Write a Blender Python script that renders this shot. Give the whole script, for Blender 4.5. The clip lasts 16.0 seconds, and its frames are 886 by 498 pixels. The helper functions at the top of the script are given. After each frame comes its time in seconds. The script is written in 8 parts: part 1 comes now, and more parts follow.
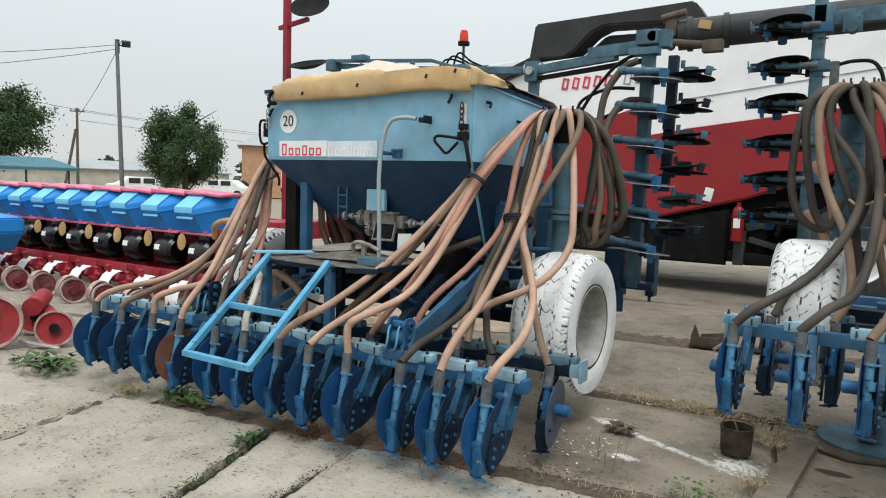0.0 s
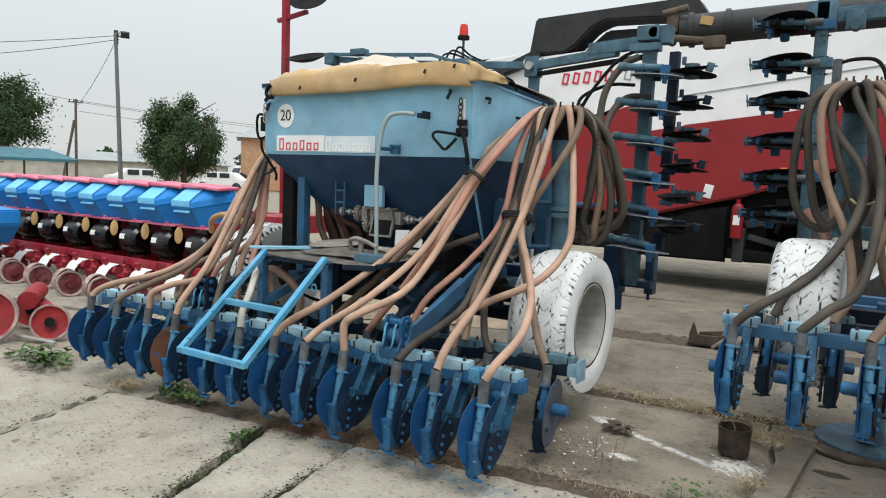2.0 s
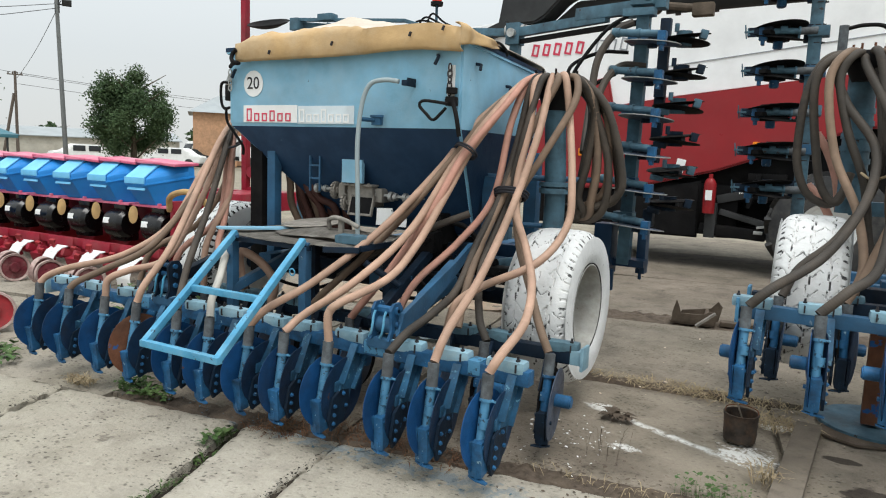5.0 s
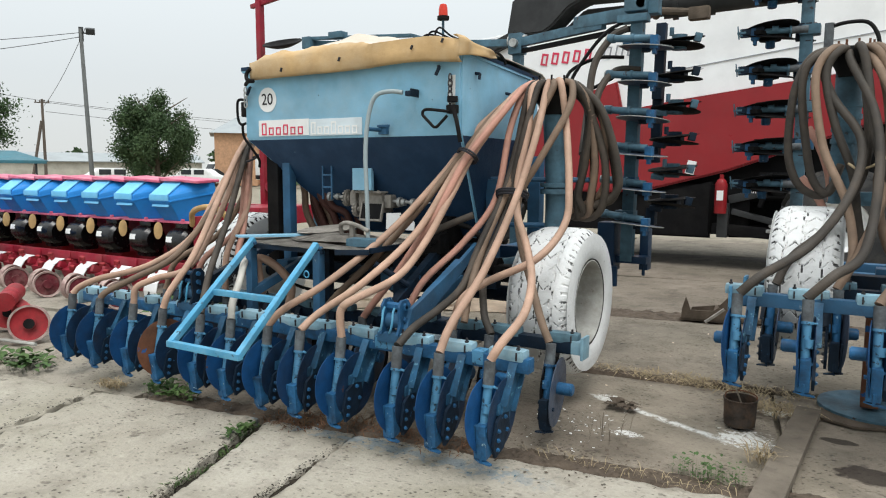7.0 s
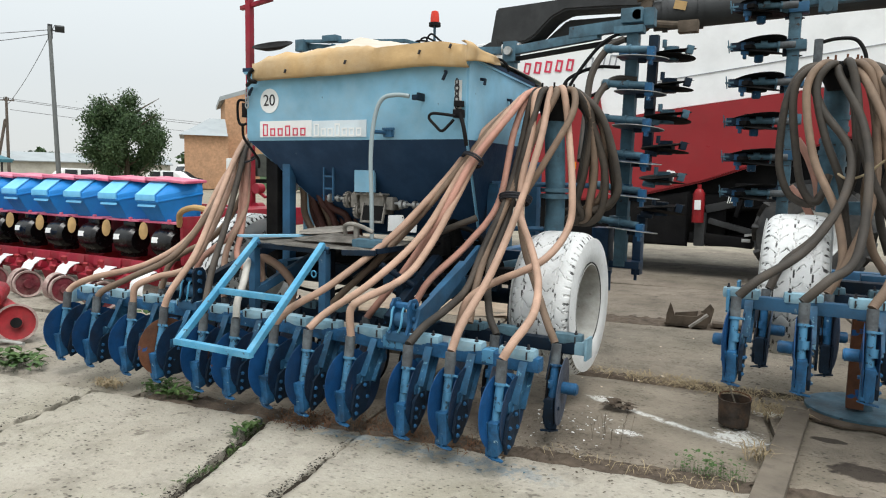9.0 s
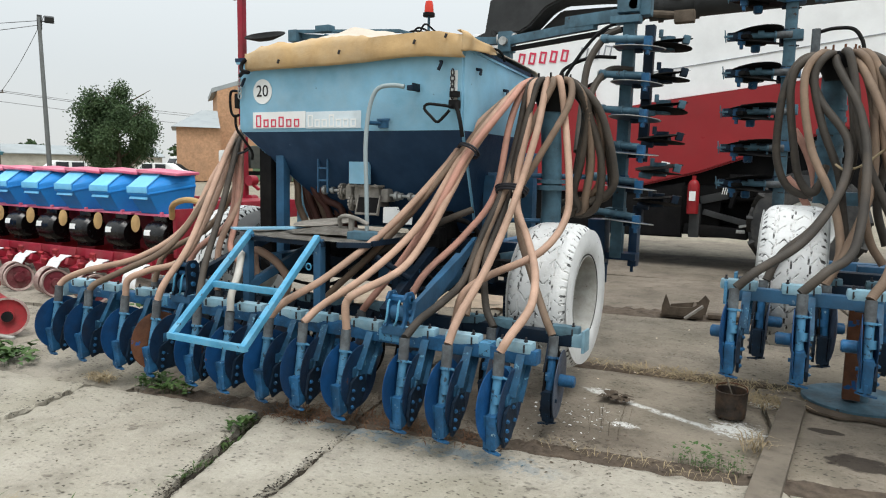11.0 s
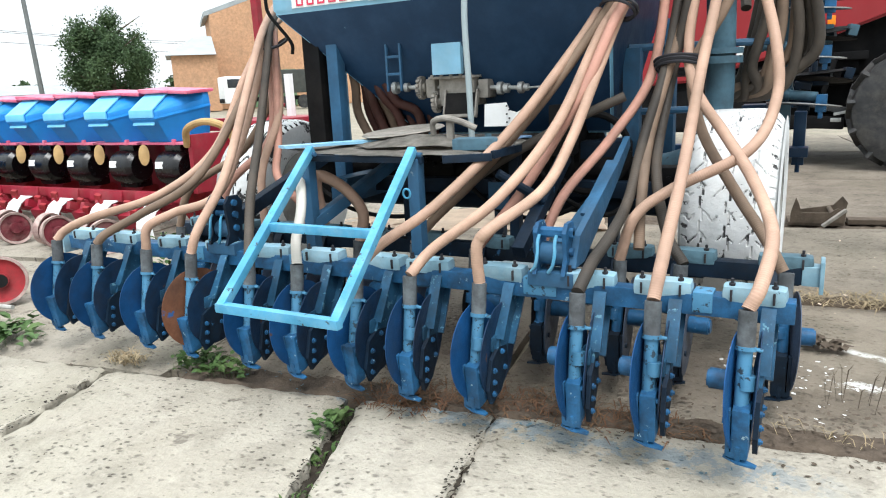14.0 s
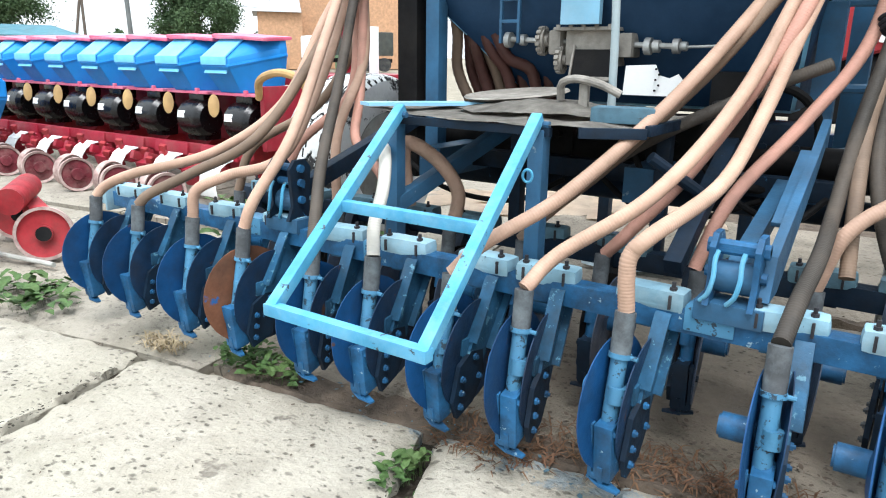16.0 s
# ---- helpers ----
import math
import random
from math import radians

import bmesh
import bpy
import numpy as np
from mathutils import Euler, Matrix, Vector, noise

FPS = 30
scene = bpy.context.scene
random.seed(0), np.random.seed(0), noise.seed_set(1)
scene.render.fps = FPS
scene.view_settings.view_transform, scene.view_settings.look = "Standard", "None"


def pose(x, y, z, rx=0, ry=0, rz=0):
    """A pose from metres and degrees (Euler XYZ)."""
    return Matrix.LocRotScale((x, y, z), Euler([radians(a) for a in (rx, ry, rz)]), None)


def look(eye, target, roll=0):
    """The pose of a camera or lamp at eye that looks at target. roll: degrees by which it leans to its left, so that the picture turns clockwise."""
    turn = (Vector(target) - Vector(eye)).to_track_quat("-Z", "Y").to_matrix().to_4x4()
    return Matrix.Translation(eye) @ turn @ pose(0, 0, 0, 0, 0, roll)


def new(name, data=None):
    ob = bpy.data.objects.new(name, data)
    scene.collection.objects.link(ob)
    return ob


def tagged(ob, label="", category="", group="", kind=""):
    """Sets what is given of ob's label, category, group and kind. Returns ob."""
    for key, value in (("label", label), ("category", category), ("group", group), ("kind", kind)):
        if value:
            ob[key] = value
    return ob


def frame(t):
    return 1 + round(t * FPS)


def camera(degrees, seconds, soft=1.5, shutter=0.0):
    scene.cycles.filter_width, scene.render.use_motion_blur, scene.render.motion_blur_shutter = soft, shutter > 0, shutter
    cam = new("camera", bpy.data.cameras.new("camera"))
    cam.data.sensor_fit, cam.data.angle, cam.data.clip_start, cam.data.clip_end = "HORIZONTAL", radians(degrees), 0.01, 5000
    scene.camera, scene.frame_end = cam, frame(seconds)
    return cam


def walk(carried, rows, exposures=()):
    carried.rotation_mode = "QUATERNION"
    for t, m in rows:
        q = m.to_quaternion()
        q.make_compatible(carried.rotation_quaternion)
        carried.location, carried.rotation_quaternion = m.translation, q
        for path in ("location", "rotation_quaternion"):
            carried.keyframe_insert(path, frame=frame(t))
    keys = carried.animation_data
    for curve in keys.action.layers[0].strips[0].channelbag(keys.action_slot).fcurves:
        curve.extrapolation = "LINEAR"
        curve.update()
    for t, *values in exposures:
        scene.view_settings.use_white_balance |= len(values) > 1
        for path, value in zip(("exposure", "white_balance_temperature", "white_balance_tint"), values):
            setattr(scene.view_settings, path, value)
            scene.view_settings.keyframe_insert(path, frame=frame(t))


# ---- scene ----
cam = camera(65.3, 16.0, soft=1.1)
PATH = [
    (0, (1.474, -2.608, 1.392), (0.396, -0.932, 1.215), 1.9),
    (0.5, (1.475, -2.584, 1.405), (0.408, -0.902, 1.219), 2.5),
    (1, (1.464, -2.573, 1.417), (0.371, -0.908, 1.236), 2.7),
    (1.5, (1.474, -2.573, 1.378), (0.39, -0.902, 1.198), 2.6),
    (2, (1.461, -2.576, 1.409), (0.388, -0.901, 1.214), 2.3),
    (2.5, (1.448, -2.585, 1.402), (0.369, -0.913, 1.203), 1.9),
    (3, (1.412, -2.566, 1.394), (0.326, -0.899, 1.185), 2.0),
    (3.5, (1.304, -2.515, 1.365), (0.314, -0.793, 1.139), 2.6),
    (3.7, (1.233, -2.537, 1.397), (0.277, -0.804, 1.11), 2.2),
    (5.8, (1.151, -2.343, 1.371), (0.173, -0.61, 1.162), 2.0),
    (6, (1.184, -2.4, 1.365), (0.214, -0.661, 1.173), 1.3),
    (6.5, (1.217, -2.479, 1.371), (0.285, -0.724, 1.149), 1.0),
    (7, (1.334, -2.538, 1.349), (0.314, -0.833, 1.125), 0.3),
    (7.5, (1.425, -2.583, 1.322), (0.388, -0.899, 1.026), 2.4),
    (8, (1.34, -2.622, 1.294), (0.31, -0.938, 0.974), 3.5),
    (8.5, (1.225, -2.678, 1.328), (0.243, -0.953, 1.077), 1.8),
    (8.7, (1.205, -2.691, 1.325), (0.253, -0.944, 1.122), 1.3),
    (11, (1.167, -2.668, 1.322), (0.24, -0.911, 1.096), 1.2),
    (11.5, (1.072, -2.604, 1.281), (0.158, -0.847, 0.999), 1.3),
    (12, (0.882, -2.399, 1.252), (-0.109, -0.691, 0.929), -1.2),
    (12.5, (0.668, -2.245, 1.241), (-0.197, -0.489, 0.835), 0.1),
    (13, (0.431, -2.196, 1.219), (-0.353, -0.391, 0.859), -0.5),
    (13.5, (0.274, -2.109, 1.207), (-0.542, -0.327, 0.811), -0.7),
    (14, (0.152, -1.923, 1.177), (-0.782, -0.216, 0.717), -2.7),
    (14.5, (0.032, -1.723, 1.119), (-0.904, -0.057, 0.526), -0.8),
    (15, (-0.144, -1.631, 1.124), (-1.058, 0.063, 0.581), 0.8),
    (15.5, (-0.286, -1.506, 1.111), (-1.255, 0.134, 0.502), 1.6),
    (16, (-0.302, -1.441, 1.104), (-1.387, 0.152, 0.57), 0.8),
]
walk(cam, [(t, look(eye, target, roll)) for t, eye, target, roll in PATH],
     [(0, -0.06, 6500, 10), (3.7, -0.05, 6500, 10), (5.8, 0.03, 6500, 10), (6.5, 0.03, 6500, 10), (8.7, 0.06, 6500, 10), (11, 0.0, 6500, 10), (11.5, 0.02, 6500, 10), (12.5, 0.38, 6450, 10),
      (13, 0.52, 6400, 10), (13.5, 0.60, 6350, 10), (14.5, 0.72, 6250, 10), (16, 0.90, 6150, 10)])


# ---- world and light ----
def overcast():
    w = bpy.data.worlds.new("overcast_sky")
    w.use_nodes = True
    nt = w.node_tree
    nt.nodes.clear()
    out = nt.nodes.new("ShaderNodeOutputWorld")
    bg = nt.nodes.new("ShaderNodeBackground")
    sky = nt.nodes.new("ShaderNodeTexSky")
    sky.sky_type, sky.sun_disc = "NISHITA", False
    sky.sun_elevation, sky.sun_rotation = radians(64), radians(141)
    sky.air_density, sky.dust_density, sky.ozone_density = 1.0, 4.0, 1.0
    co = nt.nodes.new("ShaderNodeTexCoord")
    sep = nt.nodes.new("ShaderNodeSeparateXYZ")
    ramp = nt.nodes.new("ShaderNodeValToRGB")
    cr = ramp.color_ramp
    cr.elements[0].position, cr.elements[0].color = 0.0, (0.74, 0.765, 0.75, 1)
    cr.elements[1].position, cr.elements[1].color = 1.0, (1.85, 1.95, 1.98, 1)
    e = cr.elements.new(0.12)
    e.color = (0.76, 0.81, 0.825, 1)
    e = cr.elements.new(0.35)
    e.color = (0.95, 1.03, 1.06, 1)
    mix = nt.nodes.new("ShaderNodeMixRGB")
    mix.inputs[0].default_value = 0.06
    nt.links.new(co.outputs["Generated"], sep.inputs[0])
    nt.links.new(sep.outputs["Z"], ramp.inputs[0])
    scale = nt.nodes.new("ShaderNodeMixRGB")
    scale.blend_type = "MULTIPLY"
    scale.inputs[0].default_value = 1
    scale.inputs[2].default_value = (0.12, 0.12, 0.12, 1)
    nt.links.new(sky.outputs[0], scale.inputs[1])
    nt.links.new(ramp.outputs[0], mix.inputs[1])
    nt.links.new(scale.outputs[0], mix.inputs[2])
    nt.links.new(mix.outputs[0], bg.inputs[0])
    bg.inputs[1].default_value = 1.0
    nt.links.new(bg.outputs[0], out.inputs[0])
    scene.world = w


overcast()
sun_data = bpy.data.lights.new("sun", "SUN")
sun_data.energy, sun_data.angle, sun_data.color = 1.75, radians(25), (1.0, 0.98, 0.95)
sun = new("sun", sun_data)
sun.matrix_world = look((0, 0, 30), (-9, 11, 0))


# ---- materials ----
def material(name, base, rough=0.5, metal=0.0, vary=0.25, scale=6.0, dirt=(0.12, 0.10, 0.08), dirt_amount=0.25,
             dirt_scale=2.5, chips=None, chip_amount=0.0, chip_scale=18.0, bump=0.15, bump_scale=60.0, rand=0.0, world=True, spec=0.2):
    """Painted or plain surface: base colour with two scales of variation, dirt in patches, chips of another colour and fine relief."""
    m = bpy.data.materials.new(name)
    m.use_nodes = True
    nt = m.node_tree
    N, K = nt.nodes.new, nt.links.new
    b = nt.nodes["Principled BSDF"]
    b.inputs["Metallic"].default_value = metal
    b.inputs["Specular IOR Level"].default_value = spec
    if world:
        vec = N("ShaderNodeNewGeometry").outputs["Position"]
    else:
        vec = N("ShaderNodeTexCoord").outputs["Object"]

    def noise_tex(s, detail=5, rough_=0.6):
        n = N("ShaderNodeTexNoise")
        n.inputs["Scale"].default_value, n.inputs["Detail"].default_value, n.inputs["Roughness"].default_value = s, detail, rough_
        K(vec, n.inputs["Vector"])
        return n.outputs["Fac"]

    def ramp(src, lo, hi):
        r = N("ShaderNodeMapRange")
        r.inputs["From Min"].default_value, r.inputs["From Max"].default_value = lo, hi
        K(src, r.inputs["Value"])
        return r.outputs[0]

    def mix(fac, a, c, kind="MIX"):
        x = N("ShaderNodeMixRGB")
        x.blend_type = kind
        for s, v in ((0, fac), (1, a), (2, c)):
            if hasattr(v, "is_linked"):
                K(v, x.inputs[s])
            elif isinstance(v, tuple):
                x.inputs[s].default_value = (*v, 1)
            else:
                x.inputs[s].default_value = v
        return x.outputs[0]

    lo, hi = tuple(c * (1 - vary) for c in base), tuple(min(1, c * (1 + vary)) for c in base)
    col = mix(ramp(noise_tex(scale), 0.3, 0.7), lo, hi)
    if rand:
        inf = N("ShaderNodeObjectInfo").outputs["Random"]
        col = mix(ramp(inf, -0.2, 1.2), mix(rand, col, (0, 0, 0)), col)
    dm = N("ShaderNodeMath")
    dm.operation = "MULTIPLY"
    K(ramp(noise_tex(dirt_scale, 8, 0.7), 0.45, 0.75), dm.inputs[0])
    dm.inputs[1].default_value = dirt_amount
    col = mix(dm.outputs[0], col, dirt)
    rsrc = ramp(noise_tex(scale * 3), 0.2, 0.8)
    rr = N("ShaderNodeMapRange")
    rr.inputs["To Min"].default_value, rr.inputs["To Max"].default_value = max(0.02, rough - 0.12), min(1, rough + 0.15)
    K(rsrc, rr.inputs["Value"])
    K(rr.outputs[0], b.inputs["Roughness"])
    if chips:
        cf = ramp(noise_tex(chip_scale, 6, 0.65), 0.72 - chip_amount, 0.75 - chip_amount)
        col = mix(cf, col, chips)
    K(col, b.inputs["Base Color"])
    bp = N("ShaderNodeBump")
    bp.inputs["Strength"].default_value, bp.inputs["Distance"].default_value = bump, 0.01
    K(noise_tex(bump_scale, 6), bp.inputs["Height"])
    K(bp.outputs[0], b.inputs["Normal"])
    return m


RUST = (0.11, 0.05, 0.03)
BLUE = material("hopper_paint", (0.235, 0.475, 0.640), 0.45, vary=0.17, scale=4, dirt=(0.38, 0.52, 0.60), dirt_amount=0.55, dirt_scale=3, chips=(0.05, 0.07, 0.09), chip_amount=0.02, chip_scale=14)
# Navy paint, its base also deepened for the shade under the hopper.
NAVY = material("shaded_navy_paint", (0.011, 0.033, 0.072), 0.4, vary=0.15, scale=3, dirt=(0.035, 0.075, 0.13), dirt_amount=0.4, dirt_scale=3, chips=(0.06, 0.11, 0.16), chip_amount=0.0, chip_scale=16)
TUBE = material("seed_tube_paint", (0.085, 0.26, 0.43), 0.4, vary=0.25, scale=12, dirt=(0.05, 0.10, 0.15), dirt_amount=0.6, dirt_scale=12, chips=(0.03, 0.05, 0.07), chip_amount=0.145, chip_scale=42, rand=0.4)
# Clamp blue taken down for the rear row's shade; also the paint flakes.
BACKCLAMP = material("dark_clamp_paint", (0.13, 0.24, 0.30), 0.5, vary=0.3, scale=9, dirt=(0.05, 0.05, 0.05), dirt_amount=0.7, dirt_scale=8, rand=0.4)
# Second disc behind the first: disc blue with its shade put in.
DARKDISC = material("shaded_disc_paint", (0.010, 0.032, 0.075), 0.45, vary=0.4, scale=9, dirt=(0.03, 0.025, 0.02), dirt_amount=0.6, dirt_scale=5, chips=RUST, chip_amount=0.07, chip_scale=9)
DISC = material("disc_paint", (0.011, 0.072, 0.205), 0.42, vary=0.3, scale=9, dirt=(0.02, 0.03, 0.05), dirt_amount=0.6, dirt_scale=5, chips=RUST, chip_amount=0.06, chip_scale=9, rand=0.55)
RUSTDISC = material("rusted_disc", (0.13, 0.055, 0.03), 0.8, vary=0.4, scale=12, chips=(0.02, 0.09, 0.25), chip_amount=0.10, chip_scale=7)
LEG = material("opener_paint", (0.026, 0.118, 0.255), 0.4, vary=0.4, scale=12, dirt=(0.02, 0.03, 0.045), dirt_amount=0.85, dirt_scale=13, chips=(0.25, 0.36, 0.42), chip_amount=0.07, chip_scale=30, rand=0.3)
# Dark blue for dark fittings, and shade under the machine put into colour.
DARKLEG = material("dark_and_shaded_paint", (0.006, 0.017, 0.034), 0.55, vary=0.4, scale=10, dirt=(0.014, 0.013, 0.012), dirt_amount=0.7, dirt_scale=8, chips=(0.04, 0.14, 0.28), chip_amount=0.06, chip_scale=14)
CYAN = material("ladder_paint", (0.075, 0.30, 0.48), 0.4, vary=0.2, scale=8, dirt=(0.25, 0.42, 0.5), dirt_amount=0.6, dirt_scale=7, chips=(0.05, 0.07, 0.08), chip_amount=0.085, chip_scale=22)
CLAMP = material("clamp_paint", (0.25, 0.43, 0.53), 0.45, vary=0.25, scale=9, dirt=(0.35, 0.40, 0.40), dirt_amount=0.6, dirt_scale=8, chips=(0.05, 0.07, 0.08), chip_amount=0.06, chip_scale=25, rand=0.35)
FRAME = material("frame_paint", (0.034, 0.105, 0.195), 0.45, vary=0.25, scale=6, dirt=(0.04, 0.05, 0.06), dirt_amount=0.6, dirt_scale=4, chips=(0.18, 0.25, 0.3), chip_amount=0.04, chip_scale=18)
TEAL = material("wing_paint", (0.075, 0.15, 0.20), 0.5, vary=0.3, scale=6, dirt=(0.03, 0.03, 0.03), dirt_amount=0.8, dirt_scale=5, chips=(0.05, 0.04, 0.035), chip_amount=0.07, chip_scale=14)
METERBLACK = material("glossy_black_plastic", (0.0035, 0.0035, 0.004), 0.22, vary=0.3, dirt_amount=0.03, spec=0.4)
BLACK = material("black_rubber_and_grease", (0.007, 0.007, 0.0075), 0.65, vary=0.4, scale=8, dirt=(0.030, 0.026, 0.022), dirt_amount=0.4, dirt_scale=5, spec=0.12)
WINGDISC = material("greasy_black_disc", (0.006, 0.006, 0.0065), 0.75, vary=0.5, scale=9, dirt=(0.035, 0.03, 0.025), dirt_amount=0.35, dirt_scale=9, spec=0.1)
CUFF = material("grey_rubber_cuff", (0.07, 0.075, 0.08), 0.6, vary=0.3, scale=20, dirt=(0.2, 0.24, 0.26), dirt_amount=0.6, dirt_scale=14)
STEEL = material("bare_steel", (0.42, 0.43, 0.42), 0.45, 0.5, vary=0.3, scale=20, dirt=(0.15, 0.12, 0.09), dirt_amount=0.6, dirt_scale=14)
GREYPIPE = material("weathered_grey_pipe", (0.33, 0.40, 0.42), 0.5, vary=0.2, scale=10, dirt=(0.16, 0.17, 0.16), dirt_amount=0.6, dirt_scale=10)
PLANK = material("weathered_platform", (0.28, 0.26, 0.23), 0.75, vary=0.35, scale=12, dirt=(0.10, 0.09, 0.08), dirt_amount=0.6, dirt_scale=9, bump=0.4)
TAN = material("tan_hose", (0.475, 0.310, 0.228), 0.5, vary=0.22, scale=4, dirt=(0.24, 0.165, 0.115), dirt_amount=0.75, dirt_scale=4.5, bump=0.1, rand=0.18)
PINK = material("pink_tan_hose", (0.52, 0.275, 0.21), 0.5, vary=0.2, scale=4, dirt=(0.26, 0.16, 0.12), dirt_amount=0.75, dirt_scale=4.5, bump=0.1, rand=0.2)
BROWN = material("brown_hose", (0.245, 0.170, 0.120), 0.6, vary=0.3, scale=4, dirt=(0.10, 0.08, 0.065), dirt_amount=0.7, dirt_scale=3, bump=0.1, rand=0.3)
REDHOSE = material("dark_red_brown_hose", (0.075, 0.032, 0.026), 0.6, vary=0.3, scale=6, dirt=(0.12, 0.08, 0.06), dirt_amount=0.5)
GREYHOSE = material("dark_grey_hose", (0.055, 0.048, 0.041), 0.6, vary=0.3, scale=4, dirt=(0.14, 0.11, 0.085), dirt_amount=0.6, dirt_scale=3, bump=0.1, rand=0.3)
PALEHOSE = material("pale_hose", (0.52, 0.50, 0.45), 0.6, vary=0.2, scale=5, dirt=(0.3, 0.27, 0.23), dirt_amount=0.5)
WHITE = material("white_paint", (0.78, 0.79, 0.78), 0.5, vary=0.06, scale=4, dirt=(0.45, 0.43, 0.40), dirt_amount=0.35)
GROOVE = material("flaked_tyre_groove", (0.11, 0.11, 0.11), 0.85, vary=0.4, scale=20, dirt=(0.45, 0.45, 0.44), dirt_amount=0.8, dirt_scale=16, chips=(0.72, 0.72, 0.71), chip_amount=0.245, chip_scale=16)
TYRE = material("whitewashed_tyre", (0.70, 0.71, 0.705), 0.85, vary=0.06, scale=9, dirt=(0.5, 0.5, 0.48), dirt_amount=0.4, dirt_scale=7, chips=(0.16, 0.16, 0.16), chip_amount=0.06, chip_scale=38, bump=0.6, bump_scale=26)
PEELED = material("half_painted_tyre", (0.74, 0.75, 0.74), 0.85, vary=0.08, scale=9, dirt=(0.4, 0.4, 0.38), dirt_amount=0.5, dirt_scale=7, chips=(0.035, 0.035, 0.036), chip_amount=0.20, chip_scale=4.5, bump=0.4, bump_scale=40)
RIM = material("dusty_rim", (0.36, 0.36, 0.335), 0.6, vary=0.2, scale=9, dirt=(0.18, 0.15, 0.12), dirt_amount=0.7, dirt_scale=8, chips=RUST, chip_amount=0.04, chip_scale=14)
RED = material("planter_red", (0.28, 0.018, 0.034), 0.4, vary=0.2, scale=6, dirt=(0.20, 0.08, 0.07), dirt_amount=0.6, dirt_scale=5)
PINKLID = material("red_box_lid", (0.62, 0.13, 0.22), 0.4, vary=0.15, scale=5, dirt=(0.62, 0.34, 0.38), dirt_amount=0.7)
BOXBLUE = material("seed_box_blue", (0.020, 0.215, 0.58), 0.35, vary=0.12, scale=4, dirt=(0.05, 0.2, 0.45), dirt_amount=0.4)
# Paler copy of the box blue: light on the sloping front put into colour.
BOXLIGHT = material("seed_box_lit_blue", (0.16, 0.52, 0.82), 0.35, vary=0.10, scale=5, dirt=(0.3, 0.5, 0.7), dirt_amount=0.3)
PALERIM = material("dusty_pale_rim", (0.40, 0.30, 0.27), 0.85, vary=0.35, scale=12, dirt=(0.14, 0.05, 0.05), dirt_amount=0.8, dirt_scale=9)
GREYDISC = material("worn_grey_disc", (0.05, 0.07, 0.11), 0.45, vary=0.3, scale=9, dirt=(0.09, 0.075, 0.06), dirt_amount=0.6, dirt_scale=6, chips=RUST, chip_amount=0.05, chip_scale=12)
DARKGROOVE = material("bare_tyre_groove", (0.03, 0.03, 0.03), 0.85, vary=0.3, scale=12)
DARKRED = material("dark_red_wheel", (0.30, 0.024, 0.030), 0.6, vary=0.3, scale=9, dirt=(0.12, 0.05, 0.045), dirt_amount=0.7, dirt_scale=6)
DUSTRED = material("dusty_press_wheel", (0.13, 0.022, 0.030), 0.8, vary=0.4, scale=9, dirt=(0.24, 0.16, 0.14), dirt_amount=0.7, dirt_scale=6)
YELLOW = material("yellow_disc", (0.46, 0.30, 0.13), 0.5, vary=0.2, scale=8)
CRED = material("combine_red", (0.27, 0.026, 0.030), 0.35, vary=0.10, scale=2, dirt=(0.20, 0.05, 0.05), dirt_amount=0.3, bump=0.03)
CWHITE = material("combine_white", (0.84, 0.85, 0.85), 0.35, vary=0.05, scale=2, dirt=(0.6, 0.6, 0.6), dirt_amount=0.3, bump=0.03)
CGREY = material("combine_dark_grey", (0.035, 0.037, 0.038), 0.5, vary=0.2, scale=3, dirt=(0.08, 0.08, 0.08), dirt_amount=0.4)
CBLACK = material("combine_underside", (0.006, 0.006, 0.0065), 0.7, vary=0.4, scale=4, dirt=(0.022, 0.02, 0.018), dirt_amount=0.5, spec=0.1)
AGRIP = material("tractor_tyre_rubber", (0.035, 0.036, 0.037), 0.75, vary=0.3, scale=7, dirt=(0.13, 0.12, 0.105), dirt_amount=0.6, dirt_scale=4)
AMBER = material("amber_lamp", (0.8, 0.25, 0.02), 0.25, vary=0.1)
SIGNRED = material("beacon_red", (0.65, 0.05, 0.03), 0.25, vary=0.15)
TARP = material("tan_tarpaulin", (0.50, 0.335, 0.165), 0.75, vary=0.22, scale=3, dirt=(0.60, 0.50, 0.36), dirt_amount=0.6, dirt_scale=2.6, bump=0.35, bump_scale=25)
TARPTOP = material("faded_tarpaulin", (0.58, 0.51, 0.43), 0.8, vary=0.15, scale=4, dirt=(0.42, 0.33, 0.22), dirt_amount=0.5, dirt_scale=3, bump=0.3, bump_scale=25)
TEXT = material("dark_lettering", (0.03, 0.03, 0.035), 0.5, vary=0.1)
TEXTRED = material("red_lettering", (0.60, 0.05, 0.10), 0.5, vary=0.1)
TEXTGREY = material("grey_lettering", (0.30, 0.32, 0.34), 0.5, vary=0.1)
STRIP = material("pale_sticker", (0.62, 0.70, 0.74), 0.4, vary=0.1, dirt_amount=0.3)
BRICK = material("orange_brick", (0.50, 0.29, 0.17), 0.85, vary=0.2, scale=5, dirt=(0.3, 0.2, 0.13), dirt_amount=0.5, dirt_scale=1)
ROOF = material("grey_sheet_roof", (0.33, 0.36, 0.37), 0.6, vary=0.15, scale=1, dirt_amount=0.3, dirt_scale=0.5)
SHED = material("pale_shed_wall", (0.45, 0.43, 0.37), 0.85, vary=0.15, scale=1, dirt_amount=0.4, dirt_scale=0.6)
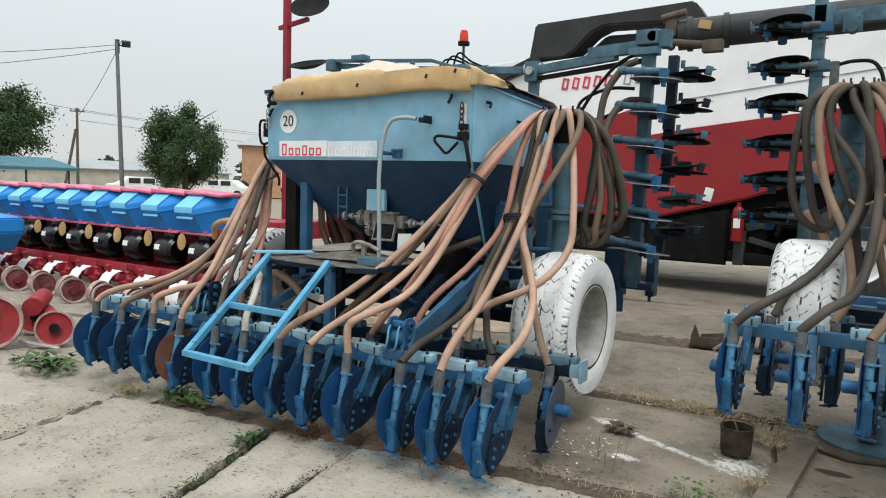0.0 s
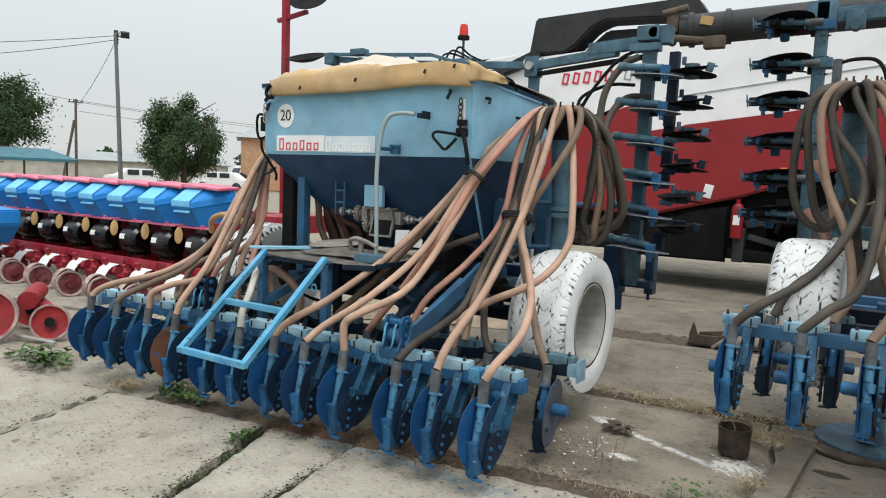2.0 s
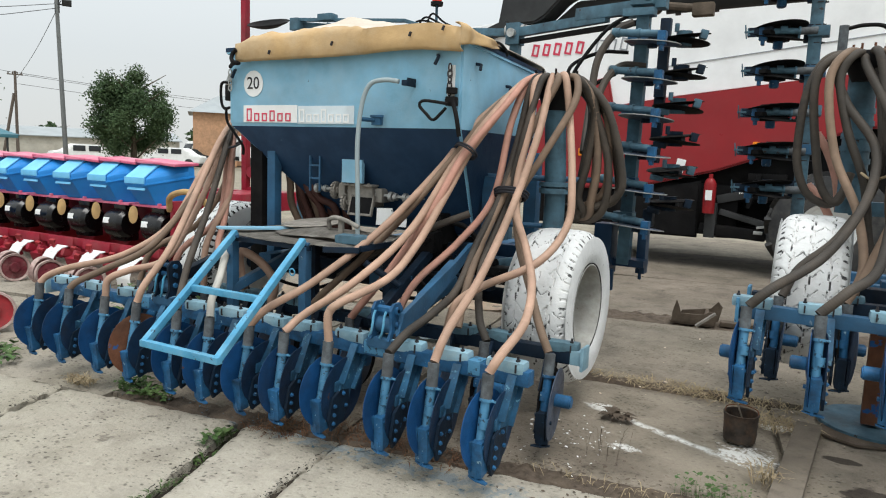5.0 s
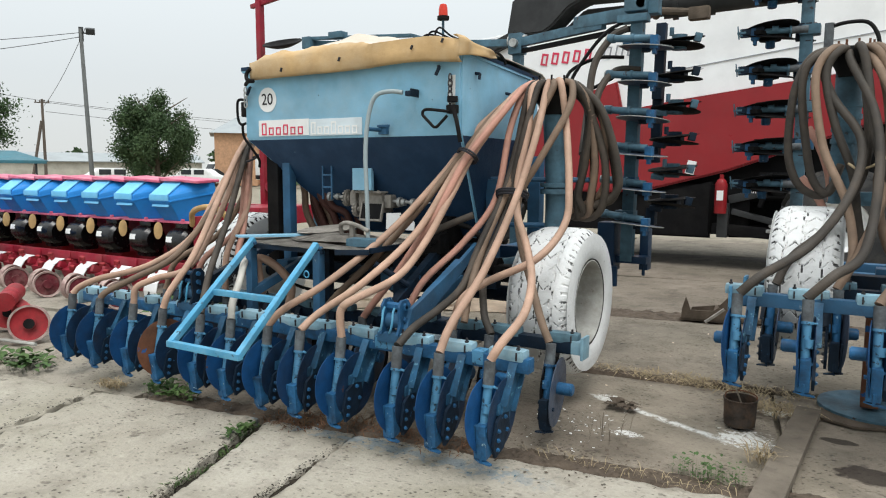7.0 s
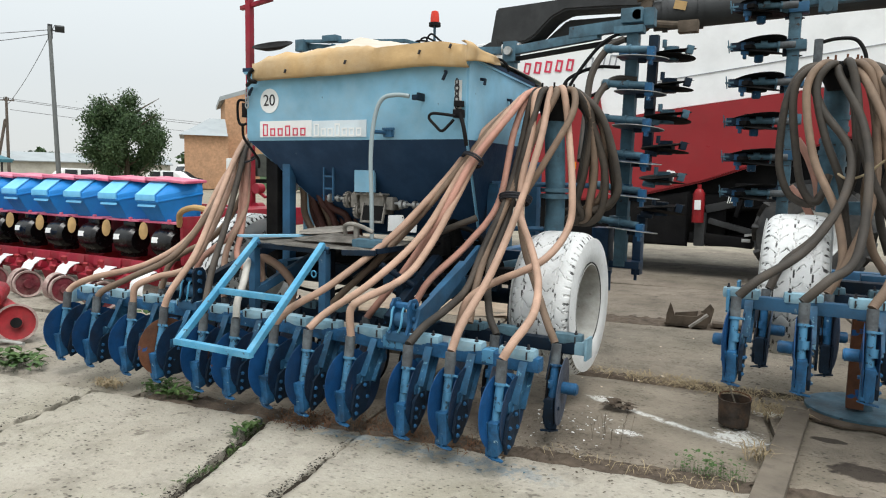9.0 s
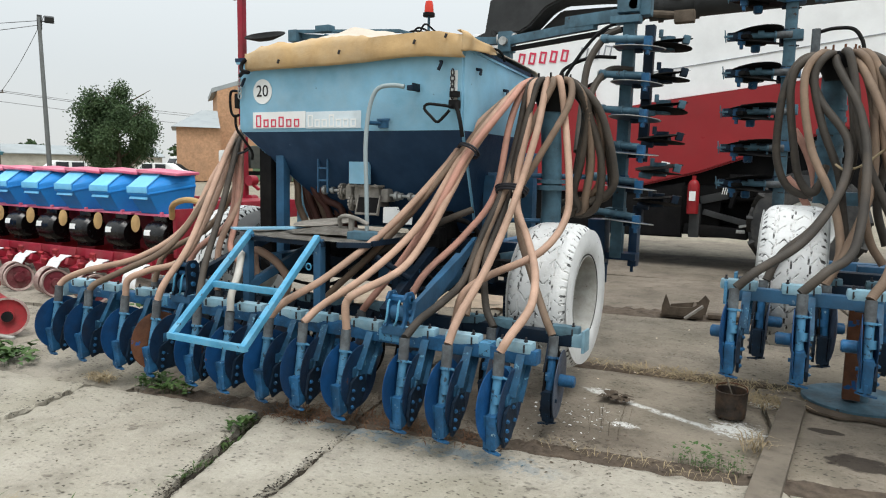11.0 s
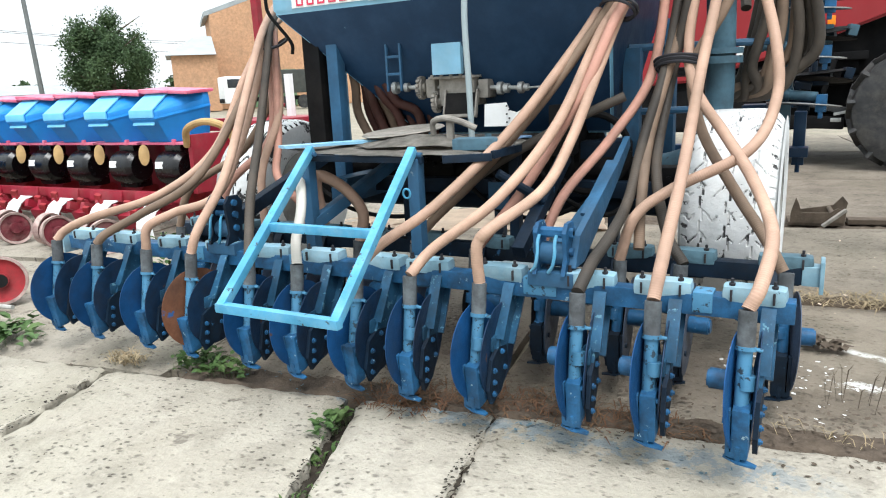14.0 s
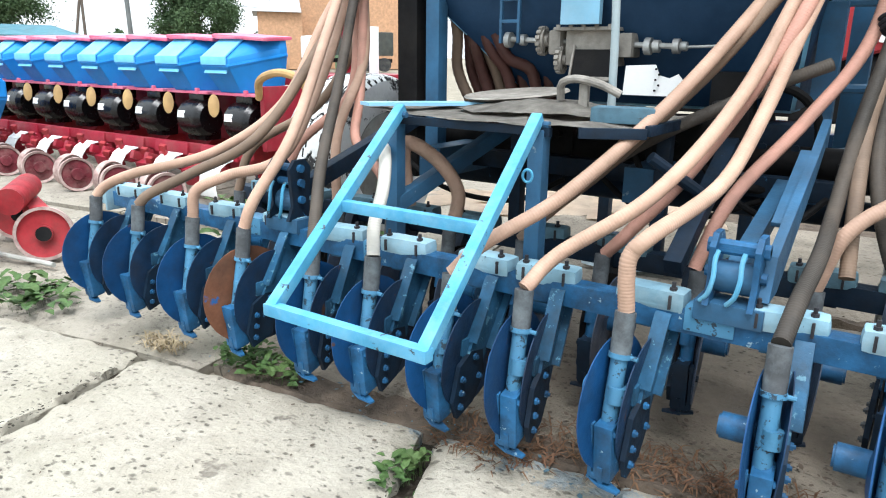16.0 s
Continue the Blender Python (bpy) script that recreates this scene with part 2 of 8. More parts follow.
GREENSHEET = material("green_canopy_sheet", (0.045, 0.15, 0.19), 0.5, vary=0.2, scale=1)
GREENDOOR = material("green_garage_door", (0.13, 0.21, 0.12), 0.6, vary=0.15, scale=2)
POLE = material("concrete_pole", (0.165, 0.175, 0.175), 0.8, vary=0.15, scale=4)
WOODPOLE = material("old_timber", (0.11, 0.09, 0.075), 0.85, vary=0.3, scale=6, bump=0.4)
TIMBER = material("grey_weathered_timber", (0.17, 0.145, 0.115), 0.85, vary=0.35, scale=14, dirt=(0.06, 0.05, 0.04), dirt_amount=0.7, dirt_scale=7, bump=0.6)
PAIL = material("rusty_bucket", (0.040, 0.032, 0.026), 0.7, vary=0.5, scale=14, dirt=(0.11, 0.065, 0.04), dirt_amount=0.8, dirt_scale=12, chips=(0.16, 0.14, 0.12), chip_amount=0.03, chip_scale=20)
BOARD = material("dark_weathered_board", (0.115, 0.09, 0.068), 0.85, vary=0.35, scale=8, dirt=(0.05, 0.04, 0.03), dirt_amount=0.6, bump=0.5)
WORNARM = material("scuffed_arm_paint", (0.030, 0.110, 0.205), 0.4, vary=0.4, scale=10, dirt=(0.02, 0.035, 0.05), dirt_amount=0.85, dirt_scale=9, chips=(0.10, 0.22, 0.29), chip_amount=0.11, chip_scale=34, rand=0.45)
CARD = material("pale_cardboard", (0.60, 0.49, 0.38), 0.85, vary=0.15, scale=3, dirt=(0.36, 0.27, 0.2), dirt_amount=0.6, dirt_scale=4, bump=0.3)
BARK = material("bark", (0.09, 0.07, 0.05), 0.9, vary=0.3, scale=6, bump=0.6)
LEAF = material("tree_leaf", (0.052, 0.090, 0.040), 0.6, vary=0.5, scale=3, dirt=(0.09, 0.13, 0.05), dirt_amount=0.7, dirt_scale=1.3)
WEED = material("weed_leaf", (0.055, 0.105, 0.032), 0.6, vary=0.4, scale=20, dirt=(0.13, 0.17, 0.06), dirt_amount=0.6, dirt_scale=9)
STRAW = material("dry_straw", (0.36, 0.29, 0.18), 0.85, vary=0.35, scale=20, dirt=(0.13, 0.07, 0.045), dirt_amount=0.6, dirt_scale=9)
DRY = material("dry_red_leaf", (0.14, 0.075, 0.045), 0.85, vary=0.4, scale=20, dirt=(0.30, 0.2, 0.1), dirt_amount=0.5, dirt_scale=9)
GLASS = material("dark_window_glass", (0.03, 0.035, 0.04), 0.08, vary=0.05, bump=0.0)
CANVAS = material("dark_truck_canvas", (0.055, 0.06, 0.055), 0.8, vary=0.2, scale=2)
# Red taken down: the shade it hangs in is put into the colour.
EXTING = material("extinguisher_shaded_red", (0.22, 0.013, 0.016), 0.35, vary=0.2)


def concrete(name, base, dark, spill=False, splash=False):
    """Old slab concrete: broad stains, pitted holes, fine aggregate, a lime spill or blue paint spots where they lie."""
    m = bpy.data.materials.new(name)
    m.use_nodes = True
    nt = m.node_tree
    N, K = nt.nodes.new, nt.links.new
    b = nt.nodes["Principled BSDF"]
    b.inputs["Roughness"].default_value = 0.9
    b.inputs["Specular IOR Level"].default_value = 0.25
    vec = N("ShaderNodeNewGeometry").outputs["Position"]

    def noise_tex(s, detail=6, r=0.6):
        n = N("ShaderNodeTexNoise")
        n.inputs["Scale"].default_value, n.inputs["Detail"].default_value, n.inputs["Roughness"].default_value = s, detail, r
        K(vec, n.inputs["Vector"])
        return n.outputs["Fac"]

    def ramp(src, lo, hi, a=0.0, c=1.0):
        r = N("ShaderNodeMapRange")
        for k, v in (("From Min", lo), ("From Max", hi), ("To Min", a), ("To Max", c)):
            r.inputs[k].default_value = v
        K(src, r.inputs["Value"])
        return r.outputs[0]

    def math(op, a, c):
        x = N("ShaderNodeMath")
        x.operation = op
        for s, v in ((0, a), (1, c)):
            if hasattr(v, "is_linked"):
                K(v, x.inputs[s])
            else:
                x.inputs[s].default_value = v
        return x.outputs[0]

    def mix(fac, a, c):
        x = N("ShaderNodeMixRGB")
        for s, v in ((0, fac), (1, a), (2, c)):
            if hasattr(v, "is_linked"):
                K(v, x.inputs[s])
            elif isinstance(v, tuple):
                x.inputs[s].default_value = (*v, 1)
            else:
                x.inputs[s].default_value = v
        return x.outputs[0]

    col = mix(ramp(noise_tex(1.3), 0.35, 0.68), base, dark)
    inf = N("ShaderNodeObjectInfo").outputs["Random"]
    col = mix(ramp(inf, 0, 1, 0.0, 0.22), col, dark)
    col = mix(ramp(noise_tex(45, 4), 0.45, 0.75, 0, 0.35), col, tuple(c * 0.55 for c in base))
    col = mix(ramp(noise_tex(160, 2), 0.55, 0.8, 0, 0.4), col, tuple(min(1, c * 1.3) for c in base))
    col = mix(ramp(noise_tex(3.4, 7, 0.68), 0.48, 0.70, 0, 0.7), col, tuple(c * 0.60 for c in dark))
    col = mix(ramp(noise_tex(0.9, 5, 0.6), 0.45, 0.70, 0, 0.45), col, (dark[0] * 0.80, dark[1] * 0.84, dark[2] * 0.74))
    col = mix(ramp(noise_tex(9, 6, 0.7), 0.55, 0.75, 0, 0.35), col, tuple(min(1, c * 1.35) for c in base))
    squash = N("ShaderNodeMapping")
    squash.inputs["Rotation"].default_value = (0, 0, 0.3)
    squash.inputs["Scale"].default_value = (0.85, 1.25, 1.0)
    K(vec, squash.inputs["Vector"])
    pn = N("ShaderNodeTexNoise")
    pn.inputs["Scale"].default_value, pn.inputs["Detail"].default_value, pn.inputs["Roughness"].default_value = 25, 3, 0.6
    K(squash.outputs[0], pn.inputs["Vector"])
    warp = N("ShaderNodeVectorMath")
    warp.operation = "MULTIPLY_ADD"
    K(pn.outputs["Color"], warp.inputs[0])
    warp.inputs[1].default_value = (0.030, 0.030, 0.0)
    K(squash.outputs[0], warp.inputs[2])

    def holes(scale, lo, hi, few):
        """Round pits of uneven size, some cells empty."""
        cell = N("ShaderNodeTexVoronoi")
        cell.voronoi_dimensions = "2D"
        cell.inputs["Scale"].default_value = scale
        K(warp.outputs[0], cell.inputs["Vector"])
        tint = N("ShaderNodeSeparateColor")
        K(cell.outputs["Color"], tint.inputs[0])
        size = ramp(tint.outputs[0], few, 1.0, 0.0, 1.0)
        edge = math("SUBTRACT", math("MULTIPLY", size, hi), cell.outputs["Distance"])
        return math("MULTIPLY", ramp(edge, -0.02, lo), ramp(size, 0.0, 0.08))

    patchy = ramp(noise_tex(1.7, 5, 0.65), 0.36, 0.58, 0.12, 1.0)
    fine = math("MULTIPLY", ramp(pn.outputs["Fac"], 0.60, 0.68), 0.7)
    pits = math("MULTIPLY", math("MAXIMUM", math("MAXIMUM", holes(12.0, 0.10, 0.20, 0.80), holes(33.0, 0.14, 0.33, 0.52)), fine), patchy)
    col = mix(math("MULTIPLY", pits, 0.85), col, (0.048, 0.040, 0.032))
    big = ramp(noise_tex(6.5, 4, 0.55), 0.665, 0.71)
    col = mix(math("MULTIPLY", big, 0.6), col, (0.075, 0.06, 0.05))
    sep = N("ShaderNodeSeparateXYZ")
    K(vec, sep.inputs[0])
    if spill:
        # a poured line of lime that runs from the wheel to the bucket, splashes round it and near the joint
        x, y = sep.outputs["X"], sep.outputs["Y"]

        def blot(cx, cy, rx, ry):
            dx, dy = math("DIVIDE", math("SUBTRACT", x, cx), rx), math("DIVIDE", math("SUBTRACT", y, cy), ry)
            return ramp(math("SQRT", math("ADD", math("MULTIPLY", dx, dx), math("MULTIPLY", dy, dy)), 0), 0.0, 1.0, 1.0, 0.0)

        line = math("ADD", math("MULTIPLY", x, -0.43), 1.49)
        wobble = math("MULTIPLY", math("SUBTRACT", noise_tex(5, 3), 0.5), 0.08)
        off = math("ABSOLUTE", math("ADD", math("SUBTRACT", y, line), wobble), 0)
        along = math("MULTIPLY", ramp(x, -0.05, 0.05), ramp(x, 0.75, 0.95, 1, 0))
        core = math("MULTIPLY", ramp(off, 0.012, 0.04, 1.0, 0.0), along)
        core = math("MULTIPLY", core, ramp(noise_tex(16, 5, 0.75), 0.38, 0.54))
        soft = math("MULTIPLY", math("MAXIMUM", blot(0.92, 1.22, 0.42, 0.42), math("MAXIMUM", blot(1.02, 1.75, 0.34, 0.16), math("MAXIMUM", math("MAXIMUM", blot(0.36, 0.97, 0.24, 0.12), blot(1.06, 1.76, 0.26, 0.10)), blot(0.1, 1.5, 0.2, 0.14)))), 0.90)
        speck = ramp(math("MULTIPLY", math("ADD", soft, 0.12), noise_tex(30, 5, 0.7)), 0.36, 0.44)
        f = math("MAXIMUM", core, math("MULTIPLY", speck, ramp(soft, 0.02, 0.2)))
        col = mix(math("MULTIPLY", f, 0.85), col, (0.74, 0.74, 0.71))
        # spilt oil beyond the board, and soft brown darkening under the drill
        oil = math("ADD", math("MAXIMUM", blot(1.46, 1.02, 0.24, 0.17), blot(1.33, 1.41, 0.14, 0.07)), math("MULTIPLY", math("SUBTRACT", noise_tex(9, 5, 0.65), 0.5), 0.9))
        col = mix(math("MULTIPLY", ramp(oil, 0.34, 0.46), 0.85), col, (0.028, 0.021, 0.017))
        browned = math("ADD", math("MAXIMUM", blot(-0.7, 0.85, 1.5, 0.62), blot(0.25, 0.75, 0.7, 0.30)), math("MULTIPLY", math("SUBTRACT", noise_tex(4, 6, 0.65), 0.5), 1.1))
        col = mix(math("MULTIPLY", ramp(browned, 0.20, 0.75), 0.45), col, (0.085, 0.066, 0.050))
    if splash:
        off = math("ABSOLUTE", math("SUBTRACT", sep.outputs["Y"], 0.14), 0)
        near = ramp(off, 0.02, 0.36, 1, 0)
        f = math("MULTIPLY", ramp(math("MULTIPLY", near, noise_tex(13, 5, 0.75)), 0.43, 0.50), ramp(sep.outputs["X"], 0.05, 0.35, 1, 0))
        col = mix(math("MULTIPLY", f, 0.45), col, (0.10, 0.20, 0.28))
    K(col, b.inputs["Base Color"])
    bp = N("ShaderNodeBump")
    bp.inputs["Strength"].default_value, bp.inputs["Distance"].default_value = 0.85, 0.014
    h = math("SUBTRACT", noise_tex(40, 6), math("MULTIPLY", math("ADD", pits, big), 0.35))
    K(h, bp.inputs["Height"])
    K(bp.outputs[0], b.inputs["Normal"])
    return m


SLAB = concrete("pale_concrete", (0.43, 0.398, 0.335), (0.315, 0.283, 0.226), splash=True)
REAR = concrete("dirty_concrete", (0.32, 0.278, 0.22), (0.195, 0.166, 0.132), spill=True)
MID = concrete("worn_pale_concrete", (0.37, 0.335, 0.28), (0.25, 0.22, 0.175))
SOILED = concrete("soiled_concrete", (0.305, 0.265, 0.210), (0.185, 0.158, 0.125))
# Darker for grime and for the combine's shade, both put into the colour.
GRIMYSHADE = concrete("grimy_shaded_concrete", (0.255, 0.218, 0.174), (0.145, 0.122, 0.097))
YARD = concrete("dusty_yard", (0.33, 0.295, 0.23), (0.24, 0.21, 0.16))
DEEPSOIL = material("damp_joint_soil", (0.030, 0.025, 0.019), 0.95, vary=0.5, scale=30, dirt=(0.07, 0.055, 0.04), dirt_amount=0.7, dirt_scale=18, bump=1.0, bump_scale=60)
SOIL = material("dark_soil", (0.10, 0.078, 0.060), 0.95, vary=0.4, scale=20, dirt=(0.13, 0.10, 0.07), dirt_amount=0.7, dirt_scale=6, bump=0.9, bump_scale=50)


# ---- mesh tools ----
def place(bm_part, m, verts):
    bmesh.ops.transform(bm_part, matrix=m, verts=verts)


def box(bm, sx, sy, sz, m=None, bevel=0.0):
    """A box of that size, its middle at m."""
    r = bmesh.ops.create_cube(bm, size=1)
    vs = r["verts"]
    bmesh.ops.scale(bm, vec=(sx, sy, sz), verts=vs)
    if bevel:
        es = list({e for v in vs for e in v.link_edges})
        rb = bmesh.ops.bevel(bm, geom=es, offset=bevel, segments=2, affect="EDGES", profile=0.7)
        vs = list({v for f in rb["faces"] for v in f.verts} | {v for v in vs if v.is_valid})
        vs = [v for v in vs if v.is_valid]
    place(bm, m or Matrix(), vs)
    return vs


def between(p, q):
    """The pose whose z runs from p to q, and the length."""
    p, q = Vector(p), Vector(q)
    d = q - p
    return Matrix.Translation((p + q) / 2) @ d.to_track_quat("Z", "Y").to_matrix().to_4x4(), d.length


def rod(bm, p, q, r, segs=12, r2=None):
    m, n = between(p, q)
    res = bmesh.ops.create_cone(bm, cap_ends=True, segments=segs, radius1=r, radius2=r if r2 is None else r2, depth=n)
    place(bm, m, res["verts"])


def beam(bm, p, q, w, h, bevel=0.004):
    """A square tube from p to q, h upright."""
    p, q = Vector(p), Vector(q)
    d = (q - p).normalized()
    side = d.cross(Vector((0, 0, 1)))
    if side.length < 1e-3:
        side = Vector((1, 0, 0))
    side.normalize()
    up = side.cross(d)
    m = Matrix((side, d, up)).transposed().to_4x4()
    m.translation = (p + q) / 2
    box(bm, w, (q - p).length, h, m, bevel)


def plate(bm, outline, thick, m):
    """A flat plate: outline in its own x and y, pushed out by thick along its z, with its middle at m."""
    n = len(outline)
    a = [bm.verts.new((x, y, -thick / 2)) for x, y in outline]
    b = [bm.verts.new((x, y, thick / 2)) for x, y in outline]
    bm.faces.new(a[::-1])
    bm.faces.new(b)
    for i in range(n):
        bm.faces.new((a[i], a[(i + 1) % n], b[(i + 1) % n], b[i]))
    place(bm, m, a + b)


def lathe(bm, profile, m, segs=32, close=False):
    """Turns a profile of (radius, height) round the z of m."""
    rings = []
    for r, h in profile:
        rings.append([bm.verts.new((r * math.cos(2 * math.pi * k / segs), r * math.sin(2 * math.pi * k / segs), h)) for k in range(segs)])
    pairs = list(zip(rings, rings[1:])) + ([(rings[-1], rings[0])] if close else [])
    for a, b in pairs:
        for k in range(segs):
            bm.faces.new((a[k], a[(k + 1) % segs], b[(k + 1) % segs], b[k]))
    if not close:
        bm.faces.new(rings[0][::-1])
        bm.faces.new(rings[-1])
    place(bm, m, [v for ring in rings for v in ring])


def curve_points(points, step):
    """Points at even steps along a smooth line through the given ones."""
    P = [Vector(p) for p in points]
    P = [2 * P[0] - P[1], *P, 2 * P[-1] - P[-2]]
    fine = []
    for a, b, c, d in zip(P, P[1:], P[2:], P[3:]):
        for k in range(24):
            t = k / 24
            fine.append(0.5 * ((2 * b) + (c - a) * t + (2 * a - 5 * b + 4 * c - d) * t * t + (3 * b - a - 3 * c + d) * t ** 3))
    fine.append(P[-2])
    out, left = [fine[0]], step
    for a, b in zip(fine, fine[1:]):
        n = (b - a).length
        while n >= left:
            a = a + (b - a) * (left / n)
            n -= left
            out.append(a)
            left = step
        left -= n
    return out


def sweep(bm, pts, radius, segs=10, ribs=0.0):
    """A tube along pts; ribs: how much the rings swell and shrink, as a corrugated hose."""
    rings, side = [], None
    for i, p in enumerate(pts):
        d = (pts[min(i + 1, len(pts) - 1)] - pts[max(i - 1, 0)]).normalized()
        if side is None:
            side = d.orthogonal().normalized()
        side = (side - d * side.dot(d)).normalized()
        up = d.cross(side)
        r = radius * (1 + ribs * (1, -0.2, -0.8)[i % 3])
        rings.append([bm.verts.new(p + r * (math.cos(2 * math.pi * k / segs) * side + math.sin(2 * math.pi * k / segs) * up)) for k in range(segs)])
    for a, b in zip(rings, rings[1:]):
        for k in range(segs):
            bm.faces.new((a[k], a[(k + 1) % segs], b[(k + 1) % segs], b[k]))
    bm.faces.new(rings[0][::-1])
    bm.faces.new(rings[-1])


def done(bm, smooth=35):
    """The finished mesh: normals outward, faces smooth but for sharp edges."""
    bmesh.ops.recalc_face_normals(bm, faces=bm.faces)
    me = bpy.data.meshes.new("mesh")
    for f in bm.faces:
        f.smooth = True
    for e in bm.edges:
        if len(e.link_faces) == 2 and e.calc_face_angle(0) > radians(smooth):
            e.smooth = False
    bm.to_mesh(me)
    bm.free()
    return me


def part(name, shape, mat, parent=None, label="", m=None, smooth=35):
    """Links a bmesh or mesh as one object, under a thing or a part."""
    me = done(shape, smooth) if isinstance(shape, bmesh.types.BMesh) else shape
    if mat and not me.materials:
        me.materials.append(mat)
    ob = new(name, me)
    if parent:
        ob.parent = parent
    if m is not None:
        ob.matrix_basis = m
    if label:
        ob["label"] = label
    return ob


def thing(name, label, category, group="", m=None, kind=""):
    ob = new(name)
    ob.empty_display_size = 0.1
    if m is not None:
        ob.matrix_basis = m
    return tagged(ob, label, category, group, kind)


def solid(name, shape, mat, label, category, group="", m=None, kind=""):
    return tagged(part(name, shape, mat, None, "", m), label, category, group, kind)


def shapes():
    return bmesh.new()


# ---- ground ----
def ground():
    """One sheet of yard that reaches the horizon, a little lower than the slabs that lie on it."""
    xs = [-900, -300, -120, -60, -30, -15, -8, -4, -2, 0, 2, 4, 8, 15, 30, 60, 120, 300, 900]
    bm = shapes()
    grid = [[bm.verts.new((x, y, -0.075)) for x in xs] for y in xs]
    for a, b in zip(grid, grid[1:]):
        for k in range(len(xs) - 1):
            bm.faces.new((a[k], a[k + 1], b[k + 1], b[k]))
    return solid("ground", bm, YARD, "dusty pale concrete and earth yard", "ground", kind="structure")


ground()
TURNED = pose(0, 0.36, 0, 0, 0, 8.5)
pavement = thing("pavement", "cracked and pitted old concrete slabs with open joints", "pavement", kind="structure")


def slab(u0, u1, v0, v1, top, mat, seed, gap=0.02, n=14, skew0=0.0, skew1=0.0, worn=0.0):
    """A cast slab with worn, wavering edges, lying in the turned grid of the pavement; skew0 and skew1 turn its two long edges."""
    rnd = random.Random(seed)
    tilt = rnd.uniform(-0.004, 0.004)
    bm = shapes()
    rows = []
    for j in range(n + 1):
        row = []
        for i in range(n + 1):
            v = v0 + gap / 2 + (v1 - v0 - gap) * j / n
            a, b = u0 + gap / 2 + skew0 * v, u1 - gap / 2 + skew1 * v
            u = a + (b - a) * i / n
            w = 0.012 * noise.noise((u * 5 + seed, v * 5, 1.0)) + 0.02 * noise.noise((u * 1.7, v * 1.7 + seed, 4.0))
            w2 = worn * (0.8 * noise.noise((u * 13, v * 13, seed + 2.0)) + 0.9 * noise.noise((u * 34, v * 34, seed)))
            if i in (0, n):
                u += w + w2
            if j in (0, n):
                v += w + w2
            rim_d = min(i * (b - a) / n, (n - i) * (b - a) / n, j * (v1 - v0) / n, (n - j) * (v1 - v0) / n)
            z = top + 0.006 * noise.noise((u * 1.5, v * 1.5, seed)) + tilt * (u - u0)
            if rim_d == 0:
                z -= 0.016 + worn * 0.5
            elif worn and rim_d < 0.09:
                z -= worn * 0.7 * (1 - rim_d / 0.09) ** 2 * (1 + 1.8 * noise.noise((u * 14, v * 14, seed + 9.0)))
            row.append(bm.verts.new((u, v, z)))
        rows.append(row)
    for a, b in zip(rows, rows[1:]):
        for k in range(n):
            bm.faces.new((a[k], a[k + 1], b[k + 1], b[k]))
    rim = rows[0] + [r[-1] for r in rows[1:]] + rows[-1][-2::-1] + [r[0] for r in rows[-2:0:-1]]
    low = [bm.verts.new((v.co.x, v.co.y, -0.09)) for v in rim]
    for k in range(len(rim)):
        bm.faces.new((rim[k], low[k], low[(k + 1) % len(rim)], rim[(k + 1) % len(rim)]))
    part("slab", bm, mat, pavement, m=TURNED)


# front row: the place of each joint at the long joint, and its turn
FRONT_JOINTS = [(-8.0, 0), (-6.63, 0), (-5.30, 0), (-3.97, -0.06), (-2.65, -0.12), (-1.42, -0.205), (-0.835, 0), (1.18, 0), (2.5, 0), (3.9, 0)]
for k, ((a, s0), (b, s1)) in enumerate(zip(FRONT_JOINTS, FRONT_JOINTS[1:])):
    near = 3 <= k <= 6
    slab(a + (0.030 if k == 5 else 0.022 if k == 4 else 0.004), b - (0.026 if k == 4 else 0.020 if k == 3 else 0.004), -2.6 if near else -3.0, -0.03, 0.0, SLAB, k, 0.0 if near else 0.012, 150 if near else 14, s0, s1, 0.017 if near else 0.0)
    slab(a, b, -6.0, -3.03, -0.03, SLAB, 20 + k, 0.03)
REAR_JOINTS = [-8.0, -5.2, -2.4, -0.9, 1.20, 3.2, 5.2]
# rows 2 and 3, out to the combine, carry its shade in their colour
for j, (v0, v1, top) in enumerate(((0.06, 1.62, -0.012), (1.66, 3.56, 0.0), (3.62, 6.4, -0.03), (6.44, 9.4, -0.03), (9.44, 12.4, -0.035))):
    row_joints = [2.3 if (q == 1.20 and j) else q for q in REAR_JOINTS]
    for k, (a, b) in enumerate(zip(row_joints, row_joints[1:])):
        slab(a + 0.35 * (j % 2) * (k not in (3, 4)), b + 0.35 * (j % 2) * (k not in (2, 3)), v0 if j or k > 1 else -0.015, v1, top, MID if k < 2 and j < 3 else GRIMYSHADE if j in (2, 3) else SOILED if j == 1 else REAR, 40 + 10 * j + k, 0.025)


def soil_bed(name, label, u0, u1, v0, v1, top, seed, mat=None):
    """Dark crumbs of earth that fill a joint."""
    bm = shapes()
    nu, nv = max(6, int((u1 - u0) / 0.04)), max(4, int((v1 - v0) / 0.03))
    rows = [[bm.verts.new((u0 + (u1 - u0) * i / nu, v0 + (v1 - v0) * j / nv,
                           top - (0.04 if i in (0, nu) or j in (0, nv) else 0) + 0.022 * noise.noise((i * 0.6, j * 0.6, seed)) + 0.010 * noise.noise((i * 1.9, j * 1.9, seed)))) for i in range(nu + 1)] for j in range(nv + 1)]
    for a, b in zip(rows, rows[1:]):
        for k in range(nu):
            bm.faces.new((a[k], a[k + 1], b[k + 1], b[k]))
    return solid(name, bm, mat or SOIL, label, "soil", m=TURNED, kind="stuff")


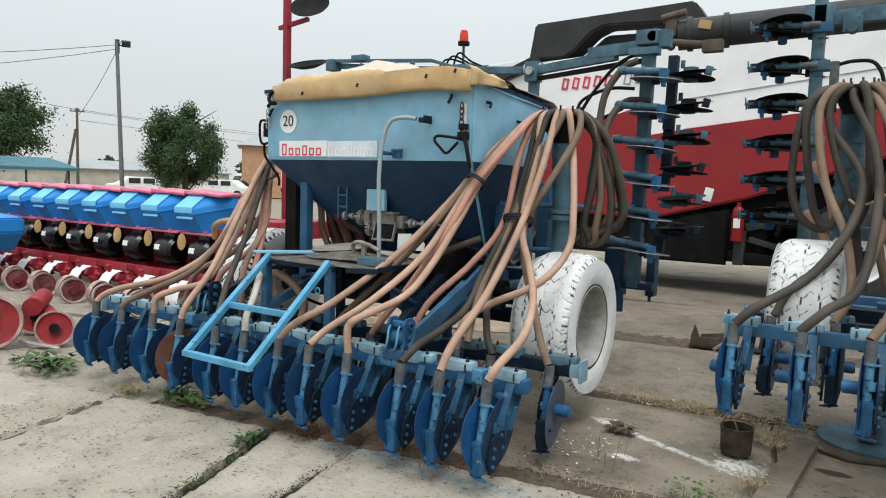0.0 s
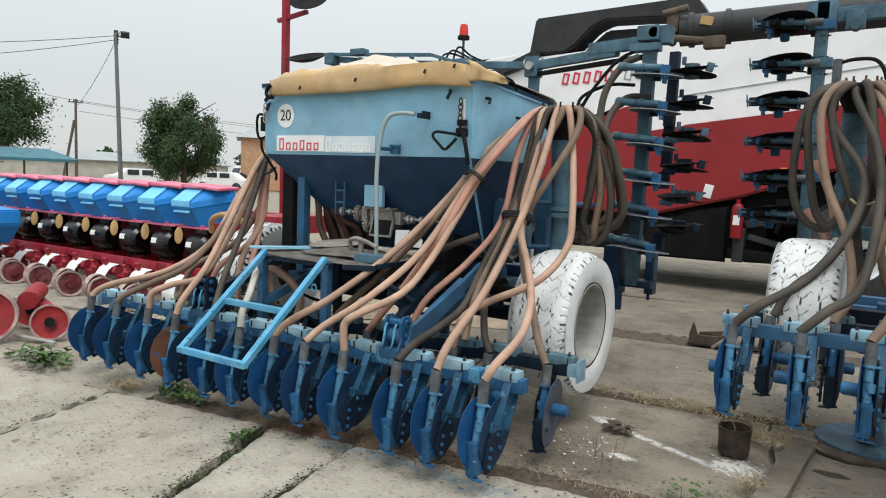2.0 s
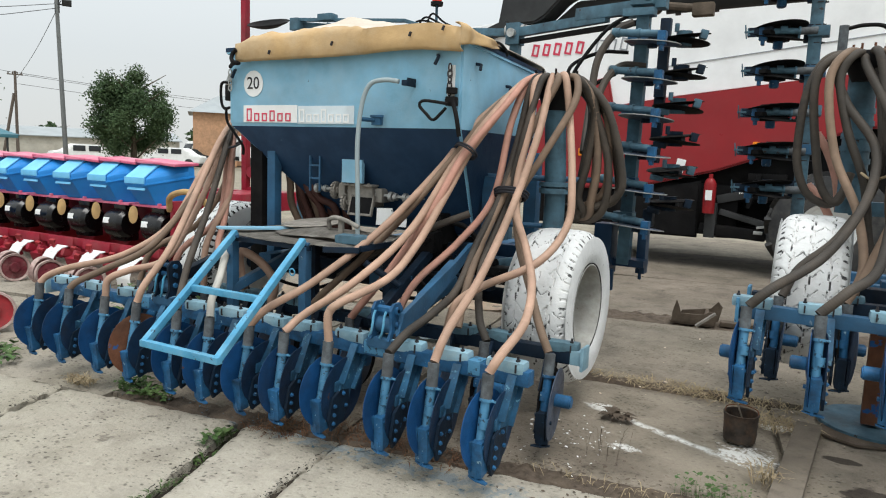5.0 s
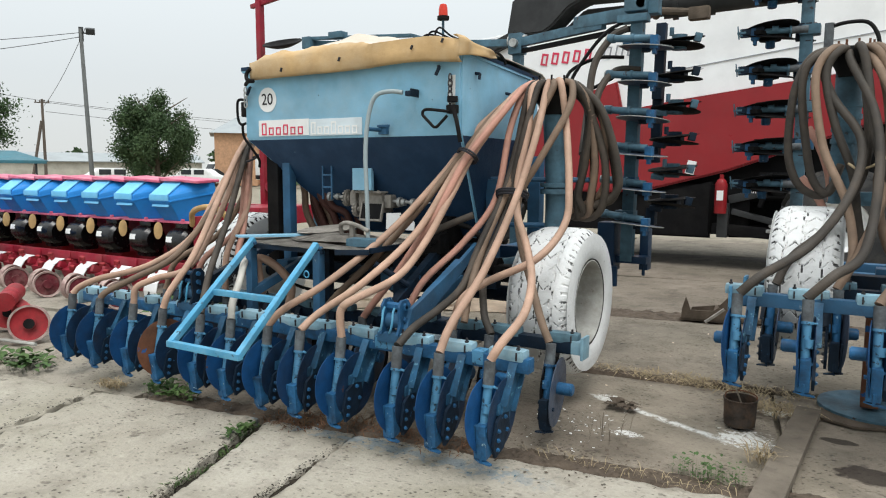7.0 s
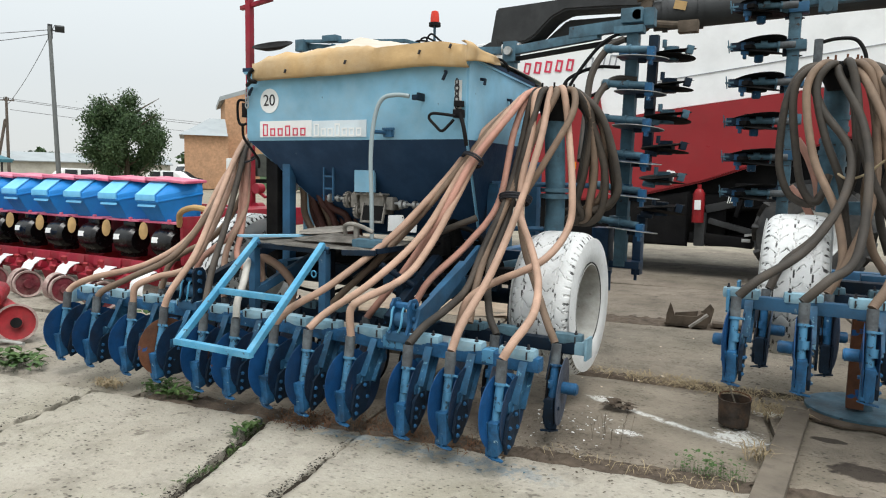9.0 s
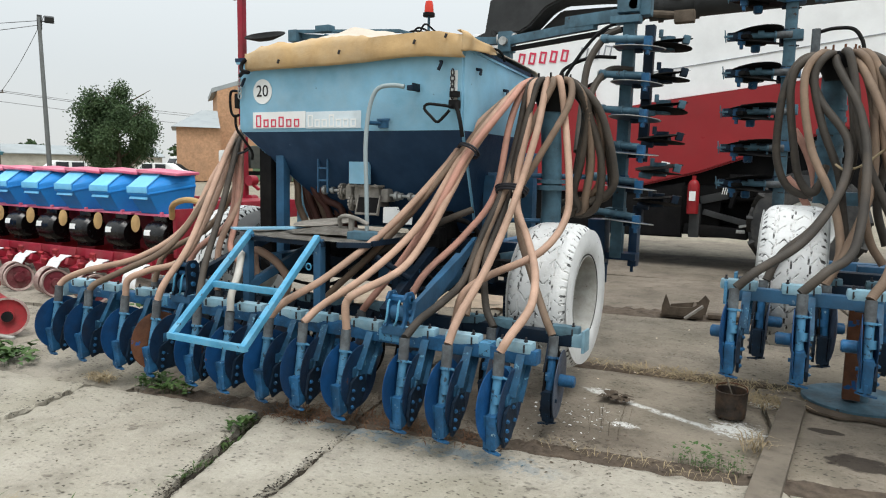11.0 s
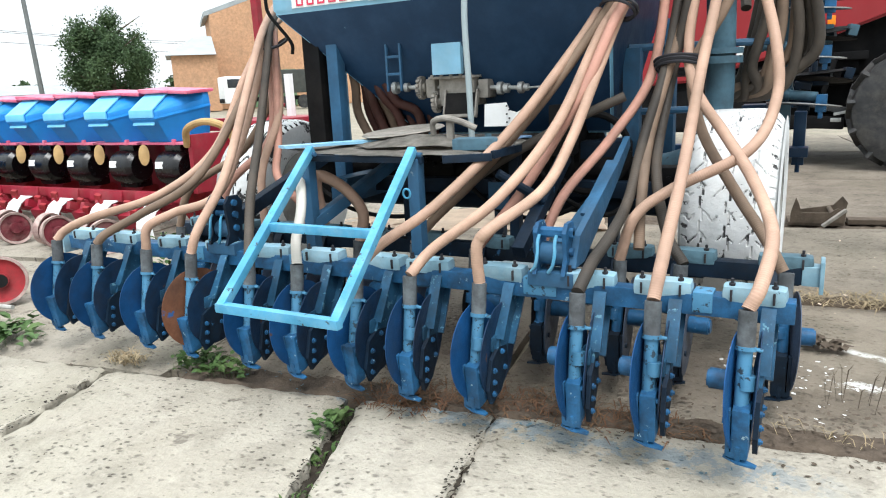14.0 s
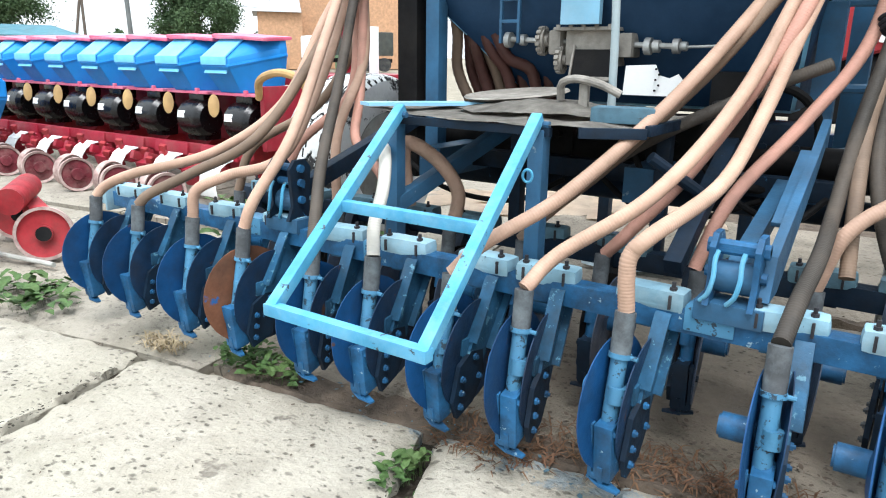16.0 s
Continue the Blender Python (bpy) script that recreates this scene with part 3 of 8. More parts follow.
soil_bed("joint_soil", "dark soil packed in the long joint between slabs", -2.3, 3.5, -0.06, 0.14, -0.006, 1)
soil_bed("joint_soil", "dark soil in the open joint between pale slabs", -1.50, -0.90, -2.5, 0.0, -0.045, 2, DEEPSOIL)
soil_bed("joint_soil", "dark soil deep in a slab joint", -2.75, -2.30, -2.5, 0.0, -0.045, 5, DEEPSOIL)
soil_bed("joint_soil", "crumbs of soil in the narrow slab crack", -0.90, -0.78, -2.5, 0.0, -0.022, 4, DEEPSOIL)
soil_bed("joint_soil", "dark soil along the rear slab joint", -1.0, 1.3, 1.58, 1.70, -0.002, 3)
soil_bed("joint_soil", "dark strip along the far slab edge", -1.1, 2.2, 3.50, 3.98, -0.018, 6)


# ---- the air seeder: the row unit ----
def opener_meshes(s):
    """The meshes of one disc opener below its bar, at the bar's middle: x along the bar, y back, z up. s: 1, or -1 for the mirrored one."""
    out = {}
    bm = shapes()
    side = pose(0.036 * s, 0, 0) @ Matrix(((0, 0, 1, 0), (1, 0, 0, 0), (0, 1, 0, 0), (0, 0, 0, 1)))
    plate(bm, [(0.045, 0.0), (0.048, -0.05), (-0.065, -0.225), (-0.085, -0.285), (-0.165, -0.25), (-0.135, -0.19), (-0.045, -0.02)], 0.020, side)
    plate(bm, [(0.048, -0.045), (0.052, -0.055), (-0.060, -0.232), (-0.068, -0.226)], 0.044, pose(0.010 * s, 0, 0) @ side)
    plate(bm, [(-0.040, -0.015), (-0.050, -0.022), (-0.142, -0.186), (-0.132, -0.190)], 0.040, pose(0.008 * s, 0, 0) @ side)
    box(bm, 0.10, 0.05, 0.05, pose(0.0, 0.0, -0.045), 0.006)
    box(bm, 0.03, 0.06, 0.05, pose(0.022 * s, -0.14, -0.20), 0.006)
    out["opener"] = done(bm)
    bm = shapes()
    plate(bm, [(-0.085, -0.225), (-0.075, -0.30), (-0.13, -0.375), (-0.205, -0.40), (-0.225, -0.345), (-0.195, -0.245), (-0.14, -0.215)], 0.014, pose(0.004 * s, 0, 0) @ side)
    out["bolt_plate"] = done(bm)
    bm = shapes()
    rod(bm, (0.0, 0, 0), (0.008 * s, 0, 0), 0.0105, 6)
    rod(bm, (0.008 * s, 0, 0), (0.013 * s, 0, 0), 0.006, 6)
    out["bolt"] = done(bm)
    bm = shapes()
    prof = [(0.035, -0.010), (0.06, -0.004), (0.156, 0.004), (0.172, 0.006), (0.172, 0.009), (0.156, 0.010), (0.06, 0.004), (0.035, 0.0)]
    lathe(bm, prof, Matrix(), 40)
    out["disc"] = done(bm)
    bm = shapes()
    rod(bm, (0, -0.188, -0.05), (0, -0.236, -0.28), 0.0205, 14)
    rod(bm, (0, -0.194, -0.082), (0, -0.1965, -0.094), 0.0285, 14)
    rod(bm, (0.02, -0.196, -0.088), (0.045, -0.197, -0.089), 0.006, 8)
    rod(bm, (0.010 * s, -0.215, -0.16), (0.010 * s, -0.222, -0.20), 0.024, 14)
    out["seed_tube"] = done(bm)
    bm = shapes()
    box(bm, 0.046, 0.075, 0.15, pose(0.004 * s, -0.230, -0.315, 6), 0.006)
    box(bm, 0.020, 0.08, 0.06, pose(0.012 * s, -0.215, -0.26, 20), 0.004)
    box(bm, 0.012, 0.02, 0.15, pose(-0.028 * s, -0.256, -0.32, 6), 0.003)
    box(bm, 0.066, 0.014, 0.012, pose(0, -0.258, -0.262), 0.003)
    rod(bm, (-0.03 * s, -0.25, -0.29), (-0.045 * s, -0.25, -0.29), 0.010, 6)
    out["scraper_box"] = done(bm)
    bm = shapes()
    box(bm, 0.014, 0.024, 0.06, pose(0, -0.25, -0.385, 10), 0.003)
    plate(bm, [(-0.044, -0.006), (0.0, -0.018), (0.046, -0.008), (0.046, 0.008), (0.0, 0.018), (-0.044, 0.006)], 0.006, pose(0.004 * s, -0.248, -0.408, 0, 6 * s, -10 * s))
    box(bm, 0.05, 0.05, 0.02, pose(0.0, -0.235, -0.385, 8), 0.004)
    out["foot"] = done(bm)
    bm = shapes()
    rod(bm, (-0.025 * s, -0.14, -0.215), (-0.098 * s, -0.14, -0.215), 0.031, 16)
    rod(bm, (-0.098 * s, -0.14, -0.215), (-0.104 * s, -0.14, -0.215), 0.025, 16)
    out["hub"] = done(bm)
    bm = shapes()
    pts = curve_points([(0, -0.196, -0.085), (0, -0.190, -0.05), (0, -0.184, 0.0), (0, -0.181, 0.02)], 0.008)
    sweep(bm, pts, 0.0250, 14, 0.012)
    out["cuff"] = done(bm)
    bm = shapes()
    box(bm, 0.180, 0.072, 0.056, pose(0, 0, 0.012), 0.022)
    box(bm, 0.05, 0.07, 0.014, pose(0, 0, 0.0), 0.004)
    out["clamp"] = done(bm)
    bm = shapes()
    box(bm, 0.007, 0.008, 0.036, pose(0, -0.038, 0.012), 0.002)
    rod(bm, (0, -0.016, 0.034), (0, -0.016, 0.060), 0.0055, 6)
    rod(bm, (0, -0.016, 0.038), (0, -0.016, 0.046), 0.010, 6)
    out["clamp_bolt"] = done(bm)
    bm = shapes()
    lathe(bm, [(0.02, -0.024), (0.06, -0.022), (0.12, -0.010), (0.176, -0.002), (0.180, 0.0), (0.176, 0.003), (0.12, 0.004), (0.06, -0.004), (0.02, -0.006)], Matrix(), 36)
    out["wing_disc"] = done(bm)
    bm = shapes()
    rod(bm, (-0.055, -0.15, -0.215), (0.055, -0.15, -0.215), 0.07, 18)
    box(bm, 0.05, 0.16, 0.10, pose(0.0, -0.07, -0.17, 30), 0.012)
    box(bm, 0.03, 0.12, 0.05, pose(0.012, -0.25, -0.26, 20), 0.008)
    out["disc_hub"] = done(bm)
    return out


SETS = {}


def opener(parent, m, s=1, dark=False, rust=False, wing=False, swing=0.0):
    """One row unit under its machine: the arm is the part, and discs, tube and boot are its sub-parts."""
    key = (s, dark, wing)
    if key not in SETS:
        SETS[key] = opener_meshes(s)
        # dark: the rear row's copies, with the shade under the drill in their colours
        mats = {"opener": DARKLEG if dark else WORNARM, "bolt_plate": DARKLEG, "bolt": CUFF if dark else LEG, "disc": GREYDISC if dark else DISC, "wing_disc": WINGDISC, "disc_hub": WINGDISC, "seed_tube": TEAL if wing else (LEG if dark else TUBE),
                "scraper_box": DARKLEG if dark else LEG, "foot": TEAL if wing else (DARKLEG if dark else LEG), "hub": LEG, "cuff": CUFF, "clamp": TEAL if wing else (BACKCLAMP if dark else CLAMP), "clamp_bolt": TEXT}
        for k, me in SETS[key].items():
            me.materials.append(mats[k])
        SETS[key]["rust"] = SETS[key]["disc"].copy()
        SETS[key]["rust"].materials.clear()
        SETS[key]["rust"].materials.append(RUSTDISC)
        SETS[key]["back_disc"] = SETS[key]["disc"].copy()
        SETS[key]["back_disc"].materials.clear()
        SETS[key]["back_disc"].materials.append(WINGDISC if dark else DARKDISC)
    g = SETS[key]
    arm = part("opener", g["opener"], None, parent, m=m @ pose(0, 0, 0, 0, 0, swing))
    if wing:
        part("disc_hub", g["disc_hub"], None, arm)
        part("disc", g["wing_disc"], None, arm, m=pose(-0.030, -0.15, -0.215, 0, 82, -6))
        part("disc", g["wing_disc"], None, arm, m=pose(0.030, -0.14, -0.215, 0, 98, 6))
    else:
        part("disc", g["rust"] if rust else g["disc"], None, arm, m=pose(-0.026 * s, -0.165, -0.226, 0, 90 - 3 * s, -5 * s))
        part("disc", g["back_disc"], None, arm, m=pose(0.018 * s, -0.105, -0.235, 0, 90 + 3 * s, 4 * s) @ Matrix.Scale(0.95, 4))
        for yy, zz in ((-0.125, -0.235), (-0.185, -0.285), (-0.190, -0.325), (-0.195, -0.365), (-0.105, -0.30)):
            part("bolt", g["bolt"], None, arm, m=pose(0.046 * s, yy, zz))
    for k in ("seed_tube", "scraper_box", "foot", "hub", "cuff", "clamp") + (() if wing else ("bolt_plate",)):
        part(k, g[k], None, arm)
    for dx in (-0.062, 0.055):
        part("clamp_bolt", g["clamp_bolt"], None, arm, m=pose(dx, 0, 0))
    return arm


# ---- wheel ----
def wheel_meshes(radius, width, rim_r, lugs, groove=0.15):
    """A flotation tyre with rolled shoulders, shallow zigzag tread and small shoulder notches, and its deep dished rim; the axle is x, the outside +x."""
    bm = shapes()
    segs, n = 520, 72
    across = [(-0.44, -1.0), (-0.49, -0.86), (-0.512, -0.6), (-0.51, -0.36), (-0.497, -0.17)]
    across = across + [((k / n - 0.5), 0.0) for k in range(n + 1)] + [(-a, h) for a, h in across[::-1]]
    rings = []
    for k in range(segs):
        a = 2 * math.pi * k / segs
        turn = a * lugs / (2 * math.pi)
        ring = []
        for w, h in across:
            r = radius + h * (radius - rim_r) - (0.080 * abs(2 * w) ** 6 * radius / 0.5 if h == 0 else 0)
            cut = 0
            if h == 0.0:
                zig = (turn + 0.55 * abs(((w * 4.0) % 1.0) - 0.5) * 2 + 0.25) % 1.0
                if zig < groove * 0.40 and abs(w) < 0.42 and noise.noise((w * 9, 9 * math.cos(a), 9 * math.sin(a))) > -0.12:
                    cut = 1
                if any(abs(w - c - 0.02 * math.copysign(1, ((turn + c * 3) % 1.0) - 0.5)) < 0.0075 for c in (-0.25, 0.02, 0.26)):
                    cut = 1
                if 0.40 < abs(w) < 0.465 and (turn * 2.0 + (0.5 if w > 0 else 0)) % 1.0 < 0.26:
                    cut = 1
            v = bm.verts.new((w * width, (r - 0.008 * cut) * math.cos(a), (r - 0.008 * cut) * math.sin(a)))
            ring.append((v, cut))
        rings.append(ring)
    for k in range(segs):
        a, b = rings[k], rings[(k + 1) % segs]
        for j in range(len(across) - 1):
            four = (a[j], a[j + 1], b[j + 1], b[j])
            f = bm.faces.new([v for v, _ in four])
            f.material_index = int(sum(c for _, c in four) >= 2)
    tyre = done(bm, 40)
    tyre.materials.append(TYRE)
    tyre.materials.append(GROOVE)
    bm = shapes()
    h = width / 2
    lathe(bm, [(rim_r * 1.00, -h * 0.9), (rim_r * 1.02, h * 0.86), (rim_r * 1.03, h * 0.93), (rim_r * 0.99, h * 0.95), (rim_r * 0.96, h * 0.86), (rim_r * 0.93, h * 0.3),
               (rim_r * 0.88, -h * 0.05), (rim_r * 0.60, -h * 0.12), (rim_r * 0.55, h * 0.0), (rim_r * 0.40, h * 0.0), (rim_r * 0.36, h * 0.12), (0.05, h * 0.14)],
          pose(0, 0, 0, 0, 90, 0), 48)
    rim = done(bm)
    bm = shapes()
    for k in range(8):
        a = 2 * math.pi * k / 8
        y, z = rim_r * 0.47 * math.cos(a), rim_r * 0.47 * math.sin(a)
        rod(bm, (-h * 0.02, y, z), (h * 0.08, y, z), 0.014, 6)
    nuts = done(bm)
    return tyre, rim, nuts


WHEEL = wheel_meshes(0.432, 0.36, 0.245, 28)


BARE = wheel_meshes(0.432, 0.36, 0.245, 28, 0.34)[0]
BARE.materials[0] = PEELED
BARE.materials[1] = DARKGROOVE


def wheel(parent, m, bare=False):
    w = part("tyre", BARE if bare else WHEEL[0], None, parent, "whitewashed tyre with peeling paint", m)
    part("rim", WHEEL[1], RIM, w)
    part("wheel_nuts", WHEEL[2], STEEL, w)
    # Dark ring that paints in the shade of the gap beside the rim.
    bm = shapes()
    lathe(bm, [(0.250, 0.158), (0.2565, 0.163), (0.2565, 0.1725), (0.250, 0.170)], pose(0, 0, 0, 0, 90, 0), 64, True)
    part("bead_edge", bm, DARKGROOVE, w, "dark ring painted in for the shaded gap between tyre and rim")


# ---- hoses ----
def hose(parent, points, mat, r=0.0200, step=0.0027, ribs=0.036, label=""):
    bm = shapes()
    sweep(bm, curve_points(points, step), r, 12, ribs)
    return part("hose", bm, mat, parent, label, smooth=85)


# ---- the air seeder in front ----
seeder = thing("air_seeder", "blue pneumatic seed drill with hopper and tan hoses, folded for transport", "seed drill")
BAR_Y, BAR_Z, BACK_Y = 0.25, 0.515, 0.76
FEET = [0.018, -0.248, -0.487, -0.800, -1.095, -1.292, -1.587, -1.85, -2.145, -2.445, -2.77, -3.077]
SWING = (-1, 2, 5, -2, 6, -3, 2, 7, -3, 4, 0, 3)
for k, x in enumerate(FEET):
    opener(seeder, pose(x, BAR_Y, BAR_Z), 1, rust=(k == 8), swing=SWING[k])
BACK = [0.08, -0.24, -0.47, -0.785, -1.06, -1.36, -1.64, -1.92, -2.2, -2.5, -2.8]
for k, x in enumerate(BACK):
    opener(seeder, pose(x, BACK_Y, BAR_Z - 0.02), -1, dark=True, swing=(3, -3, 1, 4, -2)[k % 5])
for y, z, x0, x1 in ((BAR_Y, BAR_Z - 0.03, -3.2, 0.13), (BACK_Y, BAR_Z - 0.05, -3.0, 0.20)):
    bm = shapes()
    beam(bm, (x0, y, z), (x1, y, z), 0.065, 0.065)
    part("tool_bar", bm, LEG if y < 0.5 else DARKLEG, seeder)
for mid, w in ((-0.125, 0.06), (-0.65, 0.12), (-1.72, 0.05), (-2.29, 0.10)):
    bm = shapes()
    box(bm, w, 0.075, 0.065, pose(mid, BAR_Y, BAR_Z - 0.02), 0.008)
    part("bar_sleeve", bm, TUBE, seeder)
for y, z, x in ((BACK_Y, BAR_Z - 0.05, 0.21), (BAR_Y, BAR_Z - 0.03, -3.22)):
    bm = shapes()
    box(bm, 0.014, 0.10, 0.115, pose(x - 0.012, y, z), 0.004)
    box(bm, 0.06, 0.07, 0.07, pose(x - 0.045, y, z), 0.006)
    part("end_cap", bm, CLAMP, seeder, "faded light blue end cap")


def clevis(x, tall):
    """A pair of curved upright plates with pins that carry the front bar."""
    base = part("clevis", (lambda b: (box(b, 0.16, 0.09, 0.05, pose(x, BAR_Y, BAR_Z + 0.01), 0.006), b)[1])(shapes()), FRAME, seeder)
    for dx in (-0.05, 0.05):
        bm = shapes()
        side = pose(x + dx, BAR_Y, BAR_Z) @ Matrix(((0, 0, 1, 0), (1, 0, 0, 0), (0, 1, 0, 0), (0, 0, 0, 1)))
        plate(bm, [(-0.06, 0.03), (-0.035, 0.08), (-0.045, tall), (-0.02, tall + 0.03), (0.03, tall + 0.03), (0.055, tall), (0.04, 0.08), (0.06, 0.03)], 0.014, side)
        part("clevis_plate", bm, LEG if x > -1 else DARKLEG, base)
    bm = shapes()
    for zz in (0.10, 0.16, tall):
        rod(bm, (x - 0.07, BAR_Y, BAR_Z + zz), (x + 0.07, BAR_Y, BAR_Z + zz), 0.014, 10)
    part("pin", bm, LEG, base)
    for dx in (-0.045, 0.015):
        bm = shapes()
        sweep(bm, curve_points([(x + dx - 0.02, BAR_Y - 0.045, BAR_Z + 0.035), (x + dx - 0.002, BAR_Y - 0.055, BAR_Z + 0.06), (x + dx + 0.006, BAR_Y - 0.055, BAR_Z + 0.10), (x + dx + 0.004, BAR_Y - 0.045, BAR_Z + 0.14), (x + dx + 0.008, BAR_Y - 0.03, BAR_Z + 0.17)], 0.01), 0.006, 8)
        part("curved_link", bm, CYAN, base)
    bm = shapes()
    rod(bm, (x - 0.042, BAR_Y + 0.01, BAR_Z + 0.09), (x + 0.042, BAR_Y + 0.01, BAR_Z + 0.09), 0.040, 20)
    part("roller", bm, FRAME, base)
    bm = shapes()
    if x > -1:
        side = pose(x + 0.07, 0, 0) @ Matrix(((0, 0, 1, 0), (1, 0, 0, 0), (0, 1, 0, 0), (0, 0, 0, 1)))
        plate(bm, [(BAR_Y - 0.02, BAR_Z + 0.05), (BAR_Y + 0.08, BAR_Z + 0.05), (0.80, 0.795), (0.97, 0.90), (0.96, 0.94), (0.78, 0.855), (BAR_Y + 0.03, BAR_Z + 0.15)], 0.024, side)
        beam(bm, (x + 0.055, BAR_Y + 0.20, BAR_Z + 0.19), (x + 0.055, 0.80, 0.855), 0.05, 0.014)
        beam(bm, (x - 0.03, BAR_Y + 0.10, BAR_Z + 0.05), (x - 0.02, 0.95, 0.72), 0.045, 0.06)
    else:
        beam(bm, (x, BAR_Y + 0.05, BAR_Z + 0.12), (x + 0.02, 1.0, 0.86), 0.05, 0.06)
    part("lift_arm", bm, FRAME if x > -1 else DARKLEG, base)


clevis(-0.61, 0.17)
clevis(-2.12, 0.21)

# main frame under the hopper
for name, p, q, w, h, mt in (
    ("cross_beam", (-2.45, 1.08, 0.70), (-0.45, 1.08, 0.70), 0.07, 0.07, DARKLEG),
    ("cross_beam", (-2.38, 1.55, 0.70), (-0.48, 1.55, 0.70), 0.09, 0.09, DARKLEG),
    ("side_beam", (-1.9, 0.80, 0.70), (-1.9, 3.3, 0.70), 0.10, 0.12, FRAME),
    ("side_beam", (-1.05, 0.80, 0.70), (-1.05, 3.3, 0.70), 0.10, 0.12, FRAME),
    ("post", (-1.74, 0.38, 0.50), (-1.74, 0.38, 0.91), 0.048, 0.048, FRAME),
    ("post", (-1.20, 0.36, 0.50), (-1.20, 0.36, 0.91), 0.048, 0.048, FRAME),
    ("post", (-1.50, 0.80, 0.45), (-1.50, 0.80, 0.92), 0.045, 0.045, DARKLEG),
    ("post", (-0.97, 0.80, 0.42), (-0.97, 0.80, 0.92), 0.045, 0.045, DARKLEG),
    ("brace", (-1.74, 0.38, 0.62), (-1.55, 0.95, 0.90), 0.05, 0.05, FRAME),
    ("hopper_leg", (-2.01, 1.00, 0.62), (-2.01, 1.00, 1.45), 0.065, 0.065, FRAME),
    ("hopper_leg", (-0.60, 1.30, 0.62), (-0.60, 1.30, 1.30), 0.075, 0.06, FRAME),
    ("hopper_leg", (-2.03, 1.75, 0.62), (-2.03, 1.75, 1.45), 0.085, 0.085, FRAME),
    ("hopper_leg", (-0.55, 1.84, 0.62), (-0.55, 1.84, 1.45), 0.085, 0.085, FRAME),
    ("back_leg", (-2.14, 1.02, 0.60), (-2.14, 1.02, 1.50), 0.10, 0.10, BLACK),
):
    bm = shapes()
    beam(bm, p, q, w, h)
    part(name, bm, mt, seeder)
for x in (-1.9, -1.05):
    bm = shapes()
    beam(bm, (x, 2.75, -0.03), (x, 2.75, 0.65), 0.07, 0.07)
    box(bm, 0.22, 0.22, 0.03, pose(x, 2.75, 0.0), 0.005)
    part("support_stand", bm, DARKLEG, seeder, "dark steel support stand")
bm = shapes()
rod(bm, (-2.3, 1.20, 0.77), (-0.5, 1.20, 0.77), 0.06, 20)
rod(bm, (-1.2, 1.20, 0.77), (-1.05, 1.20, 0.77), 0.075, 20)
part("air_manifold", bm, BLACK, seeder, "black air manifold pipe")
bm = shapes()
rod(bm, (-0.92, 1.35, 0.82), (-0.80, 1.35, 0.82), 0.20, 28)
rod(bm, (-0.80, 1.35, 0.82), (-0.76, 1.35, 0.82), 0.12, 24)
box(bm, 0.12, 0.25, 0.18, pose(-0.86, 1.2, 0.98), 0.01)
part("fan_housing", bm, BLACK, seeder, "black fan housing")
for x in (-0.145, -2.70):
    wheel(seeder, pose(x, 1.33, 0.590, 0, 0, 0 if x > -1 else 180), x < -1)
bm = shapes()
rod(bm, (-2.68, 1.33, 0.590), (-0.17, 1.33, 0.590), 0.05, 16)
part("axle", bm, DARKLEG, seeder)

# hopper
HX0, HX1, HY0, HY1, HZ0, HZ1 = -2.27, -0.585, 0.86, 1.93, 1.56, 2.045


def rim_fall(y):
    """How much lower the hopper's rim lies there than at its front."""
    return 0.012 + 0.050 * (y - HY0) / (HY1 - HY0)


def hopper():
    bm = shapes()
    xm0, xm1, ym0, ym1, zb = -1.70, -0.68, 1.28, 1.52, 0.93

    def ring(pts):
        return [bm.verts.new(p) for p in pts]

    def loop(x0, x1, y0, y1, z):
        return ring([(x0, y0, z), (x1, y0, z), (x1, y1, z), (x0, y1, z)])

    top_in = loop(HX0 + 0.02, HX1 - 0.02, HY0 + 0.02, HY1 - 0.02, HZ1 - 0.05)
    top_i2 = loop(HX0 + 0.02, HX1 - 0.02, HY0 + 0.02, HY1 - 0.02, HZ1)
    lip = loop(HX0 - 0.014, HX1 + 0.014, HY0 - 0.014, HY1 + 0.014, HZ1)
    lip2 = loop(HX0 - 0.014, HX1 + 0.014, HY0 - 0.014, HY1 + 0.014, HZ1 - 0.025)
    wall_t = loop(HX0, HX1, HY0, HY1, HZ1 - 0.025)
    wall_b = loop(HX0, HX1, HY0, HY1, HZ0)
    low = loop(xm0, xm1, ym0, ym1, zb)
    for a, b in ((top_in, top_i2), (top_i2, lip), (lip, lip2), (lip2, wall_t), (wall_t, wall_b), (wall_b, low)):
        for k in range(4):
            f = bm.faces.new((a[k], a[(k + 1) % 4], b[(k + 1) % 4], b[k]))
            # Funnel faces take the shade-deepened navy; the lip shares it.
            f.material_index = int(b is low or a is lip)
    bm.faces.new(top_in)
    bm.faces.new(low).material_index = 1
    for v in top_in + top_i2 + lip + lip2 + wall_t:
        v.co.z -= rim_fall(v.co.y)
    es = [e for e in bm.edges if all(v in wall_t + wall_b + low for v in e.verts)]
    bmesh.ops.bevel(bm, geom=es, offset=0.012, segments=2, affect="EDGES")
    me = done(bm)
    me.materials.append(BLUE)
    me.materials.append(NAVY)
    return part("hopper", me, None, seeder, "light blue steel hopper with a shaded navy funnel")


hop = hopper()


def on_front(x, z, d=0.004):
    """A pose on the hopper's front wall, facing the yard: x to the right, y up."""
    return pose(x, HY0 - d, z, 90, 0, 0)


bm = shapes()
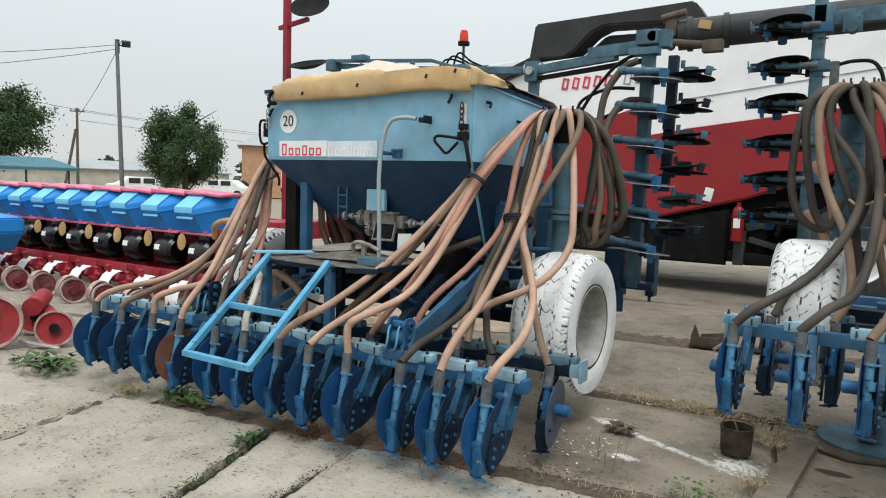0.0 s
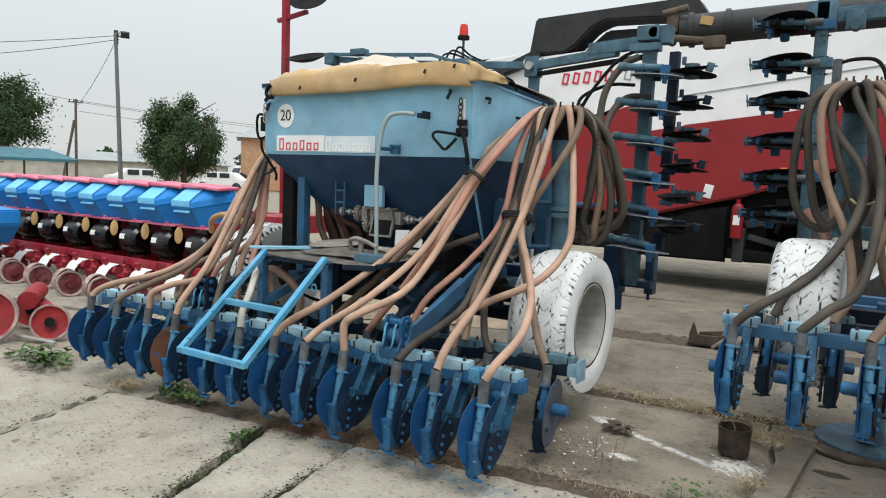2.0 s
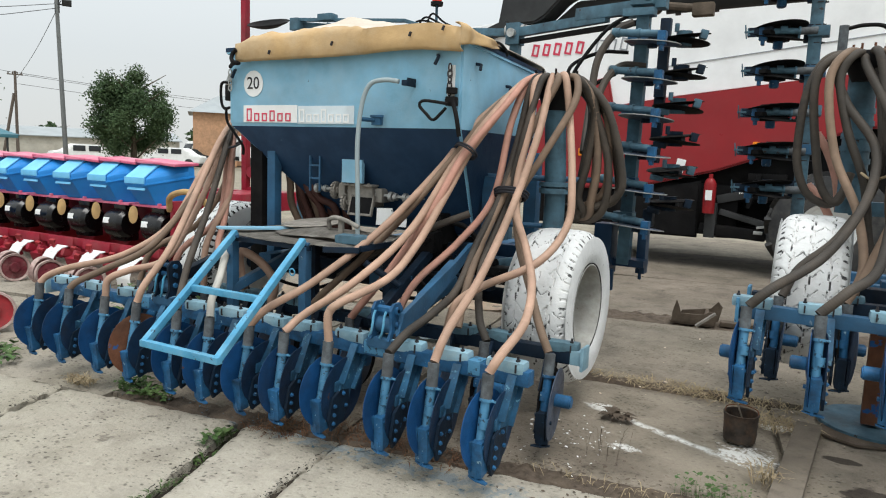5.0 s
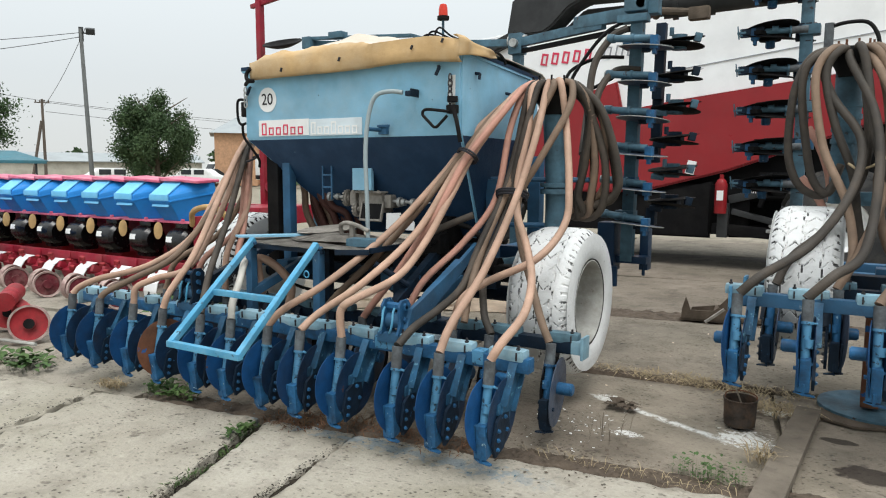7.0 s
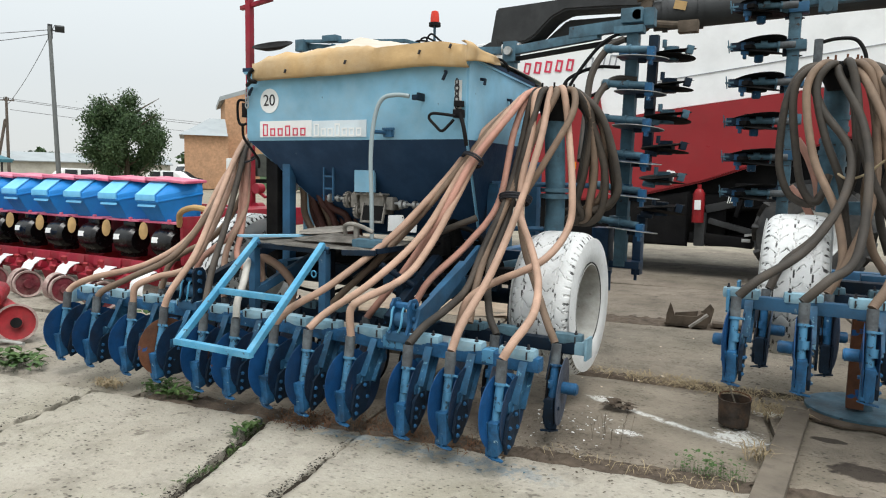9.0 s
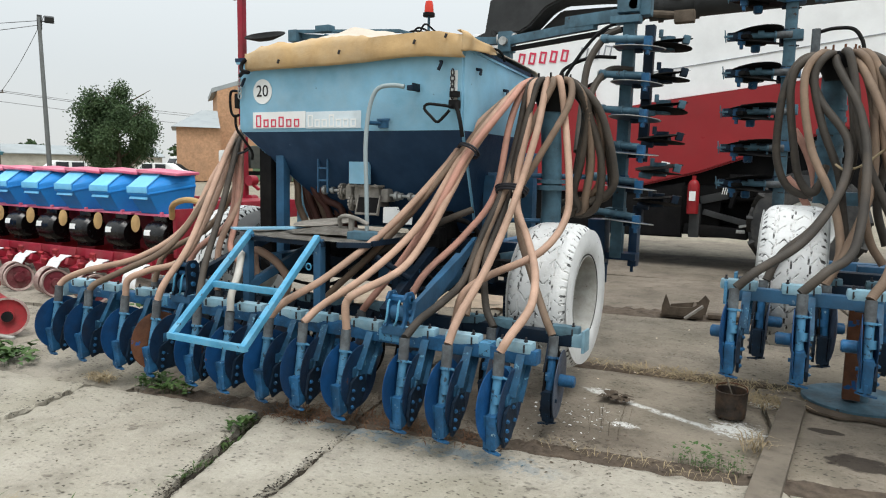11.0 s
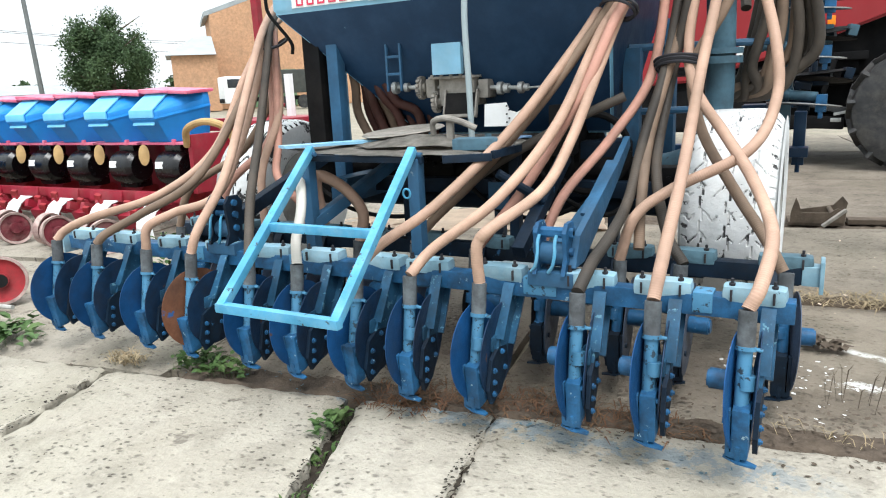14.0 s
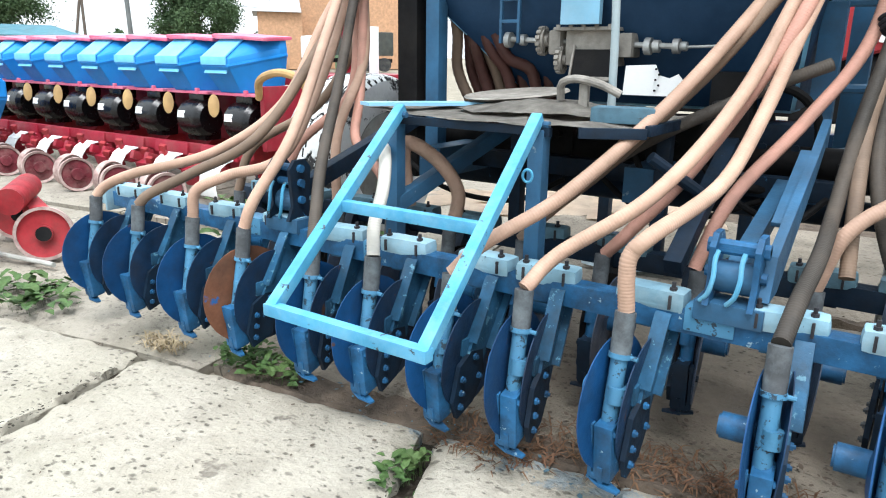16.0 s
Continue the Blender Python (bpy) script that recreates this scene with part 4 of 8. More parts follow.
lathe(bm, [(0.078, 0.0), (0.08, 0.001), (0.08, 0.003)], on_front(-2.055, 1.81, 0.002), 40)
sticker = part("sticker", bm, WHITE, hop, "round white sticker with the number 20")


def lettering(body, size, mat, parent, m, name="lettering"):
    cu = bpy.data.curves.new("letters", "FONT")
    cu.body, cu.size, cu.align_x, cu.align_y, cu.extrude = body, size, "CENTER", "CENTER", 0.0006
    tmp = new("letters", cu)
    bpy.context.view_layer.update()
    me = bpy.data.meshes.new_from_object(tmp.evaluated_get(bpy.context.evaluated_depsgraph_get()))
    bpy.data.objects.remove(tmp)
    me.materials.clear()
    return part(name, me, mat, parent, m=m)


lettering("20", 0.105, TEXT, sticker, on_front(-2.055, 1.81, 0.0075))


def outline_bar(bm, w, h, stroke, m):
    """A plain upright bar with an open middle, in place of a letter."""
    for sx, sy, x, y in ((w, stroke, 0, h / 2 - stroke / 2), (w, stroke, 0, -h / 2 + stroke / 2), (stroke, h - 2 * stroke, -w / 2 + stroke / 2, 0), (stroke, h - 2 * stroke, w / 2 - stroke / 2, 0)):
        box(bm, sx, sy, 0.002, m @ pose(x, y, 0))


bm = shapes()
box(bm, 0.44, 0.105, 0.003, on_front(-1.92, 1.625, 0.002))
strip = part("name_strip", bm, WHITE, hop, "white name strip with red lettering shapes")
bm = shapes()
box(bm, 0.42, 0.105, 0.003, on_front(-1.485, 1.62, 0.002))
strip2 = part("name_strip", bm, STRIP, hop, "pale name strip with white lettering shapes")
for k in range(6):
    bm = shapes()
    tall = 0.078 if k == 0 else (0.066 if k == 3 else 0.05)
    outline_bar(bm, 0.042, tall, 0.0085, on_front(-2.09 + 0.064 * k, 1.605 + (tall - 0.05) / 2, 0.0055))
    part("letter_bar", bm, TEXTRED, strip)
for k in range(7):
    bm = shapes()
    tall = 0.078 if k in (0, 3) else 0.05
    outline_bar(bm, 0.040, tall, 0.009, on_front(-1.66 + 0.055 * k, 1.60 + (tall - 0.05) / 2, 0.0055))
    part("letter_bar", bm, WHITE, strip2)

# tarpaulin over the hopper
def tarp():
    """A sheet drawn over the hopper: a straight folded band in front, a slack faded top with creases, tucked down at both ends."""
    bm = shapes()
    nx = 90
    prof = [(0.800, -0.118), (0.788, -0.10), (0.786, -0.05), (0.790, 0.0), (0.800, 0.022), (0.83, 0.034), (0.92, 0.050), (1.05, 0.085), (1.2, 0.12), (1.35, 0.15), (1.5, 0.14), (1.65, 0.11), (1.8, 0.07), (1.93, 0.035), (1.985, -0.02), (1.99, -0.08)]
    rows = []
    for i in range(nx + 1):
        t = i / nx
        x = -2.14 + 1.58 * t
        end = min(1.0, t / 0.07, (1 - t) / 0.10)
        row = []
        for j, (y, h) in enumerate(prof):
            hump = 0.075 * max(0.0, 1 - abs(t - 0.35) / 0.24) - 0.02 * max(0.0, 1 - abs(t - 0.62) / 0.08)
            sink = 1 - 0.62 * min(1.0, max(0.0, (t - 0.52) / 0.22))
            mid = math.exp(-((y - 1.3) / 0.32) ** 2)
            fold = abs(noise.noise((x * 5.5, y * 5.5, 2.0))) * 0.035 + abs(noise.noise((x * 13, y * 9, 5.0))) * 0.014
            z = HZ1 + 0.012 + (h * (sink if h > 0.03 else 1) + hump * mid) * (end if h > 0 else 1) + (fold * end if j > 4 else 0)
            z += (0.030 * (t - 0.35) - 0.02 * max(0.0, t - 0.85) * 6) * (1 if j <= 4 else 0.3)
            z += 0.006 * math.sin(t * 9 + 1) * (1 if j < 3 else 0)
            z -= rim_fall(max(y, HY0)) - 0.012
            yy = y + (0.010 * noise.noise((x * 6, j * 0.5, 7.0)) if j < 5 else 0) + (0.012 * abs(noise.noise((x * 15, j * 0.3, 3.0))) if j < 4 else 0)
            row.append(bm.verts.new((x + (0.012 * noise.noise((y * 7, j, t)) if i in (0, nx) else 0), yy, z)))
        rows.append(row)
    for a, b in zip(rows, rows[1:]):
        for k in range(len(prof) - 1):
            f = bm.faces.new((a[k], b[k], b[k + 1], a[k + 1]))
            f.material_index = 0 if k < 5 else 1
    me = done(bm, 60)
    me.materials.append(TARP)
    me.materials.append(TARPTOP)
    ob = solid("tarpaulin", me, None, "tan tarpaulin tied over the seed hopper, faded on top", "tarpaulin")
    mod = ob.modifiers.new("thick", "SOLIDIFY")
    mod.thickness = 0.005
    for x, z in ((-1.85, 1.985), (-1.38, 2.015), (-0.86, 2.04), (-0.66, 2.06)):
        bm = shapes()
        box(bm, 0.011, 0.012, 0.026, pose(x, 0.775, z - 0.004, 0, 24, 0), 0.003)
        part("tie_loop", bm, TEXT, ob)

    # the end that wraps the corner and tapers along the side rim
    bm = shapes()
    rows = []
    for i in range(31):
        t = i / 30
        y = 0.784 + 0.42 * t
        drop = 0.085 * (1 - t)
        row = []
        for j in range(11):
            s = j / 10
            x = -0.590 + (0.022 + 0.033 * min(1.0, t * 9)) * min(1.0, s * 3) + 0.012 * noise.noise((y * 8, s * 2, 1.0)) + 0.008 * math.sin(9 * t + 3 * s)
            z = HZ1 + 0.040 * (1 - 0.6 * t) - (drop + 0.03) * max(0.0, s - 0.2) / 0.8 - 0.012 * s * noise.noise((y * 5, 3.0, s)) - 0.02 * t
            row.append(bm.verts.new((x, y, z)))
        rows.append(row)
    for a, b in zip(rows, rows[1:]):
        for k in range(10):
            bm.faces.new((a[k], b[k], b[k + 1], a[k + 1]))
    flap = part("end_flap", done(bm, 60), TARP, ob, "creased tan end folded over the hopper's corner")
    flap.modifiers.new("thick", "SOLIDIFY").thickness = 0.005
    bm = shapes()
    sweep(bm, curve_points([(-0.56, 1.17, 2.045), (-0.54, 1.22, 2.04), (-0.53, 1.27, 2.015), (-0.535, 1.31, 1.985)], 0.012), 0.008, 8)
    part("tie_rope", bm, BLACK, ob, "dark rope end at the folded corner")

    bm = shapes()
    sweep(bm, curve_points([(-2.13, 0.785, 2.01), (-2.16, 0.78, 1.98), (-2.15, 0.77, 1.94), (-2.10, 0.775, 1.925), (-2.17, 0.80, 1.93), (-2.24, 0.84, 1.915)], 0.012), 0.013, 8)
    part("knot", bm, BLACK, ob, "dark knotted rope at the tarpaulin's corner")


tarp()
for x, z in ((-2.21, 1.90), (-0.735, 1.935)):
    bm = shapes()
    rod(bm, (x, HY0 - 0.002, z), (x + 0.03, HY0 - 0.04, z - 0.01), 0.008, 8)
    rod(bm, (x + 0.03, HY0 - 0.04, z - 0.012), (x + 0.008, HY0 - 0.042, z - 0.055), 0.010, 8)
    part("tie_hook", bm, DARKLEG, hop)
for y, z in ((1.02, 1.905), (1.42, 1.83)):
    bm = shapes()
    rod(bm, (HX1 - 0.002, y, z), (HX1 + 0.030, y, z - 0.006), 0.009, 8)
    rod(bm, (HX1 + 0.030, y, z - 0.004), (HX1 + 0.032, y - 0.012, z - 0.035), 0.009, 8)
    part("tie_hook", bm, DARKLEG, hop)
# bent filling pipe
bm = shapes()
sweep(bm, curve_points([(-1.13, 0.72, 0.90), (-1.135, 0.72, 1.15), (-1.145, 0.72, 1.45), (-1.13, 0.73, 1.66), (-1.085, 0.74, 1.775), (-1.0, 0.76, 1.80), (-0.91, 0.78, 1.79)], 0.02), 0.0130, 12)
pipe = part("bent_pipe", bm, GREYPIPE, seeder, "weathered grey bent pipe")
bm = shapes()
box(bm, 0.035, 0.04, 0.03, pose(-0.885, 0.79, 1.785), 0.006)
box(bm, 0.010, 0.08, 0.045, pose(-0.87, 0.82, 1.79), 0.003)
part("pipe_bracket", bm, DARKLEG, pipe)
bm = shapes()
rod(bm, (-1.145, 0.735, 1.59), (-1.115, 0.85, 1.59), 0.012, 8)
box(bm, 0.060, 0.03, 0.055, pose(-1.105, 0.845, 1.59), 0.006)
box(bm, 0.085, 0.012, 0.014, pose(-1.095, 0.828, 1.612), 0.003)
part("pipe_clip", bm, FRAME, pipe)


def chain(x, y, z0, n, parent, mat=STEEL):
    """Links that hang in turn face on and edge on."""
    for k in range(n):
        bm = shapes()
        pts = [Vector((0.011 * math.cos(a), 0, 0.021 * math.sin(a))) for a in [2 * math.pi * i / 12 for i in range(13)]]
        sweep(bm, pts, 0.0042, 6)
        part("chain_link", bm, mat, parent, m=pose(x, y, z0 - 0.031 * k, 0, 0, 20 if k % 2 else 75))


bm = shapes()
box(bm, 0.045, 0.004, 0.16, pose(-0.645, HY0 - 0.004, 1.80))
strap = part("chain_strip", bm, WHITE, hop, "white painted strip behind a hanging chain")
chain(-0.645, HY0 - 0.022, 1.865, 5, strap, TEXT)
chain(-2.24, HY0 - 0.02, 1.88, 4, hop)
bm = shapes()
box(bm, 0.056, 0.05, 0.05, pose(-0.625, HY0 - 0.03, 1.69), 0.01)
rod(bm, (-0.625, HY0 - 0.03, 1.73), (-0.625, HY0 - 0.03, 1.76), 0.03, 12)
hk = part("hose_hook", bm, BLACK, hop, "black hose hook with a wire loop")
bm = shapes()
sweep(bm, curve_points([(-0.63, 0.80, 1.675), (-0.70, 0.79, 1.685), (-0.770, 0.78, 1.69), (-0.79, 0.78, 1.665), (-0.745, 0.78, 1.62), (-0.705, 0.78, 1.59), (-0.665, 0.79, 1.625), (-0.635, 0.80, 1.66)], 0.015), 0.0085, 8)
part("wire_loop", bm, BLACK, hk)
bm = shapes()
sweep(bm, curve_points([(-0.61, 0.81, 1.69), (-0.585, 0.80, 1.64), (-0.565, 0.79, 1.58), (-0.555, 0.80, 1.50)], 0.015), 0.012, 8)
part("cable", bm, BLACK, hk)
# black hook on the other side
bm = shapes()
sweep(bm, curve_points([(-2.29, 0.90, 1.82), (-2.36, 0.90, 1.83), (-2.385, 0.90, 1.80), (-2.38, 0.90, 1.70), (-2.35, 0.90, 1.66), (-2.30, 0.90, 1.67)], 0.012), 0.009, 8)
box(bm, 0.05, 0.05, 0.10, pose(-2.30, 0.90, 1.76), 0.008)
sweep(bm, curve_points([(-2.34, 0.90, 1.67), (-2.35, 0.92, 1.58), (-2.30, 0.94, 1.50), (-2.24, 0.95, 1.42), (-2.25, 0.96, 1.36)], 0.015), 0.009, 8)
part("side_hook", bm, BLACK, hop, "black side hook")

# metering unit below the funnel
bm = shapes()
box(bm, 0.24, 0.20, 0.012, pose(-1.31, 0.97, 1.212), 0.003)
box(bm, 0.19, 0.15, 0.13, pose(-1.30, 0.98, 1.145), 0.016)
box(bm, 0.05, 0.11, 0.09, pose(-1.44, 0.96, 1.165), 0.012)
box(bm, 0.05, 0.10, 0.085, pose(-1.165, 0.96, 1.155), 0.010)
for dx in (-0.10, -0.05, 0.0, 0.05, 0.10):
    rod(bm, (-1.31 + dx, 0.872, 1.207), (-1.31 + dx, 0.872, 1.226), 0.008, 6)
met = part("metering_unit", bm, PLANK, seeder, "grey cast metering unit", Matrix.Translation((-0.06, 0.14, 0.0)))
bm = shapes()
box(bm, 0.150, 0.03, 0.14, pose(-1.315, 0.855, 1.295), 0.004)
part("cover_plate", bm, BLUE, met, "light blue cover plate")
bm = shapes()
rod(bm, (-1.66, 0.94, 1.178), (-0.95, 0.94, 1.150), 0.010, 10)
rod(bm, (-0.95, 0.94, 1.150), (-0.86, 0.94, 1.153), 0.005, 8)
for x, r in ((-1.665, 0.03), (-1.60, 0.022), (-1.10, 0.03), (-1.07, 0.022), (-1.0, 0.026), (-0.975, 0.016)):
    rod(bm, (x, 0.94, 1.175 if x < -1.3 else 1.152), (x + 0.022, 0.94, 1.175 if x < -1.3 else 1.152), r, 16)
part("drive_shaft", bm, STEEL, met)
for x, z, r in ((-1.50, 1.17, 0.052), (-1.42, 1.10, 0.048)):
    bm = shapes()
    rod(bm, (x, 0.915, z), (x + 0.016, 0.918, z), r * 0.86, 20)
    rod(bm, (x - 0.012, 0.915, z), (x + 0.03, 0.918, z), r * 0.4, 12)
    for q in range(14):
        a = 2 * math.pi * q / 14
        box(bm, 0.016, 0.014, 0.016, pose(x + 0.008, 0.916, z) @ pose(0, 0, 0, math.degrees(a), 0, 0) @ pose(0, 0, r * 0.9))
    part("cog", bm, PLANK, met)
bm = shapes()
box(bm, 0.155, 0.014, 0.105, pose(-1.27, 0.885, 1.088, -16), 0.004)
part("shutter", bm, BLACK, met, "dark hinged shutter")
bm = shapes()
for dx in (-0.082, 0.082):
    box(bm, 0.008, 0.022, 0.13, pose(-1.27 + dx, 0.885, 1.09, -16), 0.002)
box(bm, 0.15, 0.02, 0.014, pose(-1.27, 0.868, 1.035, -16), 0.002)
part("shutter_frame", bm, PLANK, met)
bm = shapes()
for dx in (-0.038, 0.038):
    box(bm, 0.011, 0.014, 0.22, pose(-1.66 + dx, 0.985, 1.27), 0.003)
for zz in (1.24, 1.32):
    box(bm, 0.078, 0.012, 0.013, pose(-1.66, 0.985, zz), 0.003)
part("step_iron", bm, FRAME, hop)
bm = shapes()
plate(bm, [(-1.20, 0.985), (-1.195, 1.085), (-1.09, 1.09), (-1.075, 1.055), (-1.04, 1.045), (-1.01, 1.06), (-0.985, 1.03), (-0.99, 0.985)], 0.006, pose(0, 1.0, 0, 90, 0, 0))
guard = part("drive_guard", bm, WHITE, seeder, "white perforated guard plate")
bm = shapes()
for q in range(5):
    rod(bm, (-1.085 + 0.012 * (q % 2), 0.990, 1.075 - 0.018 * q), (-1.085 + 0.012 * (q % 2), 0.9935, 1.075 - 0.018 * q), 0.004, 8)
part("guard_holes", bm, BLACK, guard)
bm = shapes()
sweep(bm, curve_points([(-1.28, 0.66, 0.98), (-1.27, 0.64, 1.03), (-1.22, 0.64, 1.045), (-1.14, 0.64, 1.03), (-1.08, 0.66, 1.0)], 0.02), 0.013, 10)
box(bm, 0.03, 0.02, 0.10, pose(-1.20, 0.66, 0.98), 0.004)
part("grab_handle", bm, PLANK, seeder)

# dark machinery in the shade under the hopper
for k in range(11):
    dx, dy = 0.035 * k, 0.05 * (k % 3)
    hose(seeder, [(-2.02 + dx * 0.7, 1.12 + dy, 1.36 - dx * 0.5), (-2.00 + dx * 0.8, 1.14 + dy, 1.20 - dx * 0.3), (-2.02 + dx * 1.15, 1.18 + dy, 1.05), (-1.95 + dx, 1.22 + dy, 0.88), (-1.86 + dx * 0.8, 1.30 + dy, 0.68)],
         REDHOSE if k % 4 else BROWN, 0.024, 0.01, 0.03)
for name, size, at, mt in (("gearbox", (0.30, 0.26, 0.22), (-0.98, 1.18, 0.80), BLACK), ("valve_block", (0.22, 0.16, 0.14), (-1.55, 1.18, 0.80), BLACK), ("battery_box", (0.26, 0.2, 0.2), (-0.72, 1.28, 0.80), DARKLEG),
                           ("clutch", (0.12, 0.14, 0.12), (-0.82, 0.98, 0.92), BLACK), ("hydraulic_block", (0.20, 0.12, 0.10), (-0.42, 1.20, 0.74), BLACK)):
    bm = shapes()
    box(bm, *size, pose(*at, 0, 0, 8), 0.02)
    for q in range(4):
        rod(bm, (at[0] - size[0] * 0.3 + q * size[0] * 0.2, at[1] - size[1] / 2 - 0.02, at[2] + 0.02 * (q % 2)), (at[0] - size[0] * 0.3 + q * size[0] * 0.2, at[1] - size[1] / 2 + 0.01, at[2] + 0.02 * (q % 2)), 0.014, 8)
    part(name, bm, mt, seeder)
bm = shapes()
pts = [Vector((0.17 * math.cos(a), 0, 0.17 * math.sin(a))) for a in [2 * math.pi * i / 28 for i in range(29)]]
sweep(bm, pts, 0.016, 8)
part("guard_ring", bm, BLACK, seeder, m=pose(-0.72, 1.05, 0.86, 0, 0, 30))
for pts in ([(-1.3, 1.0, 0.72), (-1.1, 0.95, 0.60), (-0.9, 0.98, 0.58), (-0.7, 1.02, 0.66)], [(-2.2, 0.98, 0.7), (-1.9, 0.92, 0.58), (-1.6, 0.95, 0.56), (-1.4, 1.0, 0.66)], [(-0.9, 0.9, 0.8), (-0.75, 0.85, 0.68), (-0.6, 0.9, 0.62), (-0.5, 1.0, 0.7)], [(-1.15, 0.85, 0.9), (-1.05, 0.82, 0.75), (-1.0, 0.86, 0.6)]):
    bm = shapes()
    sweep(bm, curve_points(pts, 0.02), 0.011, 8)
    part("hydraulic_hose", bm, BLACK, seeder)
bm = shapes()
beam(bm, (-0.80, 0.40, 0.56), (-0.80, 0.95, 0.86), 0.05, 0.05)
rod(bm, (-0.78, 0.62, 0.72), (-0.92, 0.50, 0.84), 0.018, 10)
part("brace", bm, DARKLEG, seeder)

# platform and ladder
def sheet(outline, z, lift, seed, thick):
    """A thin buckled sheet over an outline in plan."""
    bm = shapes()
    x0, x1 = min(p[0] for p in outline), max(p[0] for p in outline)
    n = 30
    rows = []
    for i in range(n + 1):
        x = x0 + (x1 - x0) * i / n
        ys = []
        for (ax, ay), (bx, by) in zip(outline, outline[1:] + outline[:1]):
            if min(ax, bx) - 1e-6 <= x <= max(ax, bx) + 1e-6 and abs(bx - ax) > 1e-6:
                ys.append(ay + (by - ay) * (x - ax) / (bx - ax))
        lo, hi = min(ys), max(ys)
        row = []
        for j in range(13):
            y = lo + (hi - lo) * j / 12
            h = lift * math.sin(math.pi * i / n) * math.sin(math.pi * min(1, j / 9)) + 0.012 * noise.noise((x * 6, y * 6, seed)) + 0.005 * noise.noise((x * 19, y * 19, seed))
            row.append(bm.verts.new((x, y + 0.012 * noise.noise((x * 13, j, seed)), z + h)))
        rows.append(row)
    for a, b in zip(rows, rows[1:]):
        for k in range(12):
            bm.faces.new((a[k], b[k], b[k + 1], a[k + 1]))
    out = bmesh.ops.solidify(bm, geom=list(bm.faces), thickness=thick)
    return bm


platform = part("platform", sheet([(-1.97, 0.52), (-1.72, 0.40), (-1.45, 0.33), (-1.10, 0.345), (-0.93, 0.44), (-0.92, 1.1), (-1.93, 1.1)], 0.922, 0.004, 3.0, 0.006), PLANK, seeder, "weathered worn platform sheet")
part("buckled_sheet", sheet([(-1.66, 0.62), (-1.45, 0.52), (-1.12, 0.56), (-1.02, 0.66), (-1.05, 0.95), (-1.6, 1.0)], 0.936, 0.035, 5.0, 0.004), PLANK, platform, "buckled pale sheet lying on the platform")
bm = shapes()
plate(bm, [(-1.97, 0.47), (-1.90, 0.43), (-1.56, 0.78), (-1.64, 0.84)], 0.012, pose(0, 0, 0.944))
part("corner_sheet", bm, BLUE, platform, "faded blue corner sheet")
bm = shapes()
beam(bm, (-1.74, 0.385, 0.905), (-1.16, 0.350, 0.905), 0.02, 0.026)
beam(bm, (-0.92, 0.46, 0.915), (-0.92, 1.0, 0.915), 0.02, 0.03)
beam(bm, (-1.08, 0.355, 0.908), (-0.92, 0.45, 0.908), 0.018, 0.03)
part("platform_edge", bm, DARKLEG, platform)
bm = shapes()
lathe(bm, [(0.02, 0.0), (0.17, 0.004), (0.195, 0.014), (0.19, 0.02), (0.16, 0.010), (0.02, 0.008)], pose(-1.55, 0.86, 0.965, 4, -3, 0), 36)
part("round_lid", bm, PLANK, platform, "dull round metal lid")
bm = shapes()
box(bm, 0.18, 0.10, 0.045, pose(-1.02, 0.54, 0.950, 0, 0, 12), 0.006)
part("tool_tray", bm, TEAL, platform)
bm = shapes()
beam(bm, (-1.605, -0.305, 0.475), (-1.702, 0.365, 0.945), 0.032, 0.034)
ladder = part("ladder", bm, CYAN, seeder, "bright light-blue folding ladder")
for p, q in (((-1.125, -0.305, 0.475), (-1.20, 0.345, 0.945)), ((-1.622, -0.305, 0.474), (-1.108, -0.305, 0.474)), ((-1.645, 0.01, 0.69), (-1.165, 0.01, 0.69))):
    bm = shapes()
    beam(bm, p, q, 0.032, 0.032)
    part("rail" if abs(p[0] - q[0]) < 0.1 else "rung", bm, CYAN, ladder)
for x in (-1.70, -1.195):
    bm = shapes()
    rod(bm, (x - 0.03, 0.35, 0.925), (x + 0.03, 0.35, 0.925), 0.010, 8)
    part("hinge", bm, FRAME, ladder)
bm = shapes()
pts = [Vector((0.013 * math.cos(a), 0, 0.018 * math.sin(a))) for a in [2 * math.pi * i / 16 for i in range(17)]]
sweep(bm, pts, 0.004, 6)
part("latch_ring", bm, CYAN, ladder, m=pose(-1.155, 0.21, 0.80, 10, 0, 20))

# hose column on the near side
bm = shapes()
sweep(bm, curve_points([(-0.66, 1.40, 0.70), (-0.56, 1.40, 0.74), (-0.40, 1.42, 0.78), (-0.30, 1.44, 0.84), (-0.255, 1.44, 0.96), (-0.25, 1.44, 1.25), (-0.262, 1.40, 1.74)], 0.03), 0.061, 18)
rod(bm, (-0.25, 1.44, 1.215), (-0.25, 1.44, 1.245), 0.092, 20)
rod(bm, (-0.25, 1.44, 1.255), (-0.25, 1.44, 1.280), 0.092, 20)
column = part("riser_pipe", bm, TEAL, seeder, "weathered blue riser pipe")
bm = shapes()
lathe(bm, [(0.07, 0.0), (0.085, 0.06), (0.12, 0.10), (0.125, 0.165), (0.115, 0.182), (0.02, 0.184)], pose(-0.265, 1.40, 1.685), 28)
for k in range(10):
    a = 2 * math.pi * k / 10
    rod(bm, (-0.265 + 0.12 * math.cos(a), 1.40 + 0.12 * math.sin(a), 1.865), (-0.265 + 0.12 * math.cos(a), 1.40 + 0.12 * math.sin(a), 1.905), 0.006, 6)
part("distributor_head", bm, BLACK, column, "dark distributor head")
bm = shapes()
